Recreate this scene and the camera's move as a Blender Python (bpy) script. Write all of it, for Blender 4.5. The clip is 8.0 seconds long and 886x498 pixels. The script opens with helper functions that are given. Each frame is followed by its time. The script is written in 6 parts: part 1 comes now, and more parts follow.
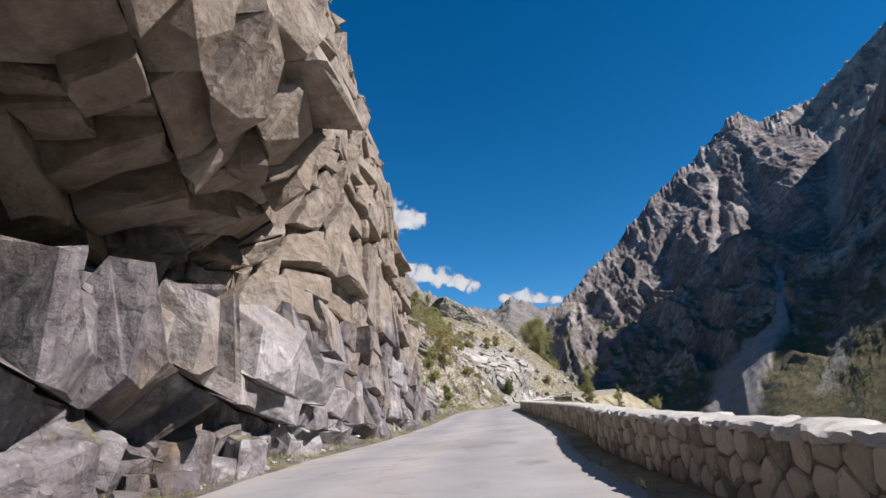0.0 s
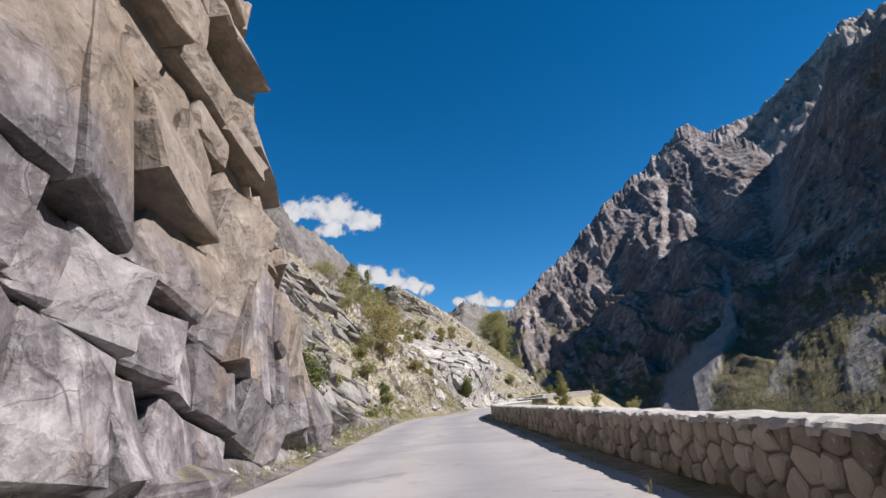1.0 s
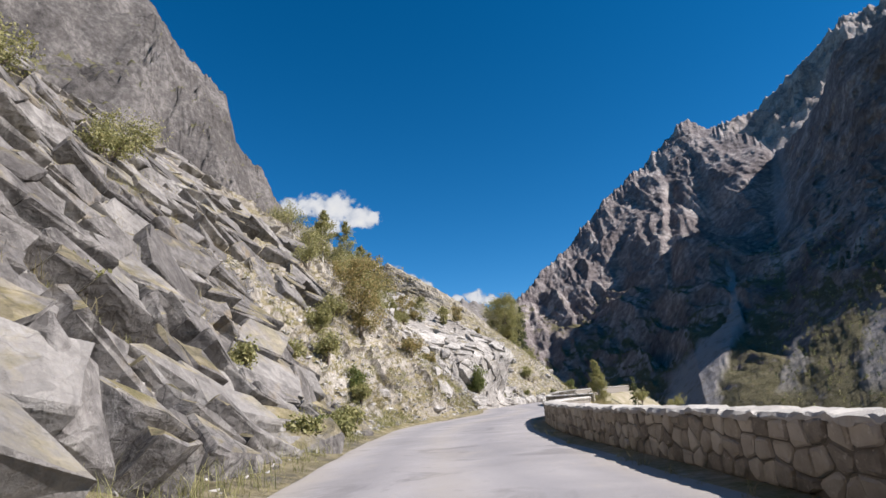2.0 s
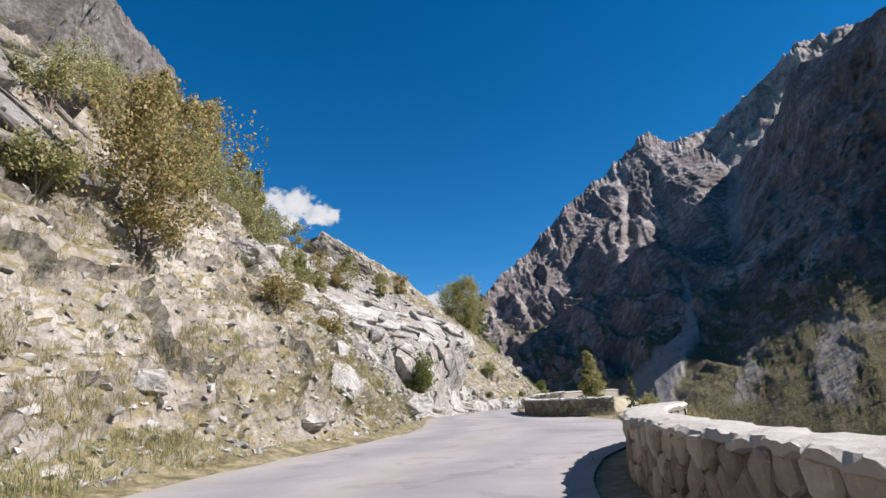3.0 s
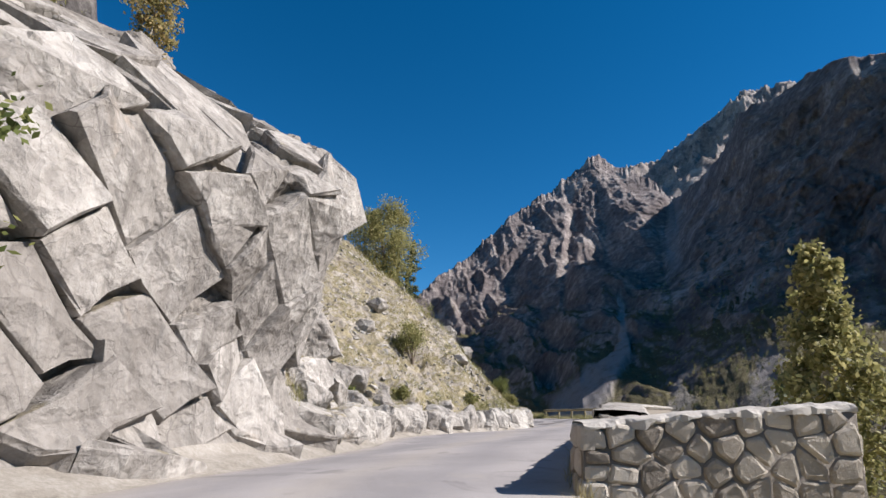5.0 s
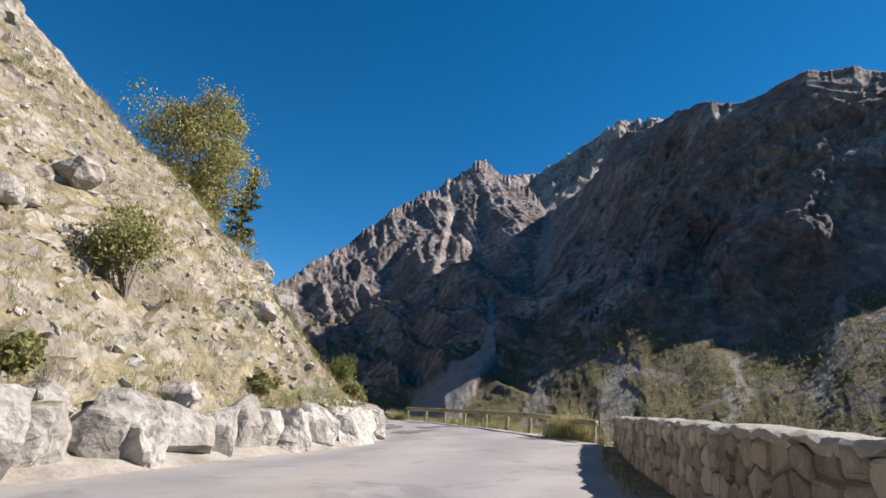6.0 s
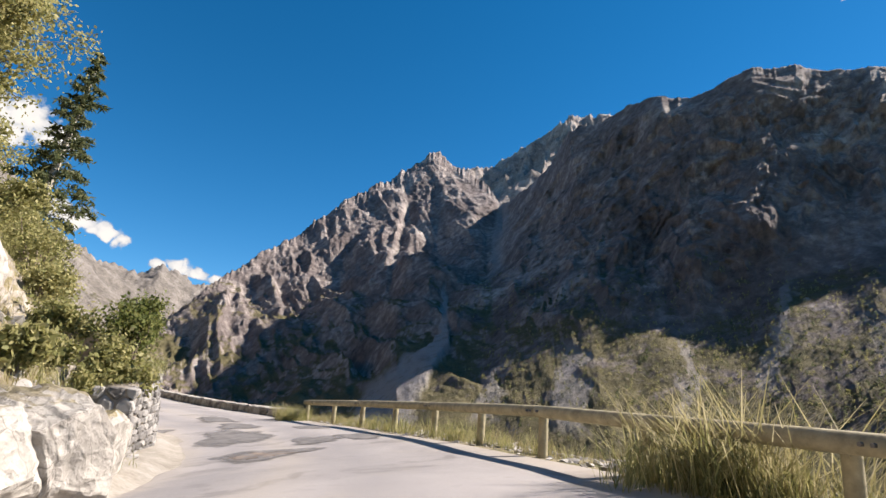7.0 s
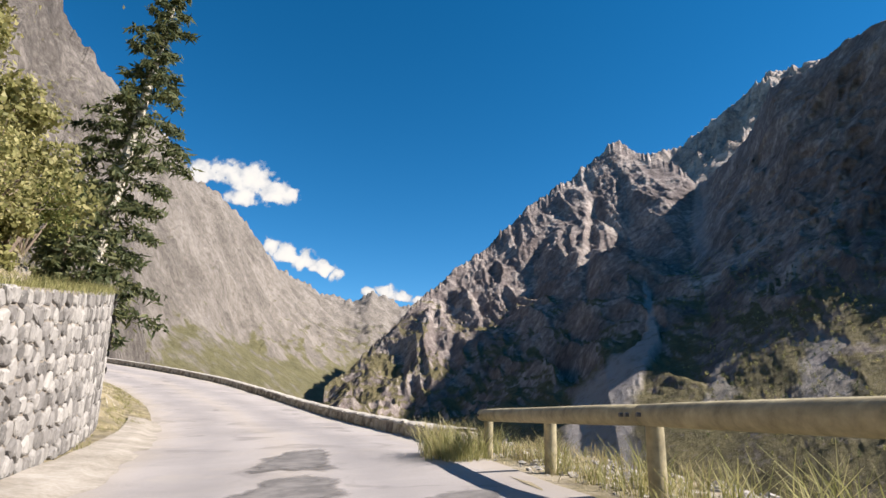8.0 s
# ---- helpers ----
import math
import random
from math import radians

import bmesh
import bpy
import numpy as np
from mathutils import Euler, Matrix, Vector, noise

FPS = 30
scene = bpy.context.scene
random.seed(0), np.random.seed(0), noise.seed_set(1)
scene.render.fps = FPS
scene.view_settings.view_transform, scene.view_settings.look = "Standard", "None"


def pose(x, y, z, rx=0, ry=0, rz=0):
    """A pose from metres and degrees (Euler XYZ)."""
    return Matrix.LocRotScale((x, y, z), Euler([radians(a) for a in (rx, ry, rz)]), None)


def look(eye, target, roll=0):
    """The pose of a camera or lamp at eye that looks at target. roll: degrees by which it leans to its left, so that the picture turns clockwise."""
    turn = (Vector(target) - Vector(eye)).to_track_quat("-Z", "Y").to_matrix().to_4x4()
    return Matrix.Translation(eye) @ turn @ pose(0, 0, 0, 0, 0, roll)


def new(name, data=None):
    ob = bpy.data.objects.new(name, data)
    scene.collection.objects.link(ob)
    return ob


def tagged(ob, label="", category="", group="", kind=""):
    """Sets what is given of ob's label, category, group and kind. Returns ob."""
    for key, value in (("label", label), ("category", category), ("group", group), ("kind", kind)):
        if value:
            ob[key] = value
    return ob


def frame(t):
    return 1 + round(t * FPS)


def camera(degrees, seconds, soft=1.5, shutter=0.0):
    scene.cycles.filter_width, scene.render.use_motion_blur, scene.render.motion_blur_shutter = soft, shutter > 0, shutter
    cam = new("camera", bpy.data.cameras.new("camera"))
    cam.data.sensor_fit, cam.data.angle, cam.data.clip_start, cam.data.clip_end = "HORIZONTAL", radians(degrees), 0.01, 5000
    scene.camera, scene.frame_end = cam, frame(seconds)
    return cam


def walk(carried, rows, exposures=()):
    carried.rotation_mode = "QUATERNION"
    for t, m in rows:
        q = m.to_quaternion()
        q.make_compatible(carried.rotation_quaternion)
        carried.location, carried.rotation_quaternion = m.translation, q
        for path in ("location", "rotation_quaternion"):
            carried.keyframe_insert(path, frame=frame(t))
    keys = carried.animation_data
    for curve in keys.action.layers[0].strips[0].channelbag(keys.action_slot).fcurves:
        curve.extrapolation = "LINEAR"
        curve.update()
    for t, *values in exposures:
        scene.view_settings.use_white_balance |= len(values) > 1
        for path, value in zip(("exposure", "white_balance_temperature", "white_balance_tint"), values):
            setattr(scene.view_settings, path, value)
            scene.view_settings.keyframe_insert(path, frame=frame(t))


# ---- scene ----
cam = camera(76.1, 8.0, soft=1.5, shutter=0.0)
walk(cam, [
    (0, look((0.000, -0.000, 1.117), (0.001, 9.652, 3.733), -4.21)),
    (0.5, look((0.529, 9.083, 1.083), (1.112, 18.726, 3.665), -4.17)),
    (1, look((0.878, 18.558, 1.112), (1.677, 28.176, 3.726), -4.32)),
    (2.5, look((2.679, 46.176, 1.131), (3.533, 55.803, 3.697), -4.43)),
    (3, look((4.694, 56.435, 1.057), (6.217, 65.975, 3.639), -3.04)),
    (3.2, look((5.373, 60.638, 1.028), (7.214, 70.117, 3.630), -2.58)),
    (3.5, look((6.763, 66.622, 1.106), (8.807, 76.041, 3.770), -2.02)),
    (4, look((8.533, 75.964, 1.110), (10.482, 85.407, 3.761), -2.14)),
    (5.3, look((15.157, 96.735, 1.117), (18.032, 105.961, 3.688), 4.42)),
    (5.5, look((16.446, 99.772, 1.175), (19.755, 108.864, 3.702), 4.56)),
    (6, look((20.346, 106.787, 1.231), (24.857, 115.320, 3.849), 5.40)),
    (6.5, look((24.667, 112.942, 1.146), (30.168, 120.850, 3.829), 4.45)),
    (7, look((28.558, 119.034, 1.150), (33.787, 127.161, 3.722), 4.43)),
    (7.3, look((30.549, 122.748, 1.093), (35.203, 131.245, 3.574), 5.34)),
    (7.6, look((32.084, 126.501, 1.049), (35.938, 135.381, 3.556), 3.00)),
    (8, look((33.847, 131.333, 0.953), (36.058, 140.754, 3.474), 1.68)),
], [(0.0, 0.78, 6500, 10), (2.5, 0.9, 6500, 10), (4.2, 0.92, 6560, 10), (5.3, 0.77, 6700, 10), (6.0, 0.97, 6950, 10), (6.5, 1.14, 7200, 11), (7.0, 1.27, 7300, 11), (7.5, 1.27, 7250, 10), (8.0, 1.24, 7200, 10)])

# ---- world, sun ----
SUN_AZ, SUN_EL = radians(-110), radians(40.5)   # turned from +y to the left, above the horizon
world = bpy.data.worlds.new("sky")
scene.world = world
world.use_nodes = True
wn, wl = world.node_tree.nodes, world.node_tree.links
sky = wn.new("ShaderNodeTexSky")
sky.sky_type, sky.sun_disc = "NISHITA", False
sky.sun_elevation, sky.sun_rotation = SUN_EL, -SUN_AZ
sky.altitude, sky.air_density, sky.dust_density, sky.ozone_density = 1800, 0.8, 0.1, 3.0
deep = wn.new("ShaderNodeHueSaturation")
deep.inputs["Saturation"].default_value, deep.inputs["Hue"].default_value = 1.35, 0.495
wl.new(sky.outputs["Color"], deep.inputs["Color"])
wl.new(deep.outputs["Color"], wn["Background"].inputs["Color"])
wn["Background"].inputs["Strength"].default_value = 0.08
sun_data = bpy.data.lights.new("sun", "SUN")
sun_data.energy, sun_data.angle, sun_data.color = 5.0, radians(0.53), (1.0, 0.955, 0.945)
sun = new("sun", sun_data)
sun.matrix_world = look((0, 0, 0), (math.sin(SUN_AZ) * math.cos(SUN_EL), -math.cos(SUN_AZ) * math.cos(SUN_EL), -math.sin(SUN_EL)))

# ---- small tools ----


def smooth(a, b, x):
    t = np.clip((x - a) / (b - a), 0, 1)
    return t * t * (3 - 2 * t)


def hashed(ix, iy, iz, seed):
    h = (ix.astype(np.int64) * 374761393 + iy.astype(np.int64) * 668265263 + iz.astype(np.int64) * 1274126177 + seed * 974634721) & 0x7FFFFFFF
    h = ((h ^ (h >> 13)) * 1103515245 + 12345) & 0x7FFFFFFF
    h = ((h ^ (h >> 16)) * 69069 + 1) & 0x7FFFFFFF
    return (h ^ (h >> 11)) / 0x7FFFFFFF


def vnoise(x, y, z, seed=0):
    """Smooth noise from -1 to 1."""
    ix, iy, iz = np.floor(x), np.floor(y), np.floor(z)
    fx, fy, fz = x - ix, y - iy, z - iz
    fx, fy, fz = fx * fx * (3 - 2 * fx), fy * fy * (3 - 2 * fy), fz * fz * (3 - 2 * fz)
    out = 0
    for a in (0, 1):
        for b in (0, 1):
            for c in (0, 1):
                w = (fx if a else 1 - fx) * (fy if b else 1 - fy) * (fz if c else 1 - fz)
                out = out + w * hashed(ix + a, iy + b, iz + c, seed)
    return out * 2 - 1


def fbm(x, y, z, octaves=4, seed=0, ridged=False):
    out, amp = 0, 1.0
    for i in range(octaves):
        n = vnoise(x, y, z, seed + i)
        out = out + amp * ((1 - 2 * np.abs(n)) if ridged else n)
        x, y, z, amp = x * 2.03, y * 2.03, z * 2.03, amp * 0.5
    return out


def facets(a, b, seed, tilt=0.35):
    """Broken rock: each cell of an uneven grid stands out by its own amount and leans its own way."""
    ia, ib = np.floor(a), np.floor(b)
    best = np.full(a.shape, 1e9)
    out = np.zeros(a.shape)
    z0 = np.zeros(a.shape)
    for da in (-1, 0, 1):
        for db in (-1, 0, 1):
            ja, jb = ia + da, ib + db
            ca = ja + hashed(ja, jb, z0, seed)
            cb = jb + hashed(ja, jb, z0, seed + 1)
            d = (a - ca) ** 2 + (b - cb) ** 2
            val = (hashed(ja, jb, z0, seed + 2) - 0.5) * 2 + tilt * 4 * ((hashed(ja, jb, z0, seed + 3) - 0.5) * (a - ca) + (hashed(ja, jb, z0, seed + 4) - 0.5) * (b - cb))
            near = d < best
            best = np.where(near, d, best)
            out = np.where(near, val, out)
    return out


def plates(a, b, seed, tilt=0.5, fall=2.2):
    """Jointed rock: flat leaning plates that break off steeply at their edges, the outermost one showing."""
    ia, ib = np.floor(a), np.floor(b)
    out = np.full(a.shape, -1e9)
    z0 = np.zeros(a.shape)
    for da in (-1, 0, 1):
        for db in (-1, 0, 1):
            ja, jb = ia + da, ib + db
            ca = ja + hashed(ja, jb, z0, seed)
            cb = jb + hashed(ja, jb, z0, seed + 1)
            ra = 0.3 + 0.5 * hashed(ja, jb, z0, seed + 5)
            rb = 0.3 + 0.5 * hashed(ja, jb, z0, seed + 6)
            turn = (hashed(ja, jb, z0, seed + 7) - 0.5) * 1.0
            pa, pb = (a - ca) + turn * (b - cb), (b - cb) - turn * (a - ca)
            over = np.maximum(np.maximum(np.abs(pa) - ra, np.abs(pb) - rb), np.maximum(np.abs(pa + pb), np.abs(pa - pb)) * 0.8 - ra)
            val = (hashed(ja, jb, z0, seed + 2) - 0.5) * 1.6 + tilt * 2 * ((hashed(ja, jb, z0, seed + 3) - 0.5) * pa + (hashed(ja, jb, z0, seed + 4) - 0.5) * pb) - fall * np.maximum(0, over) * 2
            out = np.maximum(out, val)
    return np.maximum(out, -1.6)


def spline(points, step):
    """An even run of points along a smooth curve through the given ones."""
    p = np.array(points, float)
    p = np.vstack([2 * p[0] - p[1], p, 2 * p[-1] - p[-2]])
    fine = []
    for i in range(1, len(p) - 2):
        for t in np.linspace(0, 1, 24, endpoint=False):
            a, b, c, d = p[i - 1], p[i], p[i + 1], p[i + 2]
            fine.append(0.5 * (2 * b + (c - a) * t + (2 * a - 5 * b + 4 * c - d) * t * t + (3 * b - 3 * c + d - a) * t ** 3))
    fine.append(p[-2])
    fine = np.array(fine)
    s = np.concatenate([[0], np.cumsum(np.linalg.norm(np.diff(fine[:, :2], axis=0), axis=1))])
    n = max(2, int(s[-1] / step) + 1)
    at = np.linspace(0, s[-1], n)
    return np.stack([np.interp(at, s, fine[:, k]) for k in range(fine.shape[1])], 1), at


def left_of(run):
    """Unit vectors to the left of a run of points, in plan."""
    t = np.gradient(run[:, :2], axis=0)
    t /= np.linalg.norm(t, axis=1, keepdims=True)
    return np.stack([-t[:, 1], t[:, 0]], 1)


def sheet(name, grid, material, smooth_shade=True):
    """A mesh from a grid of points (rows, columns, 3)."""
    r, c = grid.shape[:2]
    i = np.arange(r * c).reshape(r, c)
    quads = np.stack([i[:-1, :-1], i[:-1, 1:], i[1:, 1:], i[1:, :-1]], -1).reshape(-1, 4)
    me = bpy.data.meshes.new(name)
    me.from_pydata(grid.reshape(-1, 3).tolist(), [], quads.tolist())
    me.polygons.foreach_set("use_smooth", np.full(len(quads), smooth_shade))
    me.materials.append(material)
    me.update()
    return new(name, me)


def part(name, bm, material, parent=None, label="", shade=False):
    me = bpy.data.meshes.new(name)
    bm.to_mesh(me)
    bm.free()
    if shade:
        me.polygons.foreach_set("use_smooth", np.full(len(me.polygons), True))
    me.materials.append(material)
    ob = new(name, me)
    ob.parent = parent
    if label:
        ob["label"] = label
    return ob


# ---- the plan: edges of the road (x, y, z) ----
LEFT_EDGE = [(-4.6, -40, 0), (-4.4, -15, 0), (-4.2, 4, 0), (-3.7, 13, 0), (-2.6, 20, 0), (-1.7, 28, 0), (-1.1, 36, 0), (-0.5, 46, 0),
             (0.2, 56, 0), (1.4, 65, 0), (3.6, 71, 0), (5.7, 75.5, 0), (7.3, 81, 0), (8.2, 87, 0), (9.2, 94, -0.05), (11.6, 101, -0.15),
             (14.2, 106, -0.25), (16.2, 110.3, -0.3), (18.2, 114.8, -0.3), (21.4, 118.6, -0.33), (24.8, 122.2, -0.35), (27.4, 124.6, -0.33),
             (29.5, 127.6, -0.3), (30.8, 131.5, -0.35), (31.3, 136, -0.35), (31.0, 141, -0.35), (30.0, 148, -0.4), (28.6, 155, -0.35),
             (26.0, 164, 0.2), (20.5, 176, 1.3), (12, 188, 2.6), (-6, 207, 4.8), (-40, 232, 8)]
RIGHT_EDGE = [(1.6, -40, 0), (1.8, -15, 0), (2.0, 2, 0), (2.3, 11, 0), (3.1, 17, 0), (3.6, 23, 0), (4.1, 31, 0), (4.8, 42, 0), (5.4, 53, 0),
              (6.9, 61.5, 0), (8.6, 65.7, 0), (10.6, 68.4, 0), (12.8, 71.8, 0), (14.2, 76, 0), (14.7, 81, 0), (14.3, 86.5, 0), (14.8, 92.3, 0.05),
              (16.6, 98, 0.2), (19.8, 103.4, 0.3), (23.0, 108.2, 0.36), (27.0, 113.2, 0.42), (30.6, 117.2, 0.45), (33.4, 120.2, 0.46),
              (34.6, 124, 0.42), (35.3, 128, 0.36), (36.0, 133, 0.22), (36.6, 138, 0.08), (36.9, 144, -0.08), (36.4, 152, -0.2),
              (35.0, 160, -0.1), (32.0, 169, 0.5), (26.5, 181, 1.6), (16.5, 194.5, 3.0), (-2, 214, 5.2), (-37, 239, 8.4)]

# ---- materials ----


def material(name, rough=0.9):
    m = bpy.data.materials.new(name)
    m.use_nodes = True
    b = m.node_tree.nodes["Principled BSDF"]
    b.inputs["Roughness"].default_value = rough
    b.inputs["Specular IOR Level"].default_value = 0.25
    return m, m.node_tree.nodes, m.node_tree.links, b


def noise_node(n, l, vec, scale, detail=6, rough=0.6, distort=0.0):
    t = n.new("ShaderNodeTexNoise")
    t.inputs["Scale"].default_value, t.inputs["Detail"].default_value = scale, detail
    t.inputs["Roughness"].default_value, t.inputs["Distortion"].default_value = rough, distort
    l.new(vec, t.inputs["Vector"])
    return t.outputs["Fac"]


def ramp(n, l, fac, stops):
    r = n.new("ShaderNodeValToRGB")
    while len(r.color_ramp.elements) < len(stops):
        r.color_ramp.elements.new(0.5)
    for e, (pos, col) in zip(r.color_ramp.elements, stops):
        e.position, e.color = pos, (*col, 1) if len(col) == 3 else col
    l.new(fac, r.inputs["Fac"])
    return r.outputs["Color"]


def mixed(n, l, fac, a, b, kind="MIX"):
    m = n.new("ShaderNodeMix")
    m.data_type, m.blend_type = "RGBA", kind
    for sock, val in ((m.inputs["Factor"], fac), (m.inputs["A"], a), (m.inputs["B"], b)):
        if isinstance(val, (int, float)):
            sock.default_value = val
        elif isinstance(val, tuple):
            sock.default_value = (*val, 1)
        else:
            l.new(val, sock)
    return m.outputs["Result"]


def bump(n, l, b, height, strength, distance, under=None):
    k = n.new("ShaderNodeBump")
    k.inputs["Strength"].default_value, k.inputs["Distance"].default_value = strength, distance
    l.new(height, k.inputs["Height"])
    if under is not None:
        l.new(under, k.inputs["Normal"])
    l.new(k.outputs["Normal"], b.inputs["Normal"])
    return k.outputs["Normal"]


def mapped(n, l, scale=(1, 1, 1), turn=(0, 0, 0)):
    g = n.new("ShaderNodeNewGeometry")
    mp = n.new("ShaderNodeMapping")
    mp.inputs["Scale"].default_value, mp.inputs["Rotation"].default_value = scale, turn
    l.new(g.outputs["Position"], mp.inputs["Vector"])
    return mp.outputs["Vector"]


def maths(n, l, op, a, b=0.5, clamp=False):
    m = n.new("ShaderNodeMath")
    m.operation, m.use_clamp = op, clamp
    for s, v in ((m.inputs[0], a), (m.inputs[1], b)):
        if isinstance(v, (int, float)):
            s.default_value = v
        else:
            l.new(v, s)
    return m.outputs[0]


def rock_material(name, dark, mid, pale, stain, stain_at=0.6, green=0.0, size=1.0, streak=True, upper=None):
    """Broken rock: grains, mineral stains, streaks down the face, lichen, grass on the level ledges."""
    m, n, l, b = material(name, 0.88)
    p = mapped(n, l)
    big = noise_node(n, l, p, 0.22 * size, 5, 0.6, 0.6)
    fine = noise_node(n, l, p, 2.6 * size, 9, 0.68)
    col = ramp(n, l, maths(n, l, "ADD", maths(n, l, "MULTIPLY", big, 0.55), maths(n, l, "MULTIPLY", fine, 0.5)),
               [(0.4, dark), (0.52, mid), (0.66, pale)])
    iron = noise_node(n, l, p, 0.34 * size, 4, 0.6, 1.2)
    col = mixed(n, l, ramp(n, l, iron, [(stain_at, (0, 0, 0)), (stain_at + 0.13, (0.75, 0.75, 0.75))]), col, stain)
    if streak:
        s = noise_node(n, l, mapped(n, l, (1.3 * size, 1.3 * size, 0.12 * size)), 1.4, 5, 0.65)
        col = mixed(n, l, ramp(n, l, s, [(0.52, (0, 0, 0)), (0.66, (0.65, 0.65, 0.65))]), col, tuple(c * 0.6 for c in dark))
        s = noise_node(n, l, mapped(n, l, (2.3 * size, 2.3 * size, 0.2 * size)), 1.1, 6, 0.7)
        col = mixed(n, l, ramp(n, l, s, [(0.55, (0, 0, 0)), (0.68, (0.6, 0.6, 0.6))]), col, pale)
    spots = noise_node(n, l, p, 7 * size, 4, 0.7)
    col = mixed(n, l, ramp(n, l, spots, [(0.6, (0, 0, 0)), (0.72, (0.45, 0.45, 0.45))]), col, tuple(min(1, c * 1.25) for c in pale))
    if green:
        g = n.new("ShaderNodeNewGeometry")
        sep = n.new("ShaderNodeSeparateXYZ")
        l.new(g.outputs["Normal"], sep.inputs[0])
        grow = maths(n, l, "ADD", sep.outputs["Z"], maths(n, l, "MULTIPLY", maths(n, l, "SUBTRACT", noise_node(n, l, p, 0.5 * size, 6, 0.7), 0.5), 1.6))
        gcol = ramp(n, l, noise_node(n, l, p, 1.7 * size, 5, 0.7), [(0.33, (0.1, 0.088, 0.04)), (0.5, (0.2, 0.167, 0.09)), (0.66, (0.32, 0.27, 0.175))])
        col = mixed(n, l, ramp(n, l, grow, [(1.0 - green, (0, 0, 0)), (1.16 - green, (1, 1, 1))]), col, gcol)
    warp = n.new("ShaderNodeVectorMath")
    warp.operation = "MULTIPLY_ADD"
    wn_ = n.new("ShaderNodeTexNoise")
    wn_.inputs["Scale"].default_value, wn_.inputs["Detail"].default_value = 1.1 * size, 3
    l.new(p, wn_.inputs["Vector"])
    l.new(wn_.outputs["Color"], warp.inputs[0])
    warp.inputs[1].default_value = (0.7 / size,) * 3
    l.new(p, warp.inputs[2])
    crack = 1.0
    cells_h = []
    for sc, wide in ((0.42 * size, 0.016), (1.2 * size, 0.016)):
        vo = n.new("ShaderNodeTexVoronoi")
        vo.feature = "DISTANCE_TO_EDGE"
        vo.inputs["Scale"].default_value = sc
        l.new(warp.outputs[0], vo.inputs["Vector"])
        line = ramp(n, l, vo.outputs["Distance"], [(0.0, (0, 0, 0)), (wide, (1, 1, 1))])
        crack = maths(n, l, "MULTIPLY", crack, line)
        vc = n.new("ShaderNodeTexVoronoi")
        vc.distance = "CHEBYCHEV"
        vc.inputs["Scale"].default_value = sc * 1.7
        l.new(warp.outputs[0], vc.inputs["Vector"])
        cells_h.append(vc.outputs["Distance"])
        tone = n.new("ShaderNodeSeparateColor")
        l.new(vc.outputs["Color"], tone.inputs[0])
        col = mixed(n, l, ramp(n, l, tone.outputs["Red"], [(0.0, (0.4, 0.4, 0.4)), (0.4, (0, 0, 0))]), col, tuple(c * 0.75 for c in dark))
    gate = ramp(n, l, noise_node(n, l, p, 0.9 * size, 4, 0.6), [(0.47, (0, 0, 0)), (0.62, (0.7, 0.7, 0.7))])
    col = mixed(n, l, maths(n, l, "MULTIPLY", maths(n, l, "SUBTRACT", 1.0, crack), gate), col, tuple(c * 0.3 for c in dark))
    isle = maths(n, l, "FRACT", maths(n, l, "ADD", n.new("ShaderNodeNewGeometry").outputs["Random Per Island"], n.new("ShaderNodeObjectInfo").outputs["Random"]), 0.0)
    col = mixed(n, l, ramp(n, l, isle, [(0.0, (0.6, 0.6, 0.6)), (0.4, (0, 0, 0))]), col, dark)
    col = mixed(n, l, ramp(n, l, isle, [(0.8, (0, 0, 0)), (1.0, (0.4, 0.4, 0.4))]), col, pale)
    if upper:
        posz = n.new("ShaderNodeSeparateXYZ")
        l.new(p, posz.inputs[0])
        h = maths(n, l, "ADD", maths(n, l, "MULTIPLY", posz.outputs["Z"], 0.1), maths(n, l, "MULTIPLY", noise_node(n, l, p, 0.3, 5, 0.6), 1.2))
        col = mixed(n, l, ramp(n, l, h, [(0.86, (0, 0, 0)), (1.4, (0.62, 0.62, 0.62))]), col, mixed(n, l, fine, tuple(c * 0.35 for c in upper), tuple(c * 1.5 for c in upper)))
    l.new(col, b.inputs["Base Color"])
    k = bump(n, l, b, noise_node(n, l, p, 1.3 * size, 10, 0.7), 0.75, 0.22 / size)
    k = bump(n, l, b, noise_node(n, l, p, 11 * size, 6, 0.7), 0.5, 0.03 / size, k)
    k = bump(n, l, b, maths(n, l, "ADD", cells_h[0], maths(n, l, "MULTIPLY", cells_h[1], 0.45)), 0.55, 0.4 / size, k)
    bump(n, l, b, crack, 0.2, 0.03, k)
    return m


CLIFF = rock_material("cliff_rock", (0.08, 0.068, 0.07), (0.19, 0.167, 0.168), (0.4, 0.37, 0.36), (0.24, 0.16, 0.085), 0.55, 0.1, 1.0, True, (0.27, 0.212, 0.155))
SLAB = rock_material("slab_rock", (0.075, 0.067, 0.063), (0.18, 0.164, 0.152), (0.33, 0.308, 0.282), (0.26, 0.2, 0.12), 0.6, 0.3, 1.1)
SLOPE = rock_material("slope_rock", (0.15, 0.13, 0.104), (0.28, 0.247, 0.204), (0.42, 0.384, 0.337), (0.3, 0.22, 0.14), 0.62, 0.5, 1.2, False)
PALE = rock_material("pale_rock", (0.2, 0.18, 0.16), (0.36, 0.332, 0.3), (0.5, 0.468, 0.43), (0.4, 0.29, 0.19), 0.66, 0.06, 1.3)
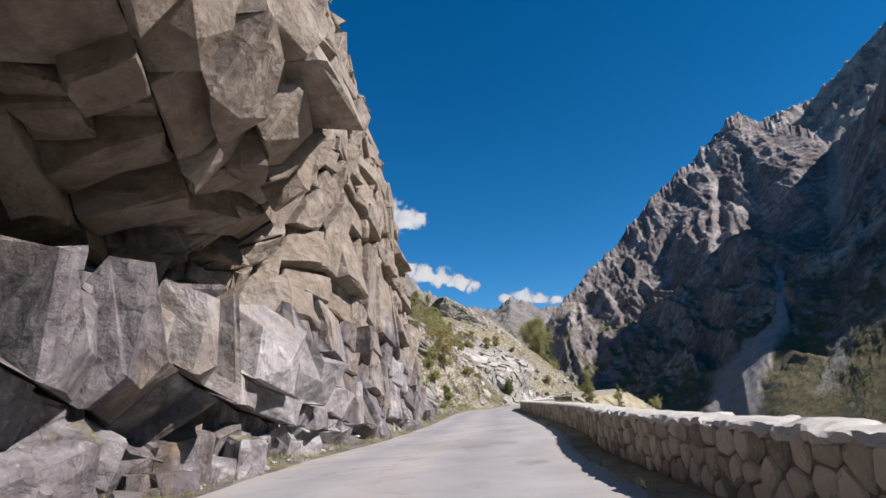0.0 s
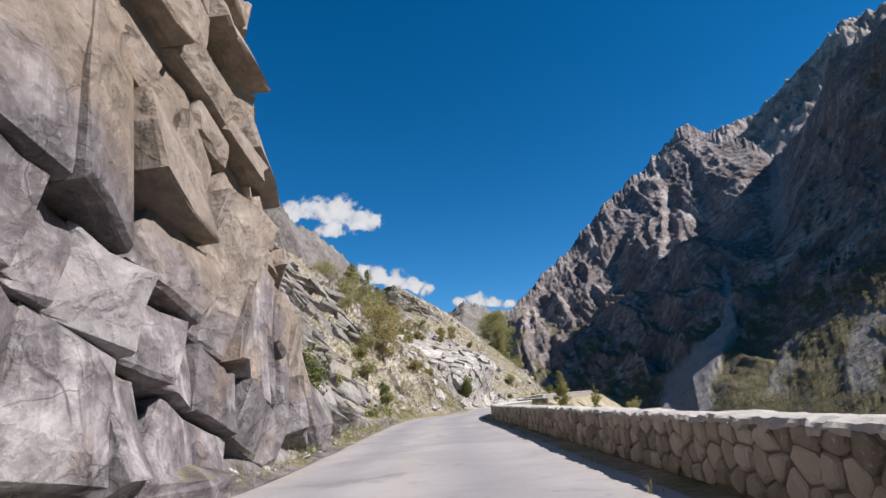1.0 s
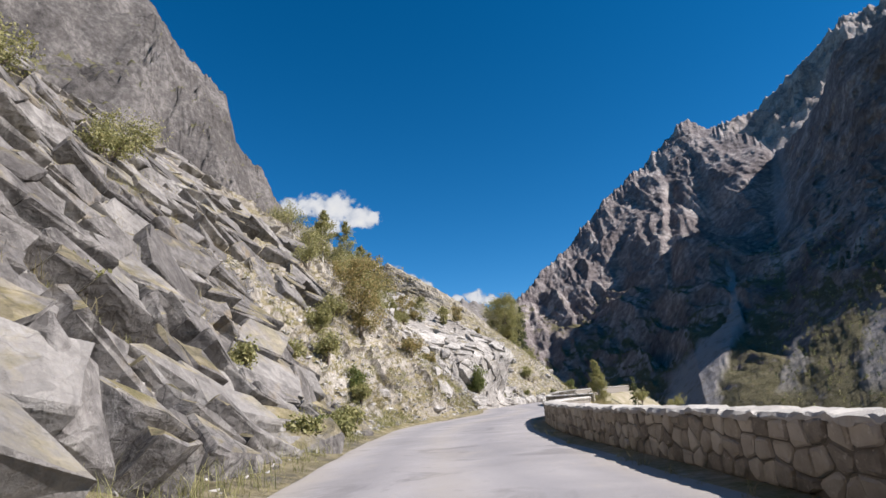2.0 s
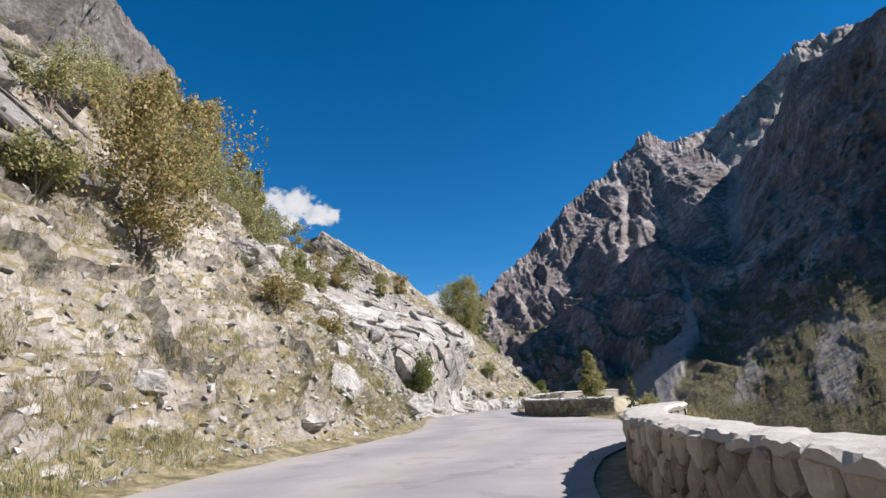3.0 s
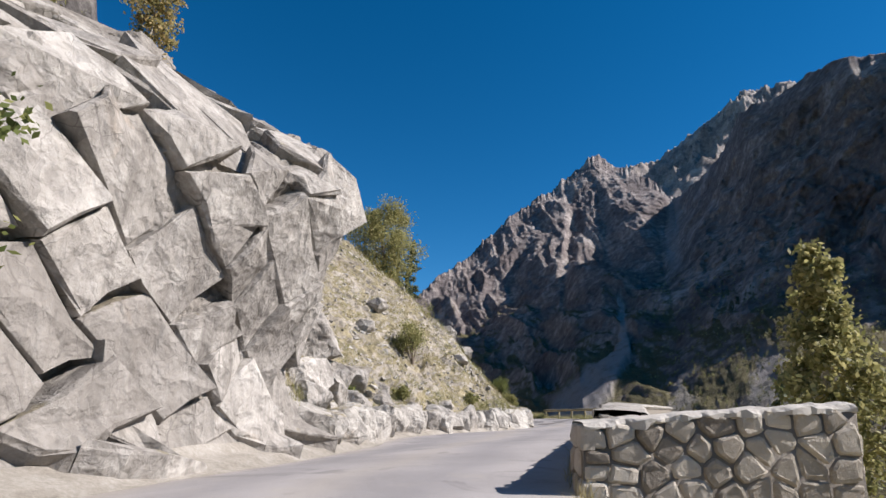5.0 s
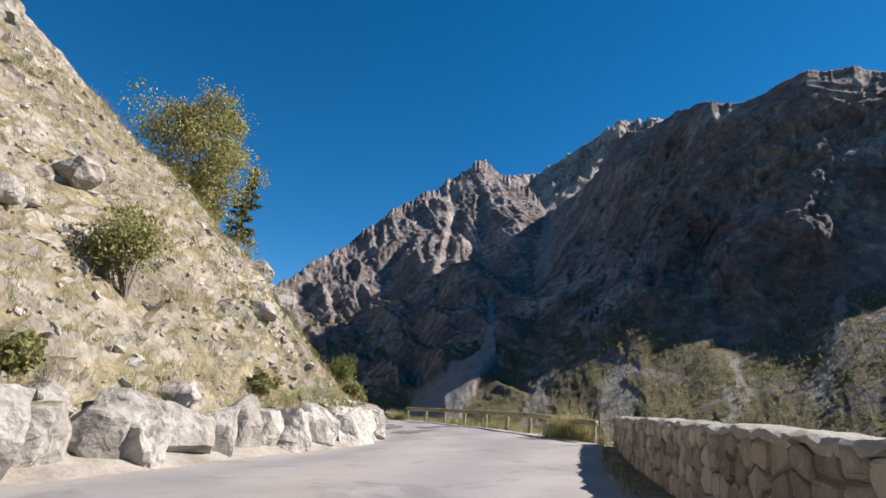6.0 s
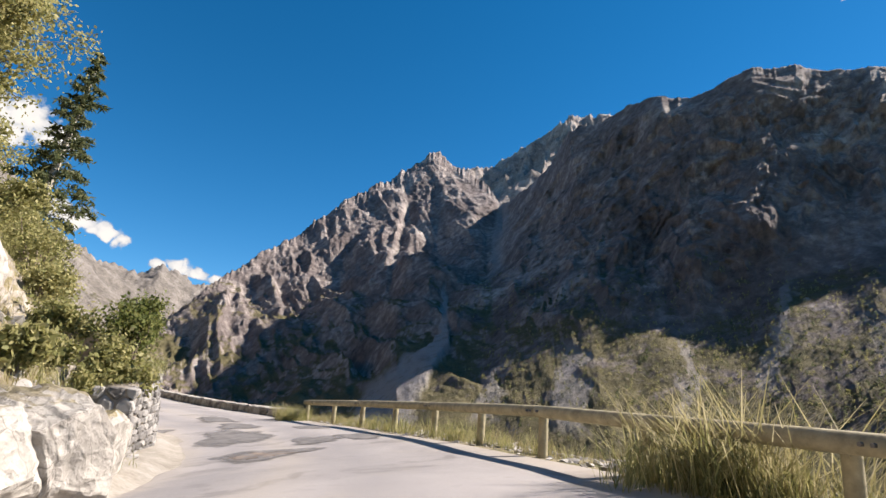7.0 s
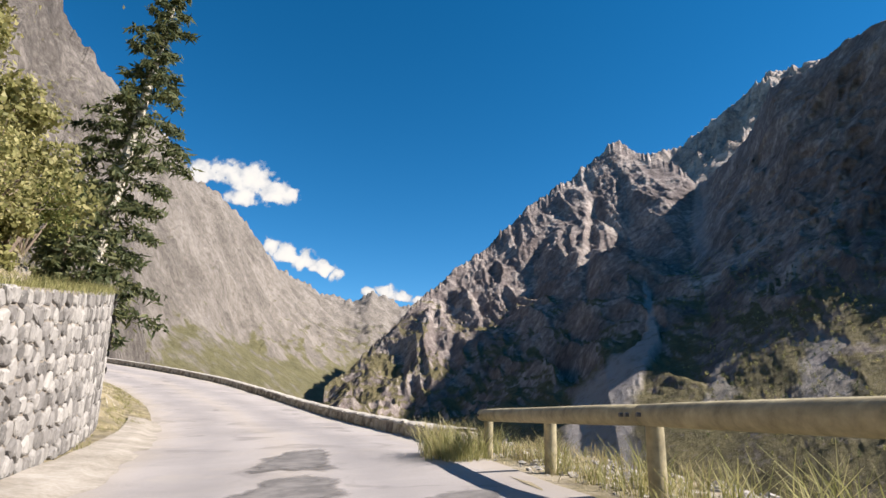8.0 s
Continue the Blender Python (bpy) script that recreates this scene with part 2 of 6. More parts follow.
BLEACHED = rock_material("bleached_rock", (0.22, 0.2, 0.18), (0.38, 0.355, 0.32), (0.52, 0.49, 0.445), (0.42, 0.34, 0.25), 0.68, 0.05, 1.3, False)


def stone_material(name, dark, mid, pale):
    """Wall stones: each stone has its own tone."""
    m, n, l, b = material(name, 0.9)
    p = mapped(n, l)
    o = n.new("ShaderNodeObjectInfo")
    g = n.new("ShaderNodeNewGeometry")
    own = maths(n, l, "FRACT", maths(n, l, "ADD", o.outputs["Random"], g.outputs["Random Per Island"]))
    tone = maths(n, l, "ADD", maths(n, l, "MULTIPLY", own, 0.55), maths(n, l, "MULTIPLY", noise_node(n, l, p, 5, 7, 0.65), 0.5))
    col = ramp(n, l, tone, [(0.22, dark), (0.5, mid), (0.82, pale)])
    col = mixed(n, l, ramp(n, l, noise_node(n, l, p, 14, 5, 0.7), [(0.58, (0, 0, 0)), (0.7, (0.6, 0.6, 0.6))]), col, tuple(c * 1.2 for c in pale))
    l.new(col, b.inputs["Base Color"])
    bump(n, l, b, noise_node(n, l, p, 18, 8, 0.7), 0.7, 0.03)
    return m


STONE = stone_material("wall_stone", (0.17, 0.145, 0.118), (0.36, 0.315, 0.26), (0.5, 0.45, 0.385))
CAP = stone_material("cap_stone", (0.3, 0.275, 0.245), (0.43, 0.4, 0.36), (0.56, 0.525, 0.48))
MORTAR = stone_material("mortar", (0.12, 0.1, 0.085), (0.17, 0.15, 0.125), (0.23, 0.2, 0.17))


def asphalt_material():
    m, n, l, b = material("asphalt", 0.85)
    p = mapped(n, l)
    col = ramp(n, l, noise_node(n, l, p, 0.35, 6, 0.6, 0.5), [(0.35, (0.205, 0.187, 0.185)), (0.6, (0.325, 0.298, 0.292))])
    grain = noise_node(n, l, p, 60, 3, 0.8)
    col = mixed(n, l, 0.35, col, ramp(n, l, grain, [(0.3, (0.2, 0.19, 0.185)), (0.7, (0.42, 0.4, 0.385))]))
    dust = noise_node(n, l, p, 0.9, 5, 0.7)
    col = mixed(n, l, ramp(n, l, dust, [(0.55, (0, 0, 0)), (0.75, (0.5, 0.5, 0.5))]), col, (0.37, 0.33, 0.28))
    worn = noise_node(n, l, p, 0.55, 7, 0.62, 0.8)
    col = mixed(n, l, ramp(n, l, worn, [(0.57, (0, 0, 0)), (0.63, (0.55, 0.55, 0.55))]), col, (0.15, 0.138, 0.133))
    tar = noise_node(n, l, p, 3.2, 5, 0.6)
    col = mixed(n, l, ramp(n, l, tar, [(0.62, (0, 0, 0)), (0.7, (0.35, 0.35, 0.35))]), col, (0.17, 0.157, 0.15))
    side = n.new("ShaderNodeAttribute")
    side.attribute_name = "across"
    wob = maths(n, l, "ADD", side.outputs["Fac"], maths(n, l, "MULTIPLY", maths(n, l, "SUBTRACT", noise_node(n, l, p, 0.25, 4, 0.6), 0.5), 0.22))
    wheel = ramp(n, l, wob, [(0.1, (0, 0, 0)), (0.24, (0.5, 0.5, 0.5)), (0.36, (0, 0, 0)), (0.52, (0, 0, 0)), (0.66, (0.5, 0.5, 0.5)), (0.8, (0, 0, 0))])
    col = mixed(n, l, wheel, col, (0.2, 0.19, 0.195))
    dusty = ramp(n, l, wob, [(0.0, (0.55, 0.55, 0.55)), (0.12, (0, 0, 0)), (0.36, (0, 0, 0)), (0.45, (0.3, 0.3, 0.3)), (0.55, (0, 0, 0)), (0.88, (0, 0, 0)), (1.0, (0.6, 0.6, 0.6))])
    col = mixed(n, l, dusty, col, (0.36, 0.315, 0.26))
    l.new(col, b.inputs["Base Color"])
    bump(n, l, b, grain, 0.4, 0.01)
    return m


def ground_material(name, a, bcol, c, scale=1.0):
    m, n, l, b = material(name, 0.95)
    p = mapped(n, l)
    f = maths(n, l, "ADD", maths(n, l, "MULTIPLY", noise_node(n, l, p, 0.5 * scale, 6, 0.65), 0.6), maths(n, l, "MULTIPLY", noise_node(n, l, p, 6 * scale, 5, 0.7), 0.4))
    l.new(ramp(n, l, f, [(0.36, a), (0.5, bcol), (0.64, c)]), b.inputs["Base Color"])
    bump(n, l, b, noise_node(n, l, p, 9 * scale, 7, 0.75), 0.8, 0.08 / scale)
    return m


ASPHALT = asphalt_material()
VERGE = ground_material("verge_earth", (0.13, 0.125, 0.05), (0.27, 0.23, 0.15), (0.42, 0.37, 0.3))
VALLEY = ground_material("valley_grass", (0.085, 0.085, 0.036), (0.19, 0.175, 0.085), (0.34, 0.3, 0.23), 0.06)


def mountain_material(name, dark, mid, pale, grass_a, grass_b, level, screes, close=1.0):
    """Far rock in metres of tens: strata, gullies, grass on what is not steep, stone runs down the gullies."""
    m, n, l, b = material(name, 0.95)
    p = mapped(n, l)
    big = noise_node(n, l, mapped(n, l, (1, 1, 0.45)), 0.006 * close, 8, 0.62, 0.8)
    fine = noise_node(n, l, p, 0.045 * close, 9, 0.7)
    col = ramp(n, l, maths(n, l, "ADD", maths(n, l, "MULTIPLY", big, 0.5), maths(n, l, "MULTIPLY", fine, 0.5)), [(0.36, dark), (0.5, mid), (0.64, pale)])
    g = n.new("ShaderNodeNewGeometry")
    sep = n.new("ShaderNodeSeparateXYZ")
    l.new(g.outputs["Normal"], sep.inputs[0])
    pos = n.new("ShaderNodeSeparateXYZ")
    l.new(g.outputs["Position"], pos.inputs[0])
    low = maths(n, l, "MULTIPLY", maths(n, l, "SUBTRACT", level, pos.outputs["Z"]), 1 / 900.0)
    grow = maths(n, l, "ADD", maths(n, l, "ADD", sep.outputs["Z"], low), maths(n, l, "MULTIPLY", maths(n, l, "SUBTRACT", noise_node(n, l, p, 0.012 * close, 8, 0.7), 0.5), 1.5))
    tuft = noise_node(n, l, p, 0.22 * close, 7, 0.75)
    gcol = ramp(n, l, maths(n, l, "ADD", maths(n, l, "MULTIPLY", noise_node(n, l, p, 0.03 * close, 7, 0.7), 0.55), maths(n, l, "MULTIPLY", tuft, 0.45)), [(0.38, grass_a), (0.6, grass_b)])
    gcol = mixed(n, l, ramp(n, l, noise_node(n, l, p, 0.13 * close, 9, 0.78), [(0.57, (0, 0, 0)), (0.64, (0.8, 0.8, 0.8))]), gcol, mid)
    col = mixed(n, l, ramp(n, l, grow, [(0.7, (0, 0, 0)), (0.86, (1, 1, 1))]), col, gcol)
    att = n.new("ShaderNodeAttribute")
    att.attribute_name = "scree"
    col = mixed(n, l, maths(n, l, "MULTIPLY", att.outputs["Fac"], ramp(n, l, noise_node(n, l, p, 0.05 * close, 6, 0.7), [(0.3, (0.4, 0.4, 0.4)), (0.5, (1, 1, 1))])), col, screes)
    l.new(col, b.inputs["Base Color"])
    k = bump(n, l, b, noise_node(n, l, p, 0.02 * close, 10, 0.72, 0.4), 0.9, 22.0 / close)
    bump(n, l, b, noise_node(n, l, p, 0.11 * close, 8, 0.75), 0.8, 5.0 / close, k)
    return m


MOUNTAIN = mountain_material("mountain_rock", (0.075, 0.06, 0.06), (0.2, 0.168, 0.158), (0.46, 0.41, 0.375), (0.07, 0.064, 0.028), (0.17, 0.145, 0.075), 60.0, (0.36, 0.33, 0.315), 1.7)
FAR_ROCK = mountain_material("far_rock", (0.08, 0.07, 0.062), (0.165, 0.147, 0.13), (0.27, 0.245, 0.222), (0.07, 0.07, 0.032), (0.15, 0.135, 0.072), 120.0, (0.45, 0.42, 0.4), 1.6)

CRAG = mountain_material("crag_rock", (0.045, 0.039, 0.036), (0.12, 0.107, 0.098), (0.26, 0.234, 0.214), (0.09, 0.088, 0.038), (0.18, 0.16, 0.08), 160.0, (0.45, 0.42, 0.4), 6.0)


def plain(name, col, rough=0.8, spread=0.3, scale=8):
    m, n, l, b = material(name, rough)
    p = mapped(n, l)
    l.new(ramp(n, l, noise_node(n, l, p, scale, 6, 0.65), [(0.3, tuple(c * (1 - spread) for c in col)), (0.7, tuple(min(1, c * (1 + spread)) for c in col))]), b.inputs["Base Color"])
    bump(n, l, b, noise_node(n, l, p, scale * 4, 5, 0.7), 0.4, 0.01)
    return m


WOOD = plain("rail_wood", (0.3, 0.26, 0.17), 0.8, 0.35, 6)

# ---- road and ground ----
STEP = 0.5
left_run, _ = spline(LEFT_EDGE, STEP)
right_run, _ = spline(RIGHT_EDGE, STEP)


k = np.linspace(0, 1, len(left_run))
rs = np.linspace(0, 1, len(right_run))
right_same = np.stack([np.interp(k, rs, right_run[:, i]) for i in range(3)], 1)
cols = np.concatenate([[-0.09], np.linspace(0, 1, 29)])      # the asphalt runs on a little under the slope's foot
road_grid = left_run[:, None] * (1 - cols)[None, :, None] + right_same[:, None] * cols[None, :, None]
road_grid[..., 2] += 0.02 * vnoise(road_grid[..., 0] * 0.8, road_grid[..., 1] * 0.8, road_grid[..., 0] * 0, 7) + np.where(cols < 0, -0.1, 0.03 * (1 - (2 * cols - 1) ** 2))[None, :]
road_sheet = sheet("road", road_grid, ASPHALT)
road_sheet.data.attributes.new("across", "FLOAT", "POINT").data.foreach_set("value", np.broadcast_to(np.clip(cols, 0, 1), road_grid.shape[:2]).ravel().astype(np.float32))
tagged(road_sheet, "pale weathered asphalt mountain road without markings", "road", kind="structure")

# right bank: shoulder, then down into the valley
nrm_r = left_of(right_run)
bank_d = np.concatenate([np.linspace(-0.25, 2.0, 12), np.linspace(2.4, 12, 20), np.linspace(13, 130, 40)])
bank_z = np.where(bank_d < 1.9, 0.0, np.where(bank_d < 12, -(bank_d - 1.9) * 0.75, -7.6 - (bank_d - 12) * 0.42))
bank = np.zeros((len(right_run), len(bank_d), 3))
for j, (d, z) in enumerate(zip(bank_d, bank_z)):
    bank[:, j, :2] = right_run[:, :2] - nrm_r * d
    bank[:, j, 2] = right_run[:, 2] + z
near = smooth(-0.1, 2.5, bank_d)[None, :]
bank[..., 2] += near * (0.12 * fbm(bank[..., 0] * 0.6, bank[..., 1] * 0.6, bank[..., 0] * 0, 5, 3) + 0.03) - 0.03 + near * smooth(2, 20, bank_d)[None, :] * 1.2 * fbm(bank[..., 0] * 0.1, bank[..., 1] * 0.1, bank[..., 0] * 0, 5, 4)
tagged(sheet("ground_verge", bank, VERGE), "dry grassy shoulder and bank falling to the valley", "ground", kind="structure")

# the valley floor, one sheet out to the horizon
ang = np.radians(np.linspace(0, 360, 97))
rad = np.concatenate([[0], np.geomspace(30, 4500, 60)])
floor_grid = np.stack([60 + rad[:, None] * np.cos(ang)[None], 90 + rad[:, None] * np.sin(ang)[None], 0 * rad[:, None] + 0 * ang[None]], -1)
floor_grid[..., 2] = -58 + 4 * fbm(floor_grid[..., 0] * 0.01, floor_grid[..., 1] * 0.01, floor_grid[..., 0] * 0, 4, 5)
tagged(sheet("ground", floor_grid, VALLEY), "rough green and stony valley floor", "ground", kind="structure")

# ---- left hillside: profiles (distance from the road's edge, height) by place along the road ----
PROFILES = [
    (-40, [(0, 0), (0.8, 0.12), (1.2, 0.5), (1.5, 2.6), (3.0, 3.4), (2.8, 5), (0.8, 7), (0.4, 11), (12, 40), (150, 110)]),
    (-8, [(0, 0), (0.9, 0.12), (1.7, 0.5), (0.6, 2.5), (3.8, 3.0), (3.9, 4.6), (-1.0, 6.4), (-1.0, 11), (12, 40), (150, 110)]),
    (10, [(0, 0), (0.9, 0.12), (1.7, 0.5), (0.6, 2.5), (3.8, 3.0), (3.9, 4.6), (-1.0, 6.4), (-1.0, 11), (12, 40), (150, 110)]),
    (14.5, [(0, 0), (0.7, 0.12), (1.3, 0.5), (0.7, 2.9), (2.9, 3.8), (2.6, 5.8), (0.6, 7.6), (0.4, 12), (12, 40), (150, 100)]),
    (18.5, [(0, 0), (0.5, 0.12), (0.7, 0.5), (1.0, 4), (1.1, 8), (0.7, 11), (0.9, 14), (3.5, 22), (16, 42), (150, 95)]),
    (22, [(0, 0), (0.45, 0.12), (0.65, 0.5), (1.0, 4), (1.15, 9), (1.2, 13), (2.9, 20), (6.8, 29), (20, 44), (150, 90)]),
    (30.5, [(0, 0), (0.45, 0.12), (0.65, 0.5), (0.95, 4), (1.35, 9), (1.9, 13), (3.4, 19), (7, 27), (20, 40), (150, 80)]),
    (34.2, [(0, 0), (0.5, 0.12), (0.8, 0.7), (1.4, 4), (2.6, 8), (4.2, 13), (6.4, 19), (10.5, 27), (22, 38), (150, 80)]),
    (38.6, [(0, 0), (0.8, 0.2), (1.8, 1.6), (4.0, 4.2), (7.5, 8), (12, 13), (18, 19), (26, 26), (40, 34), (150, 70)]),
    (50, [(0, 0), (1.2, 0.25), (2.4, 1.0), (4, 3), (6.5, 6.2), (10, 10.5), (15, 16), (24, 23), (40, 31), (150, 65)]),
    (70, [(0, 0), (0.8, 0.2), (2, 1.6), (4, 4.6), (7, 8.2), (11, 12.5), (16, 17.5), (25, 24), (40, 31), (150, 65)]),
    (80, [(0, 0), (0.6, 0.2), (2, 2.2), (3.3, 3.9), (6.5, 7.3), (11, 12), (16, 16.5), (25, 23), (40, 30), (150, 60)]),
    (94, [(0, 0), (0.6, 0.2), (2, 1.8), (3.5, 3.4), (6.5, 6.6), (11, 11), (16, 15.5), (25, 21), (40, 28), (150, 60)]),
    (97.6, [(0, 0), (0.7, 0.2), (1.3, 0.8), (2.2, 2.6), (2.8, 4.2), (3.2, 5.0), (5.5, 6.8), (20, 18), (40, 27), (150, 60)]),
    (99.0, [(0, 0), (0.8, 0.2), (1.2, 0.7), (1.5, 2.8), (1.7, 4.4), (2.0, 5.6), (4.2, 6.9), (20, 18), (40, 27), (150, 60)]),
    (103.5, [(0, 0), (0.7, 0.15), (1.0, 0.6), (1.1, 2.6), (0.6, 4.4), (0.3, 5.8), (2.0, 7.2), (20, 18.3), (40, 27), (150, 60)]),
    (106.6, [(0, 0), (0.7, 0.15), (1.0, 0.6), (1.1, 2.6), (0.4, 4.5), (-0.4, 6.2), (0.4, 7.6), (20, 18.5), (40, 27), (150, 60)]),
    (107.8, [(0, 0), (0.8, 0.15), (1.4, 1.0), (3, 3.0), (6, 6.2), (9, 9.2), (13, 12.4), (24, 19), (40, 26), (150, 60)]),
    (127, [(0, 0), (0.5, 0.15), (1.0, 0.9), (2.5, 2.5), (5, 5.2), (8, 8.2), (13, 12.2), (22, 17.5), (40, 25), (150, 60)]),
    (129.5, [(0, 0), (0.6, 0.12), (1.1, 0.6), (2.3, 1.9), (4, 3.8), (7, 6.8), (12, 11), (22, 18), (40, 27), (150, 65)]),
    (131, [(0, 0), (0.9, 0.08), (2.0, 0.2), (2.45, 1.3), (3.0, 1.8), (5, 4.2), (10, 9.2), (20, 17.5), (40, 29), (150, 75)]),
    (135, [(0, 0), (0.9, 0.08), (2.2, 0.2), (2.6, 1.8), (3.1, 2.4), (5, 5.0), (10, 10), (20, 19), (40, 32), (150, 80)]),
    (150.5, [(0, 0), (0.9, 0.08), (2.1, 0.2), (2.5, 3.2), (3.1, 3.6), (5, 6), (10, 10.5), (20, 20), (40, 34), (150, 80)]),
    (153, [(0, 0), (1, 0.2), (2.5, 1.0), (4, 2.2), (6, 4), (10, 8), (15, 12.5), (28, 24), (45, 36), (150, 90)]),
    (175, [(0, 0), (1, 0.2), (2.5, 1.0), (4, 2.0), (6, 3.4), (10, 6), (15, 9), (28, 14), (45, 18), (150, 22)]),
    (240, [(0, 0), (1, 0.2), (2.5, 0.8), (4, 1.4), (6, 2.2), (10, 3.4), (15, 4.6), (28, 6), (45, 6), (150, -20)]),
]
PY = np.array([p[0] for p in PROFILES], float)
PD = np.array([p[1] for p in PROFILES], float)


def profile(y):
    """Distance and height of the hillside's line at each y, sampled evenly along it."""
    return np.stack([[np.interp(y, PY, PD[:, i, c]) for i in range(PD.shape[1])] for c in (0, 1)], -1)  # (points, y, 2)


def hillside(y0, y1, step, ulist):
    run, s = spline(LEFT_EDGE, step)
    keep = (run[:, 1] >= y0) & (run[:, 1] <= y1)
    nl = left_of(run)
    if y0 > 100:                                                      # the lines fan out evenly inside the bend
        wts = np.exp(-0.5 * (np.arange(-150, 151) * (s[1] - s[0]) / 11.0) ** 2)
        pad = np.pad(nl, ((150, 150), (0, 0)), mode="edge")
        nl = np.stack([np.convolve(pad[:, c], wts / wts.sum(), mode="valid") for c in (0, 1)], 1)
        nl /= np.linalg.norm(nl, axis=1, keepdims=True)
    nl = nl[keep]
    run, s = run[keep], s[keep]
    pr = profile(run[:, 1]).transpose(1, 0, 2)                       # (along, points, 2)
    seg = np.linalg.norm(np.diff(pr, axis=1), axis=2)
    cum = np.concatenate([np.zeros((len(run), 1)), np.cumsum(seg, axis=1)], 1)
    dz = np.zeros((len(run), len(ulist), 2))
    for i in range(len(run)):
        for c in (0, 1):
            dz[i, :, c] = np.interp(ulist, cum[i], pr[i, :, c])
    g = np.zeros((len(run), len(ulist), 3))
    g[..., :2] = run[:, None, :2] + nl[:, None] * dz[..., :1]
    g[..., 2] = run[:, None, 2] + dz[..., 1]
    du = np.gradient(g, axis=1)
    ds = np.gradient(g, axis=0)
    out = np.cross(ds, du)                                            # towards the road and up
    out /= np.linalg.norm(out, axis=2, keepdims=True) + 1e-9
    out[..., :] *= np.where((out[..., :2] * nl[:, None]).sum(-1) > 0, np.where(out[..., 2] < 0, -1, 1), 1)[..., None]
    return g, out, s, run


def rough(g, out, s, u, cliff):
    """Breaks the smooth hillside into blocks. cliff: 0 to 1, how blocky and steep the rock is."""
    S, U = np.broadcast_to(s[:, None], g.shape[:2]), np.broadcast_to(u[None, :], g.shape[:2])
    a, b = S * 0.82 - U * 0.57, S * 0.57 + U * 0.82              # beds that dip along the road
    wa, wb = 0.22 * vnoise(S * 0.4, U * 0.4, S * 0, 21), 0.22 * vnoise(S * 0.4, U * 0.4, S * 0, 22)
    wall = 0.75 * plates(a / 6.0 + wa, b / 3.4 + wb, 31, 0.7, 1.2) + 0.3 * plates(a / 2.4 + wa, b / 1.5 + wb, 41, 0.7, 1.2) + 0.1 * plates(a / 1.0 + wb, b / 0.8 + wa, 51, 0.8, 1.2) - 0.2
    talus = 0.3 * facets(S / 2.4 + wa, U / 1.6 + wb, 61, 0.5) + 0.16 * facets(S / 0.9 + wa, U / 0.6 + wb, 71, 0.6) + 0.4 * fbm(S * 0.22, U * 0.22, S * 0, 3, 81)
    talus = 0.75 * talus + 0.06 * facets(S / 0.4, U / 0.3, 91, 0.6)
    talus = talus * (1 - 0.5 * smooth(106, 109, np.broadcast_to(g[:, :1, 1], g.shape[:2])) + 0.12 * fbm(S * 0.5, U * 0.5, S * 0, 3, 97))
    d = cliff * wall + (1 - cliff) * talus
    d = d * smooth(0.7, 2.0, U) + 0.03 * fbm(S * 1.5, U * 1.5, S * 0, 3, 99) * smooth(0, 0.5, U) + 0.5 * smooth(18, 40, U) * fbm(S * 0.1, U * 0.1, S * 0, 4, 77)
    y = np.broadcast_to(g[:, :1, 1], g.shape[:2])
    d = np.where(y < 38.2, 0.3 * d - 0.25 * smooth(0.6, 1.5, U), d)    # the jointed blocks give the cliff its relief
    return g + out * d[..., None]


ULIST = np.concatenate([np.arange(0, 2, 0.12), np.arange(2, 14, 0.16), np.arange(14, 34, 0.3), np.arange(34, 75, 1.0), np.linspace(76, 190, 30)])
UTOP = np.concatenate([np.arange(0, 17, 0.1), np.arange(17, 27, 0.25)])
UNEAR = np.concatenate([np.arange(0, 2, 0.12), np.arange(2, 14, 0.16), np.arange(14, 43, 0.3)])
UCLIFF = np.concatenate([np.arange(0, 17, 0.1), np.arange(17, 38, 0.22), np.arange(38, 75, 1.0), np.linspace(76, 190, 20)])


def steepness(y, u):
    """Where the rock stands as a cliff."""
    c = 1 - smooth(36.5, 39, y)
    c = np.maximum(c, 0.62 * smooth(38, 41, y) * (1 - smooth(56.5, 61, y)))
    c = np.maximum(c, 0.45 * smooth(96, 97, y) * (1 - smooth(106, 108, y)))
    return np.maximum(c[:, None], 0.3 * (u[None, :] * 0 + 1) * smooth(150, 156, y)[:, None])


SURFACE, FACE, SMOOTH = {}, {}, {}
for nm, y0, y1, mat, lab, step, us in (
        ("cliff", -14, 38.3, CLIFF, "tall broken grey-brown rock cliff beside the road", 0.13, UCLIFF),
        ("rock_slabs", 38.0, 60.3, SLAB, "grey rock slabs dipping along the road with grassy ledges", 0.13, UCLIFF),
        ("hillside", 60.0, 97.0, SLOPE, "steep stony slope with pale rubble and dry grass", 0.15, ULIST),
        ("rock_outcrop", 96.7, 108.2, PALE, "pale overhanging rock outcrop at the roadside", 0.1, UTOP),
        ("hillside_beyond", 107.9, 236, SLOPE, "steep grassy slope strewn with pale stones", 0.24, UNEAR)):
    g, out, s, run = hillside(y0, y1, step, us)
    SMOOTH[nm] = (g, out, s, run[:, 1], us)
    g = rough(g, out, s, us, steepness(run[:, 1], us))
    SURFACE[nm] = (g, run[:, 1], us)
    FACE[nm] = tagged(sheet(nm, g, mat, False), lab, "rock", kind="structure")

# ---- mountains: relief by direction from a middle point (turn to the left from +y, elevation), in degrees ----
CENTRE = np.array([25.0, 65.0])


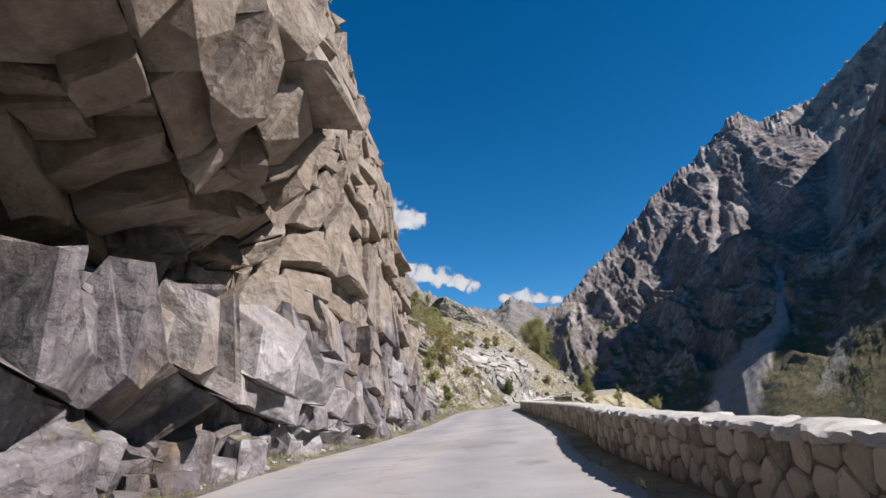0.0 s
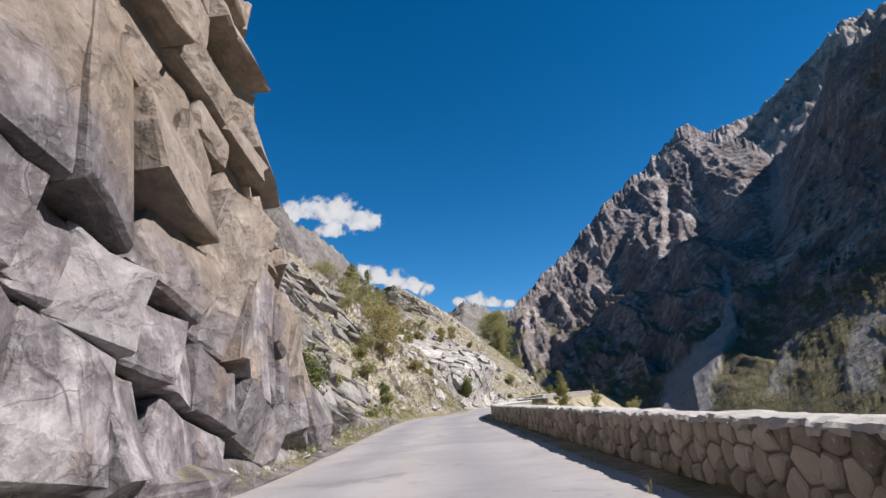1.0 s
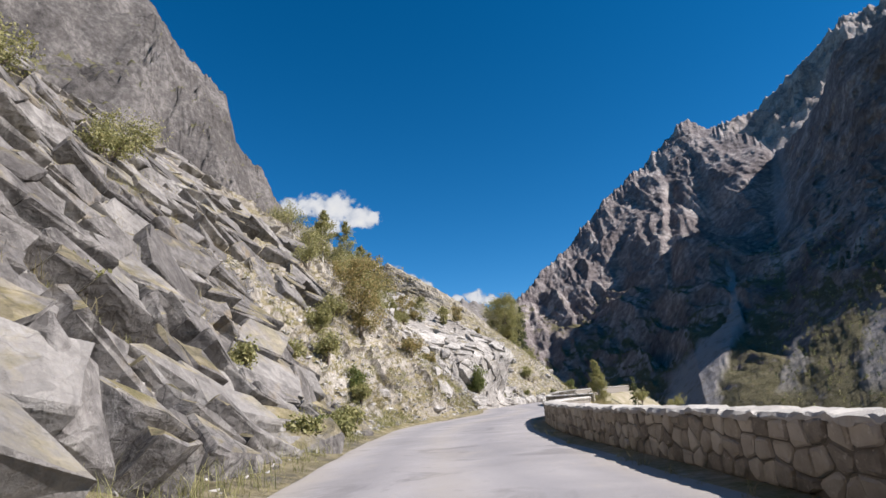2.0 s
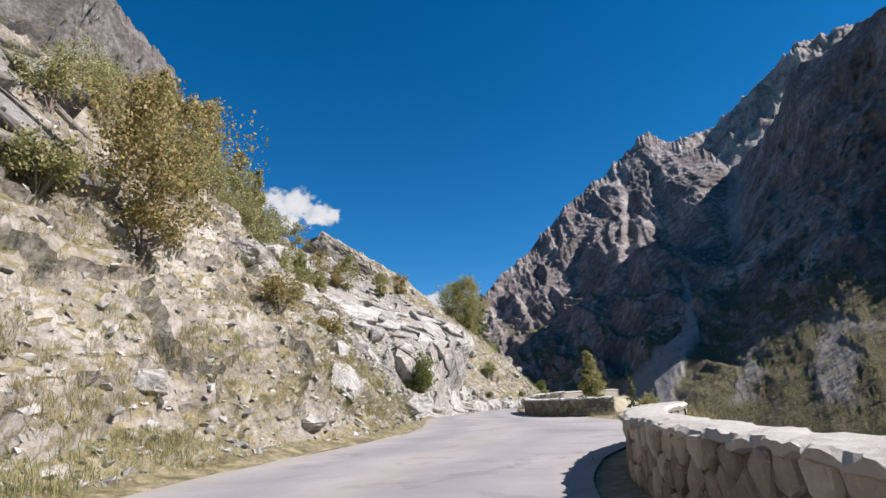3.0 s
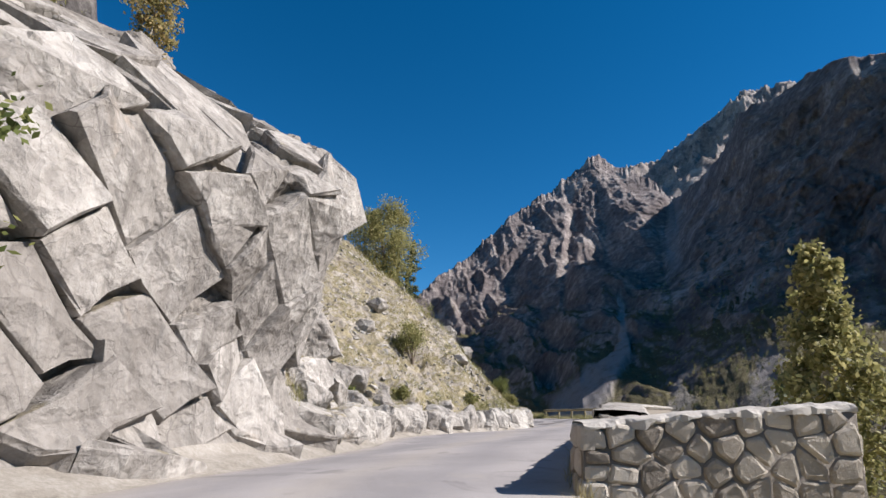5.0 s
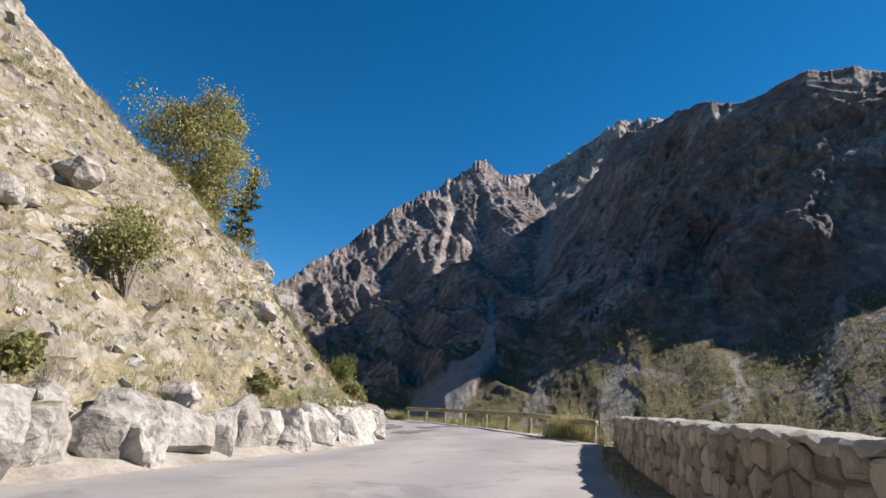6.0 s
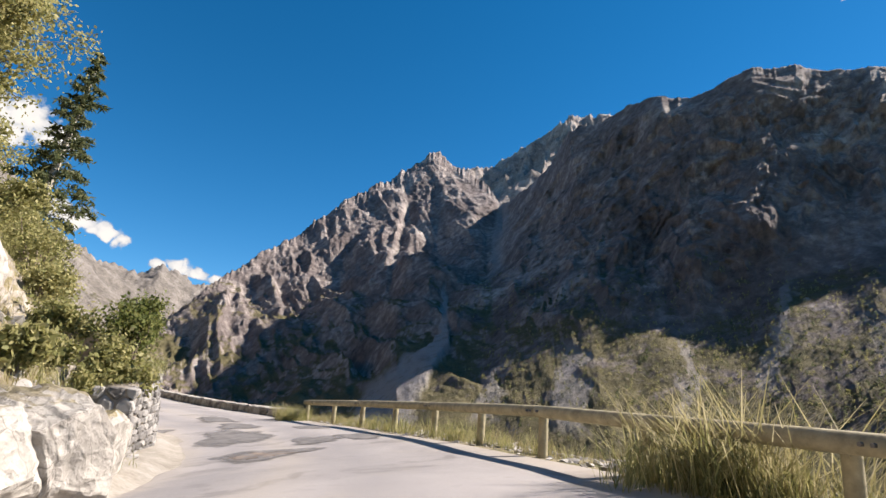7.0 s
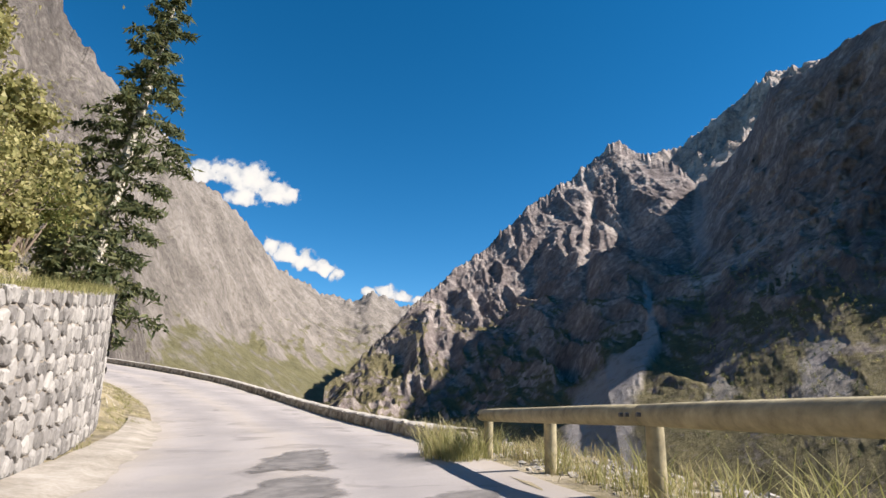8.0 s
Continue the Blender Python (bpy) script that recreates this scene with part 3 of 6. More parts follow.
def massif(name, ridge, plan, material_, label, turns, n_r, rugged, seed, cut=None, scree=None, grain=230.0, back=700, shape=((0, 0), (0.3, 0.2), (0.6, 0.5), (1, 1))):
    """A mountainside as ground height over turn and distance. ridge: (turn, elevation of the crest); plan: (turn, distance of the foot, of the crest, height of the foot)."""
    az = np.array(turns, float)
    back_az = [-a for a, _ in ridge]
    crest = np.interp(-az, back_az, [e for _, e in ridge])
    teeth = 0.22 * vnoise(az * 1.3, az * 0, az * 0, seed) + 0.16 * vnoise(az * 4.7, az * 0, az * 0, seed + 1) + 0.09 * vnoise(az * 11.0, az * 0, az * 0, seed + 2)
    foot, far, z0 = [np.interp(-az, [-p[0] for p in plan], [p[k] for p in plan])[:, None] for k in (1, 2, 3)]
    t = np.linspace(0, 1, n_r)[None] ** 0.9
    A = np.radians(az)[:, None] + 0 * t
    R = foot + (far - foot) * t
    top = far * np.tan(np.radians(crest))[:, None]
    rise = (far * np.radians(teeth)[:, None] * 1.15) * smooth(0.9, 1.0, t)
    z = z0 + (top - z0) * np.interp(t, *zip(*shape))
    S = np.radians(az)[:, None] * far.mean() + 0 * t
    X, Y = -R * np.sin(A), R * np.cos(A)
    wx, wy = 60 * fbm(X / 310, Y / 310, X * 0, 3, seed + 3), 60 * fbm(X / 310, Y / 310, X * 0 + 9, 3, seed + 4)
    spurs = fbm((S + 0.35 * R + wx) / (grain * 1.5), (R + wy) / (grain * 2.4), S * 0, 3, seed + 5, True)
    crags = fbm((X + wx) / (grain * 0.55), (Y + wy) / (grain * 0.55), z / (grain * 0.6), 4, seed + 15, True)
    broken = facets((S + 0.3 * R + wx) / (grain * 0.17), (R + wy) / (grain * 0.14), seed + 9, 0.6) + 0.5 * facets(S / (grain * 0.07), R / (grain * 0.055), seed + 19, 0.6)
    env = smooth(0.03, 0.4, t) * (1 - 0.88 * smooth(0.82, 1.0, t)) * np.clip((top - z0) / 800, 0.15, 1.2)
    el = np.degrees(np.arctan2(z, R))
    turn_deg = np.degrees(A)
    run = 0 if scree is None else scree(turn_deg, el)
    lumps = rugged * (1.0 * spurs + 0.45 * crags * smooth(0.15, 0.5, t) + 0.1 * broken * smooth(0.2, 0.5, t))
    z = z + env * lumps * (1 - 0.85 * run) + rise
    if cut is not None:
        z = z - cut(turn_deg, el) * np.clip(env * 1.6, 0, 1)
    g = np.stack([CENTRE[0] + X, CENTRE[1] + Y, z], -1)
    behind = g[:, -1:] + np.stack([-np.sin(A[:, -1:]) * back, np.cos(A[:, -1:]) * back, -z[:, -1:] - 60], -1)
    g = np.concatenate([g, behind], 1)
    ob = sheet(name, g, material_, True)
    f = np.zeros(g.shape[:2])
    if scree is not None:
        f[:, :-1] = run
    at = ob.data.attributes.new("scree", "FLOAT", "POINT")
    at.data.foreach_set("value", f.ravel())
    return tagged(ob, label, "mountain", kind="structure")


RIDGE = [(-2.5, 0.6), (-3.4, 1.4), (-5.9, 3.5), (-8.4, 6.3), (-10.5, 9.0), (-14.2, 12.2), (-17.6, 14.6), (-18.8, 16), (-21.5, 18.2), (-25.2, 20.6),
         (-26.6, 21.5), (-29.9, 23.8), (-30.8, 24), (-31.7, 23.4), (-33.8, 22.4), (-36, 21.4), (-37.6, 19.6), (-39.8, 20.8), (-42.2, 23.4), (-43.8, 26.3), (-45.2, 26.7),
         (-47.1, 27.0), (-49.4, 28.1), (-51.0, 28.7), (-55, 28.2), (-57.5, 29), (-60.1, 29.9), (-63.9, 29.6), (-66.6, 28.8), (-70.5, 27.9),
         (-76, 27), (-90, 25), (-110, 22), (-135, 20)]


def stone_run(az, el):
    """The stone run that fans out from a gully to the valley, and the pale couloir above it."""
    mid = np.interp(el, [-3, 0, 3.6, 5.6, 7, 10.3], [-25.6, -26.3, -29.0, -31.2, -31.3, -31.6])
    half = np.interp(el, [-3, 0, 3.6, 5.6, 7, 10.3, 11], [3.2, 2.6, 1.7, 0.9, 0.55, 0.4, 0.0])
    f = 1 - smooth(0.6, 1.0, np.abs(az - mid + 0.3 * vnoise(az * 2, el * 2, az * 0, 5)) / (half + 1e-6))
    c = np.interp(el, [13, 16, 20, 22], [-36.9, -37.0, -37.8, -38.5])
    g = (1 - smooth(0.3, 0.8, np.abs(az - c))) * smooth(13, 14.5, el) * (1 - smooth(20.5, 21.5, el))
    return np.maximum(f * (el < 11), 0.5 * g)


def gullies(az, el):
    c = np.interp(el, [0, 6, 10, 14, 20, 23], [-27.5, -31.3, -31.8, -36.9, -37.6, -37.5])
    w = np.interp(el, [0, 10, 24], [2.6, 1.3, 1.6])
    out = 90 * np.exp(-((az - c) / w) ** 2) * smooth(6, 11, el)
    d = np.interp(el, [8, 13, 19], [-26.2, -26.9, -28.1])
    return 0.4 * out + 35 * np.exp(-((az - d) / 0.6) ** 2) * smooth(9, 12, el) * (1 - smooth(18.5, 20.5, el))


# turn; distance of the foot; of the rock wall's foot, and its elevation; of the brow, and its elevation; of the crest;
# depth of the unseen ground behind the crest
MOUNTAIN_PLAN = [(-2.5, 500, 700, -2.5, 850, -1.0, 1000, 60), (-12, 560, 880, 0.6, 1080, 5.0, 1380, 60), (-17, 540, 880, 2.0, 1190, 7.8, 1560, 60), (-22, 470, 820, 3.2, 1290, 10.5, 1720, 60),
        (-27, 380, 660, 3.4, 1340, 14.0, 1880, 80), (-31, 345, 630, 3.8, 1380, 14.8, 1950, 120), (-36, 320, 590, 4.2, 1300, 15.0, 1750, 120), (-40, 292, 535, 4.8, 1080, 16.5, 1450, 120), (-44, 280, 515, 5.6, 900, 17.5, 1180, 150),
        (-52, 285, 535, 7.5, 740, 19.5, 930, 380), (-60, 300, 570, 11.5, 700, 21.0, 850, 330), (-66, 310, 600, 14.0, 710, 21.0, 850, 300), (-72, 330, 590, 13.5, 700, 20.5, 850, 300), (-90, 330, 560, 11, 680, 18, 850, 300), (-135, 320, 500, 8, 640, 14, 800, 300)]


def stony(az, el):
    """Grey fans and boulder fields on the lower slopes, besides the stone run."""
    f = stone_run(az, el)
    wob = 0.9 * fbm(az * 0.7, el * 0.9, az * 0, 4, 61)
    for a0, e0, a1, e1, wide, much in ((-42.5, 5.2, -41.0, -1.0, 1.3, 0.75), (-60.3, 11.5, -57.0, 3.0, 1.0, 0.8), (-52.0, 6.5, -50.5, 1.0, 0.8, 0.6), (-36.4, 4.0, -34.0, -1.0, 0.9, 0.6), (-66.0, 10.0, -64.5, 4.0, 0.8, 0.5)):
        k = np.clip((el - e1) / (e0 - e1), 0, 1)
        d = np.abs(az + wob - (a1 + (a0 - a1) * k)) / (wide * (1.3 - 0.7 * k))
        f = np.maximum(f, much * (1 - smooth(0.5, 1.1, d)) * smooth(e1 - 1, e1 + 0.5, el) * (1 - smooth(e0 - 0.5, e0 + 0.8, el)))
    return f


def mountainside(turns, n_r, seed):
    """The great mountain: grassy apron, ribbed rock wall, upper slope, crest, and unseen ground behind it, kept high to
    cast shade.
    """
    az = np.array(turns, float)
    tan = lambda e: np.tan(np.radians(e))
    crest = np.interp(-az, [-a for a, _ in RIDGE], [e for _, e in RIDGE])
    teeth = 0.2 * vnoise(az * 1.3, az * 0, az * 0, seed) + 0.15 * vnoise(az * 4.7, az * 0, az * 0, seed + 1) + 0.09 * vnoise(az * 11.0, az * 0, az * 0, seed + 2)
    teeth = teeth * (1 - 0.65 * smooth(44, 52, -az))
    foot, r_wall, e_wall, r_brow, e_brow, far, back = [np.interp(-az, [-p[0] for p in MOUNTAIN_PLAN], [p[k] for p in MOUNTAIN_PLAN]) for k in range(1, 8)]
    e_wall = e_wall + 0.6 * fbm(az * 0.2, az * 0, az * 0, 2, seed + 30)
    t = np.linspace(0, 1, n_r)
    R = foot[:, None] + (far - foot)[:, None] * t[None]
    Z = np.zeros_like(R)
    for i in range(len(az)):
        Z[i] = np.interp(R[i], [foot[i], r_wall[i], r_brow[i], far[i]], [-58, r_wall[i] * tan(e_wall[i]), r_brow[i] * tan(e_brow[i]), far[i] * tan(crest[i])])
    A = np.radians(az)[:, None] + 0 * R
    turn, el = np.degrees(A), np.degrees(np.arctan2(Z, R))
    left = 1 - smooth(30, 40, -turn)                                # the sunlit face
    wall = np.maximum(smooth(-0.5, 7.0, el - e_wall[:, None]), 0.45 * left * smooth(2, 6, el))
    fade = 1 - 0.75 * smooth(0.88, 1.0, t)[None]
    S = A * 900.0
    wx = 40 * fbm(S / 170, Z / 170, R * 0, 3, seed + 3)
    wy = 40 * fbm(S / 170, Z / 170, R * 0 + 7, 3, seed + 4)
    ribs = fbm((S + 0.3 * Z + wx) / 95, (Z + wy) / 190, S * 0, 4, seed + 5, True)
    crags = fbm((S + wy) / 34, (Z + wx) / 46, R / 60, 4, seed + 15, True)
    broken = facets((S + 0.5 * Z + wx) / 17, (Z + wy) / 15, seed + 9, 0.7) + 0.5 * facets((S + wy) / 7, Z / 6, seed + 19, 0.7)
    spread = stony(turn, el)
    D = A * R                                                        # metres along the face
    wd = 45 * fbm(D / 260, R / 260, S * 0, 3, seed + 40)
    gorge = fbm((D + 0.25 * R + wd) / 210, R / 900, S * 0, 3, seed + 41, True)
    runnel = fbm((D + 0.15 * R + 0.6 * wd) / 62, R / 260, S * 0, 3, seed + 42, True)
    chip = fbm(D / 17, R / 26, Z / 30, 3, seed + 43, True)
    out = wall * fade * (1 - 0.8 * spread) * (1 - 0.85 * left) * (20 * (ribs - 0.5) + 9 * (crags - 0.3) + 2.6 * broken)
    carved = left * smooth(0.02, 0.3, t)[None] * fade * (1 - 0.8 * spread) * (24 * (gorge - 0.6) + 15 * (runnel - 0.6) + 5 * (chip - 0.4))
    swell = (1 - wall) * smooth(0, 0.12, t)[None] * (1 - 0.7 * spread) * (6 * fbm((S + wx) / 150, R / 190, S * 0, 3, seed + 25) + 0.6 * fbm(S / 12, R / 12, S * 0, 3, seed + 26, True))
    hollow = gullies(turn, el) * np.clip(wall * 1.3, 0, 1) * fade
    R = R - out + 0.45 * hollow
    Z = Z + swell + carved - 0.35 * hollow + (far * np.radians(teeth) * 1.15)[:, None] * smooth(0.93, 1.0, t)[None]
    # unseen high ground behind the crest, added to throw shade on the slopes
    bR = far[:, None] + back[:, None] * np.array([0.05, 0.3, 0.6, 1.0, 1.5])
    bZ = bR * tan(crest - 4.0)[:, None]
    bZ[:, -1] = -60
    R, Z, A = np.concatenate([R, bR], 1), np.concatenate([Z, bZ], 1), np.concatenate([A, A[:, :5]], 1)
    ob = sheet("mountain", np.stack([CENTRE[0] - R * np.sin(A), CENTRE[1] + R * np.cos(A), Z], -1), MOUNTAIN, True)
    f = np.zeros(R.shape)
    f[:, :-5] = spread
    ob.data.attributes.new("scree", "FLOAT", "POINT").data.foreach_set("value", f.ravel())
    return tagged(ob, "dark rocky mountain with gullies, screes and green lower slopes", "mountain", kind="structure"), R, Z, A


mountain, mountain_r, mountain_z, mountain_a = mountainside(np.concatenate([np.linspace(-2.5, -78, 900), np.linspace(-79, -135, 40)]), 300, 3)
PEAK = mountain_material("peak_rock", (0.13, 0.108, 0.1), (0.28, 0.242, 0.222), (0.43, 0.39, 0.36), (0.2, 0.17, 0.13), (0.3, 0.27, 0.2), -900.0, (0.45, 0.42, 0.4), 1.6)
massif("mountain_peak", [(-29, 20), (-32, 22.2), (-33.8, 22.8), (-36, 22.8), (-37.2, 23.3), (-39.8, 24.9), (-43.6, 26.9), (-45.2, 27.7), (-47.1, 27.7), (-49.4, 27.6), (-52, 26)],
       [(-29, 2000, 3100, 560), (-36, 2000, 3050, 620), (-44, 1950, 3050, 700), (-52, 1900, 3000, 700)],
       PEAK, "sunlit grey rock peak behind the dark mountain", np.linspace(-29, -52, 260), 90, 60, 23, None, None, 120.0, 300)
massif("mountain_far", [(34, 30), (22, 27), (16, 23), (13.4, 20.8), (11.1, 18.3), (9, 17.3), (6.2, 14.9), (3.2, 11.5), (-1.2, 9.3), (-4.5, 8.7), (-6.1, 9.6), (-7.5, 9.4), (-8.8, 8.5), (-11, 8.6), (-16, 8)],
       [(34, 420, 1100, -40), (12, 700, 1900, -30), (3, 1000, 2800, -20), (-4, 1500, 3500, -20), (-16, 2400, 3900, -20)],
       FAR_ROCK, "pale sunlit rocky mountainside at the valley head", np.linspace(34, -16, 360), 150, 46, 11, None, None, 260.0, 400)
massif("crag", [(100, 42), (60, 44), (40, 42), (30, 38), (26.5, 34.5), (23.5, 32.3), (21.3, 30.4), (20.2, 26.5), (17.5, 24), (15, 19), (13.2, 14), (11, 5), (8, -4)],
       [(100, 150, 420, 20), (20, 170, 430, 30), (11, 230, 400, 10), (8, 240, 400, -30)],
       CRAG, "steep grey crag above the slope", np.concatenate([np.linspace(100, 31, 120), np.linspace(30.8, 8, 420)]), 240, 60, 17, None, None, 42.0, 120, ((0, 0), (0.45, 0.08), (0.6, 0.3), (0.8, 0.64), (1, 1)))


# scrub and small trees scattered over the mountain's lower slopes
def far_scrub(name, count, lo, hi, e_lo, e_hi, size, seed, mat, label):
    rng = np.random.default_rng(seed)
    az_deg, el_deg = np.degrees(mountain_a), np.degrees(np.arctan2(mountain_z, mountain_r))
    okay = np.argwhere((az_deg < lo) & (az_deg > hi) & (el_deg > e_lo) & (el_deg < e_hi) & (mountain_r < 1100))
    clump = okay[rng.integers(0, len(okay), count // 4)]
    pick = np.clip(np.repeat(clump, 4, axis=0) + rng.integers(-14, 15, (len(clump) * 4, 2)), 0, np.array(mountain_r.shape) - 1)
    rr, aa, zz = mountain_r[pick[:, 0], pick[:, 1]], mountain_a[pick[:, 0], pick[:, 1]], mountain_z[pick[:, 0], pick[:, 1]]
    base = np.stack([CENTRE[0] - rr * np.sin(aa), CENTRE[1] + rr * np.cos(aa), zz], 1)
    tall = size * rng.uniform(0.5, 1.5, len(base))
    n = 26
    q = rng.normal(size=(len(base), n, 3)) * np.array([0.32, 0.32, 0.0])
    up = rng.uniform(0.05, 1.0, (len(base), n))
    q[..., :2] *= (1.15 - up)[..., None]
    pts = base[:, None] + (q + np.stack([0 * up, 0 * up, up], -1)) * tall[:, None, None]
    return tagged(quads_mesh(name, leaves(pts.reshape(-1, 3), size * 0.13, rng), mat), label, "scrub", kind="stuff")


# dusty gravel shoulder at the foot of the far slope
GRAVEL = ground_material("gravel_dust", (0.19, 0.168, 0.14), (0.29, 0.262, 0.225), (0.39, 0.36, 0.325), 2.5)
foot_run = left_run[(left_run[:, 1] > 97) & (left_run[:, 1] < 156)]
foot_n = left_of(left_run)[(left_run[:, 1] > 97) & (left_run[:, 1] < 156)]
foot_pr = profile(foot_run[:, 1])
strip_d = np.array([-0.3, 0.0, 0.2, 0.4, 0.6, 0.8])
shoulder = np.zeros((len(foot_run), len(strip_d), 3))
for j, d in enumerate(strip_d):
    shoulder[:, j, :2] = foot_run[:, :2] + foot_n * d
    zs = np.array([np.interp(max(d, 0), foot_pr[:, i, 0], foot_pr[:, i, 1]) for i in range(len(foot_run))])
    shoulder[:, j, 2] = foot_run[:, 2] + zs + (0.012 if d < 0 else 0.03 if d < 0.1 else 0.085) * smooth(97, 99.5, foot_run[:, 1])
shoulder[..., 2] += 0.02 * fbm(shoulder[..., 0] * 2, shoulder[..., 1] * 2, shoulder[..., 0] * 0, 3, 8)
tagged(sheet("ground_shoulder", shoulder, GRAVEL), "pale dusty gravel shoulder beside the asphalt", "ground", kind="structure")

# ---- walls ----


def joined(name, items, mat, shade=False):
    """One mesh from many (mesh, matrix) pairs."""
    verts, faces, base = [], [], 0
    cache = {}
    for me, m in items:
        if me.name not in cache:
            cache[me.name] = (np.array([v.co[:] for v in me.vertices]), [tuple(p.vertices) for p in me.polygons])
        co, fs = cache[me.name]
        mm = np.array(m)
        verts.append(co @ mm[:3, :3].T + mm[:3, 3])
        faces += [tuple(i + base for i in f) for f in fs]
        base += len(co)
    me = bpy.data.meshes.new(name)
    me.from_pydata(np.concatenate(verts).tolist(), [], faces)
    if shade:
        me.polygons.foreach_set("use_smooth", np.full(len(me.polygons), True))
    me.materials.append(mat)
    me.update()
    return new(name, me)


def cells(width, height, cw, ch, r):
    """Uneven polygons that fill a strip width x height: (middle, corners) of each."""
    nx, ny = max(1, round(width / cw)), max(1, round(height / ch))
    site = {}
    for i in range(-2, nx + 2):
        for j in range(-1, ny + 1):
            site[i, j] = ((i + 0.5 + r.uniform(-0.34, 0.34) + 0.25 * (j % 2)) * width / nx, (j + 0.5 + r.uniform(-0.3, 0.3)) * height / ny)
    out = []
    for i in range(nx):
        for j in range(ny):
            c = site[i, j]
            poly = [(max(0, c[0] - 3 * cw), 0), (min(width, c[0] + 3 * cw), 0), (min(width, c[0] + 3 * cw), height), (max(0, c[0] - 3 * cw), height)]
            for di in (-2, -1, 0, 1, 2):
                for dj in (-1, 0, 1):
                    o = site.get((i + di, j + dj))
                    if o is None or o == c:
                        continue
                    mx, my, nx_, ny_ = (c[0] + o[0]) / 2, (c[1] + o[1]) / 2, o[0] - c[0], o[1] - c[1]
                    cut = []
                    for (ax, ay), (bx, by) in zip(poly, poly[1:] + poly[:1]):
                        da, db = (ax - mx) * nx_ + (ay - my) * ny_, (bx - mx) * nx_ + (by - my) * ny_
                        if da <= 0:
                            cut.append((ax, ay))
                        if da * db < 0:
                            k2 = da / (da - db)
                            cut.append((ax + (bx - ax) * k2, ay + (by - ay) * k2))
                    poly = cut
                    if len(poly) < 3:
                        break
                if len(poly) < 3:
                    break
            if len(poly) >= 3:
                cx, cy = sum(p[0] for p in poly) / len(poly), sum(p[1] for p in poly) / len(poly)
                out.append(((cx, cy), poly))
    return out


def stone_mesh(mid, poly, gap, proud, r):
    """A wall stone: x along the wall, y into it, z up, from its outline."""
    soft = []
    for p, q in zip(poly, poly[1:] + poly[:1]):                        # corners knocked off
        soft += [(p[0] * 0.85 + q[0] * 0.15, p[1] * 0.85 + q[1] * 0.15), (p[0] * 0.15 + q[0] * 0.85, p[1] * 0.15 + q[1] * 0.85)]
    poly = soft
    n = len(poly)
    v, f = [], []
    size = min(0.5, max(0.08, math.sqrt(sum((p[0] - mid[0]) ** 2 + (p[1] - mid[1]) ** 2 for p in poly) / n)))
    for k2, y in ((1 - gap / size, 0.12), (1 - gap / size, -proud * 0.2), (1 - gap / size - 0.1, -proud * 0.75), (1 - gap / size - 0.3, -proud)):
        lean = r.uniform(-0.02, 0.02)
        for p in poly:
            v.append(((p[0] - mid[0]) * k2 * r.uniform(0.97, 1.03), y + r.uniform(-0.008, 0.008) + lean * (p[0] - mid[0]), (p[1] - mid[1]) * k2 * r.uniform(0.97, 1.03)))
    for ring in range(3):
        for i in range(n):
            a, b = ring * n + i, ring * n + (i + 1) % n
            f.append((a, b, b + n, a + n))
    f.append(tuple(range(3 * n, 4 * n)))
    me = bpy.data.meshes.new("stone")
    me.from_pydata(v, [], f)
    return me


PIECES = []          # pieces of walls wait here and are made last


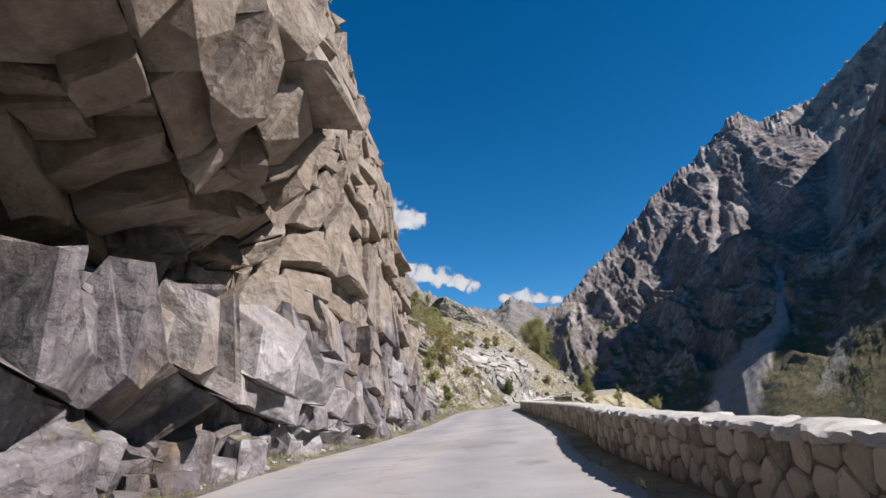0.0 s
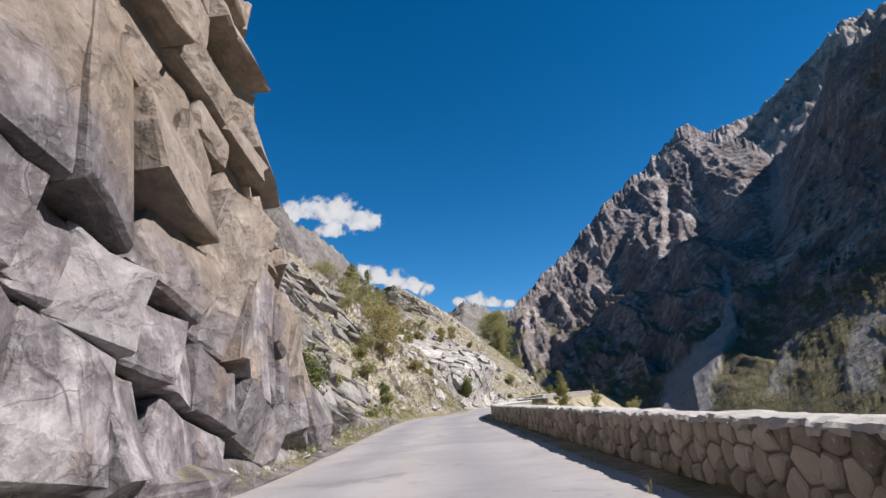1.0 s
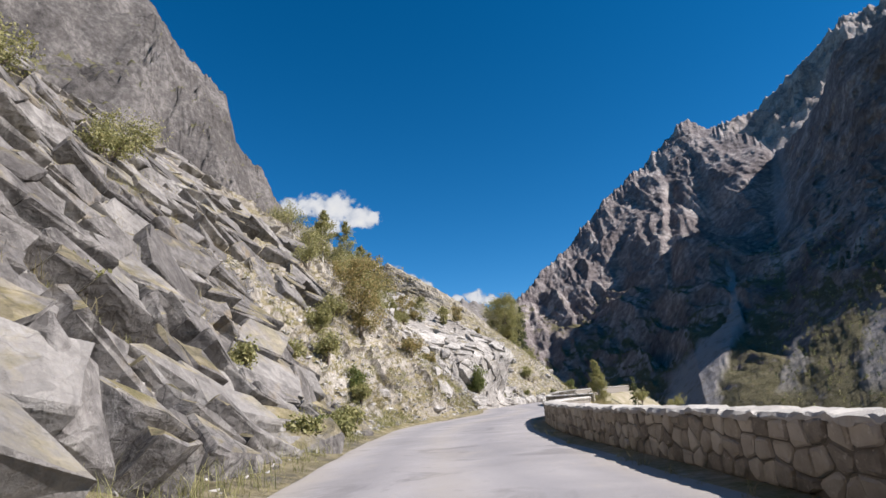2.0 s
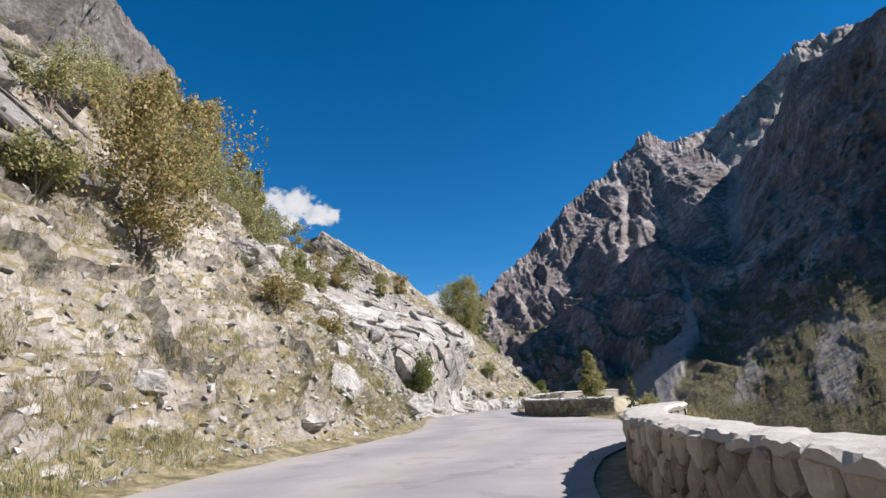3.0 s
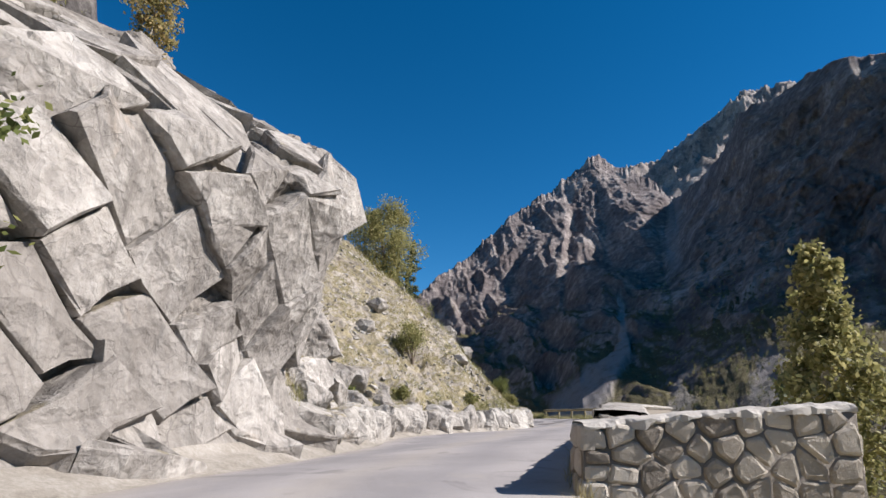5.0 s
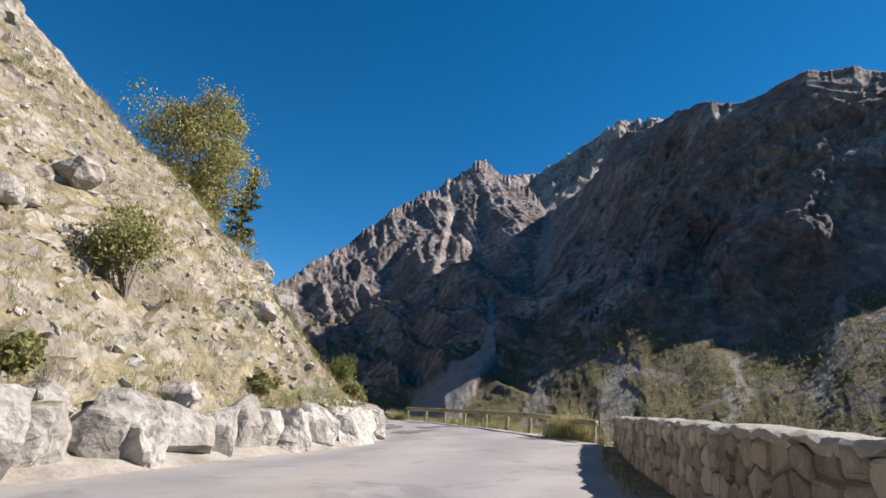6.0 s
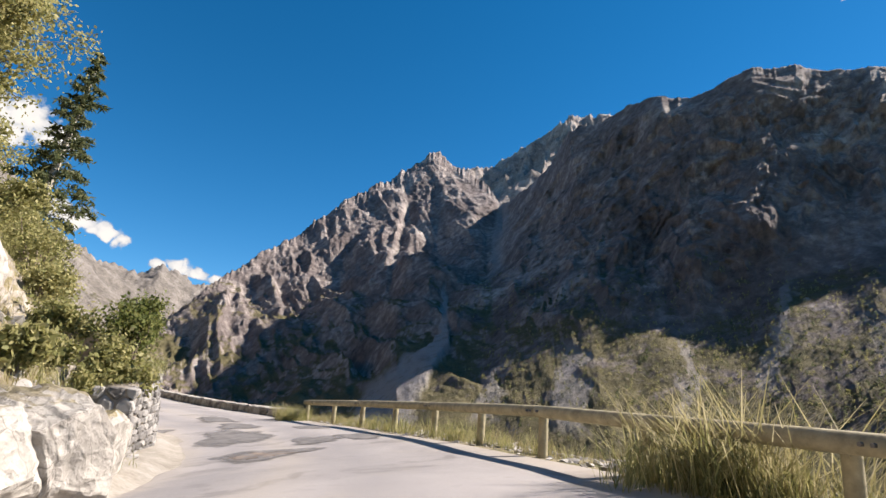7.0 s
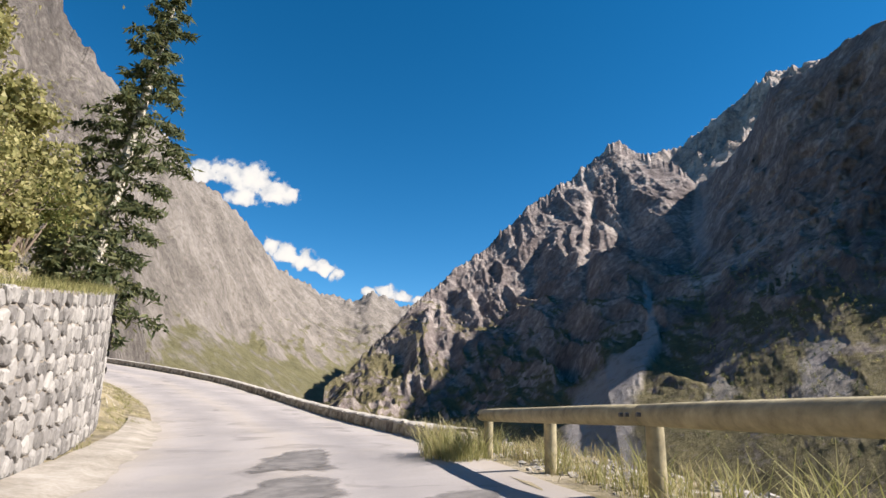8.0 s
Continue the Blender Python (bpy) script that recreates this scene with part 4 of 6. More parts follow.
def wall(name, points, height, thick, ch, cw, label, near, seed, cap=True, face=-1, batter=0.0, high=None, gap=0.014, mat=None):
    """A rubble stone wall along points (x, y, z of its foot on the road side). near: range of y in which stones are pieces of their own."""
    r = random.Random(seed)
    mat = mat or STONE
    run, s = spline(points, 0.25)
    away = -left_of(run) * (1 if face < 0 else -1)                   # from the road face into the wall
    hs = np.linspace(height, high or height, len(run))
    core = np.zeros((len(run), 5, 3))
    for j, (d, z) in enumerate(((0.05, -0.3), (0.05 + batter, -0.03), (thick / 2, -0.02), (thick - 0.05, -0.05), (thick - 0.05, -0.6))):
        core[:, j, :2] = run[:, :2] + away * d
        core[:, j, 2] = run[:, 2] + (z if j in (0, 4) else hs + z)
    core += 0.012 * fbm(core[..., 0:1] * 3, core[..., 1:2] * 3, core[..., 2:3] * 3, 2, seed)
    ob = sheet(name, core, MORTAR)
    tagged(ob, label, "wall", kind="structure")

    def spot(at):
        p = np.array([np.interp(at, s, run[:, k2]) for k2 in range(3)])
        i = min(len(run) - 2, max(0, int(at / (s[1] - s[0]))))
        t = run[i + 1] - run[i]
        return p, math.atan2(t[1], t[0]), away[i], hs[i]

    far = []
    hm = (height + (high or height)) / 2
    for (cx, cy), poly in cells(s[-1], hm, cw, ch, r):
        cy, poly = cy / hm, [(q[0], q[1] / hm) for q in poly]
        p, turn, aw, h = spot(cx)
        me = stone_mesh((cx, cy * h), [(q[0], q[1] * h) for q in poly], gap, r.uniform(0.02, 0.06), r)
        c = Vector((p[0] + aw[0] * (0.05 + batter * cy), p[1] + aw[1] * (0.05 + batter * cy), p[2] + cy * h))
        m = Matrix.Translation(c) @ Euler((0, 0, turn + (math.pi if face > 0 else 0))).to_matrix().to_4x4()
        if face < 0:
            m = m @ Matrix.Diagonal((1, -1, 1, 1))
        else:
            m = m @ Matrix.Diagonal((-1, -1, 1, 1))
        if near[0] <= c.y <= near[1]:
            me.transform(m.to_3x3().to_4x4())
            if m.to_3x3().determinant() < 0:
                me.flip_normals()
            me.materials.append(mat)
            PIECES.append((me, Matrix.Translation(c), ob, "stone"))
        else:
            far.append((me, m))
    if far:
        o = joined("stone_courses", far, mat)
        o.parent = ob
        o["kind"] = "stuff"
        for me, _ in far:
            bpy.data.meshes.remove(me)
    for e in (0, -1):                                               # closed, stone-faced ends
        bm = bmesh.new()
        vs = [bm.verts.new(core[e, j]) for j in range(5)]
        bm.faces.new(vs if e else vs[::-1])
        part("wall_end", bm, MORTAR, ob)
        p, turn, aw, h = spot(s[e])
        k2 = 1 if e else -1
        for (cx, cy), poly in cells(thick, h, cw * 0.8, ch, r):
            me = stone_mesh((cx, cy), poly, gap, 0.04, r)
            t = Vector((math.cos(turn), math.sin(turn), 0)) * k2
            m = Matrix(((aw[0], -t.x, 0, p[0] + aw[0] * cx), (aw[1], -t.y, 0, p[1] + aw[1] * cx), (0, 0, 1, p[2] + cy), (0, 0, 0, 1)))
            me.transform(m.to_3x3().to_4x4())
            if m.to_3x3().determinant() > 0:
                me.flip_normals()
            me.materials.append(mat)
            PIECES.append((me, Matrix.Translation(m.translation), ob, "stone"))
    if cap:
        fine, fs = spline(points, 0.06)
        aw = -left_of(fine) * (1 if face < 0 else -1)
        n = len(fine)
        line = np.zeros((n, 9, 3))
        rag = 0.04 * vnoise(fs * 5.0, fs * 0, fs * 0, seed) + 0.03 * vnoise(fs * 13.0, fs * 0, fs * 0, seed + 3)
        hh = np.interp(fs, s, hs)
        for j, (d, z) in enumerate(((0.08, -0.06), (0.0, -0.045), (0.0, 0.0), (0.05, 0.035), (thick * 0.35, 0.05), (thick * 0.7, 0.045), (thick - 0.02, 0.03), (thick + 0.03, -0.02), (thick - 0.02, -0.1))):
            ed = rag if j < 3 else (rag * 0.5 if j == 3 else 0 * rag)
            line[:, j, :2] = fine[:, :2] + aw * (d + ed)[:, None] if j < 4 else fine[:, :2] + aw * d
            line[:, j, 2] = fine[:, 2] + hh + z + (0.034 * vnoise(fs * 7.0, fs * 0, fs * 0 + j, seed + 5) if j < 3 else 0)
        line[..., 2] += 0.019 * facets(line[..., 0] * 2.6, line[..., 1] * 2.6, seed, 0.5) + 0.01 * fbm(line[..., 0] * 9, line[..., 1] * 9, line[..., 0] * 0, 3, seed)
        cp = sheet("coping", line, CAP, False)
        cp.parent = ob
        cp["label"] = "pale ragged mortar coping"
    return ob, run


RETAIN = stone_material("retaining_stone", (0.095, 0.09, 0.086), (0.195, 0.185, 0.177), (0.32, 0.307, 0.29))
WALL_A = [(p[0] + 0.5, p[1], p[2] - 0.02) for p in RIGHT_EDGE[1:12]]
wall("parapet_wall", WALL_A, 0.74, 0.62, 0.23, 0.33, "low roadside parapet of rough grey-brown stones with a pale flat top", (14, 44), 101)
MOSSY = stone_material("mossy_stone", (0.11, 0.1, 0.075), (0.2, 0.18, 0.135), (0.3, 0.27, 0.21))
WALL_B = [(16.4, 82.2, 0), (15.0, 83.2, 0), (14.35, 85.5, 0), (14.4, 88.5, 0), (14.85, 91.4, 0.03), (15.4, 93.4, 0.06)]
wall("parapet_wall", WALL_B, 0.8, 0.5, 0.22, 0.3, "curved low parapet of mossy rough stones", (80, 96), 102, gap=0.008, mat=MOSSY)
WALL_C = [(19.6, 97.2, 0.12), (18.0, 97.6, 0.12), (16.6, 97.95, 0.1)]
wall("parapet_wall", WALL_C, 1.12, 0.5, 0.26, 0.34, "short sunlit parapet set across the end of the shoulder", (90, 99), 103, high=0.82)
WALL_D = [(x + 0.2, y - 0.15, z) for x, y, z in [(16.8, 98.55, 0.15), (18.4, 101.0, 0.25), (20.6, 104.4, 0.3), (23.4, 108.4, 0.36), (27.2, 113.2, 0.42), (30.8, 117.2, 0.45), (33.5, 120.1, 0.46)]]
wall("parapet_wall", WALL_D, 0.9, 0.6, 0.22, 0.3, "low parapet of large rough stones ending at a wooden guard rail", (99, 121), 104, True, -1, 0.0, 0.8)
WALL_R = [(29.9, 130.7, -0.3), (30.75, 133.6, -0.3), (30.62, 137.0, -0.3), (30.1, 141.2, -0.3), (29.45, 145.0, -0.3), (28.6, 148.8, -0.25), (28.0, 151.0, -0.2)]
_, run_r = wall("retaining_wall", WALL_R, 1.25, 0.8, 0.26, 0.3, "tall dry-stone retaining wall of pale grey stones", (133, 148), 105, False, 1, 0.14, 4.1, 0.02, RETAIN)
WALL_E = [(37.0, 143.2, -0.15), (36.9, 148, -0.25), (36.1, 155, -0.25), (34.2, 163, 0.0), (31.0, 172, 0.7), (26.3, 182, 1.65), (17, 194.5, 3.0), (2, 210.5, 4.75)]
wall("parapet_wall", WALL_E, 0.42, 0.5, 0.2, 0.5, "very low weathered stone kerb wall beyond the rail", (0, 1), 106)
WALL_F = [(19.0, 178.2, 1.3), (12.0, 187.6, 2.5), (4.0, 196.4, 3.5)]
wall("low_wall", WALL_F, 1.2, 0.5, 0.3, 0.5, "far roadside wall under the bushes", (0, 1), 107, True, 1)


# ---- wooden guard rail ----
def log(length, radius, seed, flat=0.0, rings=9, seg=12):
    """A lathed log along x from 0 to length, slightly uneven."""
    r = random.Random(seed)
    bm = bmesh.new()
    ringlist = []
    for i in range(rings):
        x = length * i / (rings - 1)
        k = 0.93 if i in (0, rings - 1) else 1.0
        ring = []
        for j in range(seg):
            a = 2 * math.pi * j / seg
            q = radius * k * (1 + 0.02 * r.uniform(-1, 1))
            y = q * math.cos(a)
            if flat and y > radius * flat:
                y = radius * flat
            ring.append(bm.verts.new((x, y, q * math.sin(a))))
        ringlist.append(ring)
    for a, b in zip(ringlist, ringlist[1:]):
        for j in range(seg):
            bm.faces.new((a[j], a[(j + 1) % seg], b[(j + 1) % seg], b[j]))
    bm.faces.new(ringlist[0][::-1])
    bm.faces.new(ringlist[-1])
    return bm


STEEL = plain("bolt_steel", (0.12, 0.11, 0.1), 0.5, 0.2)
RAIL = [(33.95, 120.9, 0.4), (34.6, 123.6, 0.44), (35.2, 126.2, 0.43), (35.75, 128.4, 0.38), (36.2, 130.6, 0.34), (36.5, 132.8, 0.29), (36.7, 135.0, 0.22), (36.85, 137.2, 0.14), (36.9, 139.4, 0.06), (36.85, 141.6, -0.02)]
rail_run, rail_s = spline(RAIL, 0.1)
guard = tagged(new("guard_rail"), "weathered round-log timber guard rail on short posts", "guard rail")
guard.location = RAIL[0]
n_posts = int((rail_s[-1] - 0.42) / 2.5) + 1
for i in range(n_posts):
    at = 0.42 + i * 2.5
    p = np.array([np.interp(at, rail_s, rail_run[:, q]) for q in range(3)])
    q = np.array([np.interp(at + 0.2, rail_s, rail_run[:, k2]) for k2 in range(3)])
    turn = math.atan2(q[1] - p[1], q[0] - p[0])
    post = part("post", log(1.05, 0.08, 400 + i), WOOD, guard, shade=True)
    post.matrix_basis = guard.matrix_basis.inverted() @ Matrix.Translation((p[0] + 0.15 * math.sin(turn), p[1] - 0.15 * math.cos(turn), p[2] - 0.35)) @ Euler((0, -math.pi / 2, turn)).to_matrix().to_4x4()
for i in range(0, n_posts - 1, 2):
    a0, a1 = max(0, 0.42 + i * 2.5 - (0.42 if i == 0 else 0.05)), min(0.42 + (i + 2) * 2.5 - 0.07, rail_s[-1])
    p = np.array([np.interp(a0, rail_s, rail_run[:, q]) for q in range(3)])
    q = np.array([np.interp(a1, rail_s, rail_run[:, k2]) for k2 in range(3)])
    d = q - p
    beam = part("rail", log(float(np.linalg.norm(d)), 0.098, 500 + i, 0.45), WOOD, guard, shade=True)
    turn, tilt = math.atan2(d[1], d[0]), -math.atan2(d[2], math.hypot(d[0], d[1]))
    beam.matrix_basis = guard.matrix_basis.inverted() @ Matrix.Translation((p[0], p[1], p[2] + 0.66)) @ Euler((0, tilt, turn)).to_matrix().to_4x4() @ Euler((math.pi, 0, 0)).to_matrix().to_4x4()
    for k2, e in enumerate((0.06, 0.16, float(np.linalg.norm(d)) - 0.14)):
        bm = bmesh.new()
        bmesh.ops.create_cone(bm, cap_ends=True, segments=10, radius1=0.02, radius2=0.018, depth=0.05, matrix=Matrix.Translation((e, -0.1, 0)) @ Euler((math.pi / 2, 0, 0)).to_matrix().to_4x4())
        part("bolt", bm, STEEL, beam)


# ---- boulders and rubble ----
def boulder_mesh(seed, points=16, flat=0.75):
    """An angular block: the hull of scattered points, edges knocked off."""
    r = random.Random(seed)
    bm = bmesh.new()
    for i in range(points):
        v = Vector((r.gauss(0, 1), r.gauss(0, 1), r.gauss(0, 1))).normalized()
        k = max(abs(v.x), abs(v.y), abs(v.z)) ** 0.55
        bm.verts.new(Vector((v.x, v.y, v.z * flat)) / k * 0.5 * r.uniform(0.85, 1.08))
    res = bmesh.ops.convex_hull(bm, input=list(bm.verts))
    junk = [e for e in res["geom_interior"] if isinstance(e, bmesh.types.BMVert)]
    bmesh.ops.delete(bm, geom=junk, context="VERTS")
    return bm


def big_boulder(name, place, size, turn, seed, mat, label, sink=0.25, lay=None):
    """A weathered block: a dense ball cut flat by planes, its faces roughened."""
    r = random.Random(seed)
    bm = bmesh.new()
    bmesh.ops.create_icosphere(bm, subdivisions=5 if max(size) > 1.5 else 4, radius=0.75)
    planes = [(Vector((sx, sy, sz)) + Vector((r.uniform(-0.45, 0.45), r.uniform(-0.45, 0.45), r.uniform(-0.45, 0.45)))).normalized() for sx, sy, sz in ((1, 0, 0), (-1, 0, 0), (0, 1, 0), (0, -1, 0), (0, 0, 1), (0, 0, -1))]
    planes = [(q, r.uniform(0.42, 0.56)) for q in planes] + [(Vector((r.gauss(0, 1), r.gauss(0, 1), r.gauss(0, 1))).normalized(), r.uniform(0.42, 0.58)) for _ in range(16)]
    off = Vector((seed % 17, seed % 13, seed % 7))
    for v in bm.verts:
        for q, d in planes:
            over = v.co.dot(q) - d
            if over > 0:
                v.co -= q * over
        q = v.co * 3 + off
        v.co += v.co.normalized() * (0.05 * noise.noise(q) + 0.028 * noise.noise(q * 3) + 0.012 * noise.noise(q * 8))
    bmesh.ops.scale(bm, vec=size, verts=list(bm.verts))
    bmesh.ops.rotate(bm, matrix=Euler((r.uniform(-0.2, 0.2), r.uniform(-0.2, 0.2), turn)).to_matrix(), verts=list(bm.verts))
    ob = part(name, bm, mat, None, label)
    if lay is None:
        ob.location = (place[0], place[1], place[2] + size[2] * (0.5 - sink))
    else:                                                             # a slab lying on the slope, square to lay
        ob.matrix_basis = Matrix.Translation(Vector(place) + lay * size[2] * (0.5 - sink)) @ lay.to_track_quat("Z", "Y").to_matrix().to_4x4()
    return tagged(ob, label, "boulder", "roadside boulders")


def on_slope(y, u):
    """A point of the built hillside at edge y and u metres up its line."""
    for g, ys, us in SURFACE.values():
        if ys[0] <= y <= ys[-1]:
            return Vector(g[int(np.abs(ys - y).argmin()), int(np.abs(us - u).argmin())])


rb = random.Random(9)
i = 0
foot_row = []
y = 107.9
while y < 128.0:
    k = rb.uniform(0.75, 1.35)
    foot_row.append((y, 0.95 - 0.012 * (y - 108), (k * 1.15, k * 0.9, k * rb.uniform(0.85, 1.15))))
    y += k * 0.82
for y, u, size in foot_row + [
                   (88.0, 1.0, (2.6, 1.6, 1.2)), (91.2, 1.2, (1.7, 1.2, 1.0)), (84.5, 1.1, (1.2, 0.9, 0.7)), (93.4, 1.0, (1.1, 0.8, 0.6)), (72.4, 1.2, (0.8, 0.6, 0.4))]:
    p = on_slope(y, u)
    size = tuple(c * (1.22 if 107 < y < 129 else 1.0) for c in size)
    big_boulder("boulder", p, size, rb.uniform(0, 6), 700 + i, BLEACHED if y > 107 else PALE, "pale angular boulder half sunk at the foot of the slope", 0.36)
    i += 1
for y, u, size in [(111.8, 4.6, (2.9, 2.2, 2.0)), (108.6, 2.0, (1.1, 0.8, 0.8)), (110.2, 1.8, (0.9, 0.7, 0.7)), (112.0, 1.9, (1.2, 0.9, 0.8)), (113.6, 1.8, (1.0, 0.7, 0.7)), (115.4, 1.9, (1.1, 0.9, 0.7)), (117.6, 1.7, (0.9, 0.7, 0.6)), (119.8, 1.8, (1.0, 0.8, 0.6)), (110.4, 3.4, (1.0, 0.8, 0.7)), (108.4, 3.6, (1.3, 0.9, 0.9)), (114.0, 4.4, (0.8, 0.6, 0.5)), (109.6, 6.3, (1.2, 0.9, 0.7)), (112.6, 3.2, (1.6, 1.1, 1.2)), (114.6, 2.9, (1.4, 1.0, 1.0)), (116.2, 2.6, (1.3, 0.9, 0.9)), (111.0, 2.4, (1.5, 1.0, 1.2)), (109.4, 2.6, (1.7, 1.2, 1.4)),
                   (87.6, 5.6, (1.1, 0.9, 1.0)), (96.2, 5.0, (0.7, 0.5, 1.7)), (97.0, 7.4, (1.5, 1.0, 1.1)), (96.0, 8.2, (1.2, 0.9, 0.9)), (97.6, 8.4, (1.3, 1.0, 0.9)), (83.5, 8.8, (1.9, 1.3, 1.1)), (84.2, 7.2, (1.5, 1.1, 1.0)),
                   (79.5, 4.6, (1.1, 0.8, 0.7)), (82.5, 7.8, (1.8, 1.2, 0.8)), (78.0, 9.5, (2.2, 1.3, 0.9)), (84, 11.5, (1.6, 1.1, 0.9)), (68.5, 3.0, (0.9, 0.7, 0.6)), (118.5, 7, (1.2, 0.9, 0.7)), (121, 9, (1.4, 1.0, 0.8)),
                   (124.5, 5.5, (1.1, 0.8, 0.6)), (127.5, 6.5, (1.2, 0.9, 0.8)), (129, 8.5, (1.6, 1.2, 1.2)), (131, 5.6, (1.3, 1.0, 1.2)), (105.5, 14.5, (1.8, 1.2, 0.9)), (115, 12.5, (1.5, 1.0, 0.9))]:
    p = on_slope(y, u)
    big_boulder("boulder", p, size, rb.uniform(0, 6), 800 + i, PALE, "pale broken boulder lying on the stony slope", 0.35)
    i += 1


def slope_normal(y, u):
    g, out, s, ys, us = SMOOTH["hillside"]
    return Vector(out[int(np.abs(ys - y).argmin()), int(np.abs(us - u).argmin())]).normalized()


for i, (y, u, size, turn) in enumerate([(91.6, 5.4, (2.4, 3.6, 0.9), 0.4), (90.2, 3.4, (1.9, 1.7, 0.7), 0.9), (94.4, 7.0, (2.2, 1.4, 0.8), 0.2), (79.6, 8.6, (2.2, 1.2, 0.7), 0.3), (82.0, 10.4, (2.0, 1.1, 0.6), 0.5), (76.2, 2.6, (2.6, 1.4, 0.6), 0.2), (92.8, 9.6, (1.8, 1.2, 0.6), 0.7)]):
    big_boulder("rock_slab", on_slope(y, u), size, turn, 860 + i, PALE, "smooth pale slab bedded in the stony slope", 0.4, slope_normal(y, u))


def rubble(name, ylo, yhi, ulo, uhi, count, small, large, seed, mat, label):
    r = random.Random(seed)
    kinds = []
    for j in range(8):
        bm = boulder_mesh(seed + j, 11, 0.6)
        me = bpy.data.meshes.new("chip")
        bm.to_mesh(me)
        bm.free()
        kinds.append(me)
    items = []
    for j in range(count):
        y, u = r.uniform(ylo, yhi), ulo + (uhi - ulo) * r.random() ** 1.3
        p = on_slope(y, u)
        k2 = small * (large / small) ** (r.random() ** 2.2)
        items.append((r.choice(kinds), Matrix.LocRotScale(p + Vector((0, 0, k2 * 0.02)), Euler((r.uniform(-0.5, 0.5), r.uniform(-0.2, 0.9), r.uniform(0, 6))), Vector((k2 * r.uniform(0.8, 1.5), k2, k2 * r.uniform(0.7, 1.15))))))
    ob = joined(name, items, mat)
    for me in kinds:
        bpy.data.meshes.remove(me)
    return tagged(ob, label, "rubble", kind="stuff")


CHIP = stone_material("rubble_stone", (0.18, 0.166, 0.15), (0.31, 0.29, 0.266), (0.45, 0.425, 0.395))
SCREE = stone_material("scree_stone", (0.28, 0.262, 0.24), (0.42, 0.398, 0.37), (0.55, 0.525, 0.49))
rubble("rubble", 90.6, 98, 0.6, 7.5, 7000, 0.04, 0.22, 32, SCREE, "fan of fine whitish scree beside the outcrop")
rubble("rubble", 84, 97, 0.5, 12, 4000, 0.05, 0.42, 31, CHIP, "loose pale broken stones spilling down the slope")
rubble("rubble", 60, 85, 0.6, 14, 4200, 0.05, 0.35, 41, CHIP, "scattered pale stones among dry grass")
rubble("rubble", 108, 133, 0.6, 20, 5000, 0.05, 0.36, 51, CHIP, "scattered pale stones on the grassy slope")
rubble("rubble", 38, 66, 0.6, 9, 700, 0.08, 0.4, 61, CHIP, "stones fallen at the foot of the slope")
rubble("rubble", -4, 38, 0.3, 1.3, 500, 0.05, 0.3, 71, CHIP, "small stones at the foot of the cliff")


# ---- blocks of the cliffs ----
def block_mesh(r, jit=0.2, chop=2, bevel=True):
    bm = bmesh.new()
    pts = []
    for x in (-0.5, 0.5):
        for y in (-0.5, 0.5):
            for z in (-0.5, 0.5):
                p = Vector((x, y, z)) + Vector((r.uniform(-jit, jit), r.uniform(-jit, jit), r.uniform(-jit, jit)))
                if r.random() < 0.25 * chop:
                    for ax in range(3):
                        q = p.copy()
                        q[ax] *= r.uniform(0.35, 0.8)
                        pts.append(q)
                else:
                    pts.append(p)
    for p in pts:
        bm.verts.new(p)
    res = bmesh.ops.convex_hull(bm, input=list(bm.verts))
    bmesh.ops.delete(bm, geom=[e for e in res["geom_interior"] if isinstance(e, bmesh.types.BMVert)], context="VERTS")
    bmesh.ops.dissolve_limit(bm, angle_limit=radians(7), verts=list(bm.verts), edges=list(bm.edges))
    if bevel:
        bmesh.ops.bevel(bm, geom=list(bm.edges), offset=0.018, segments=1, affect="EDGES")
    me = bpy.data.meshes.new("block")
    bm.to_mesh(me)
    bm.free()
    return me


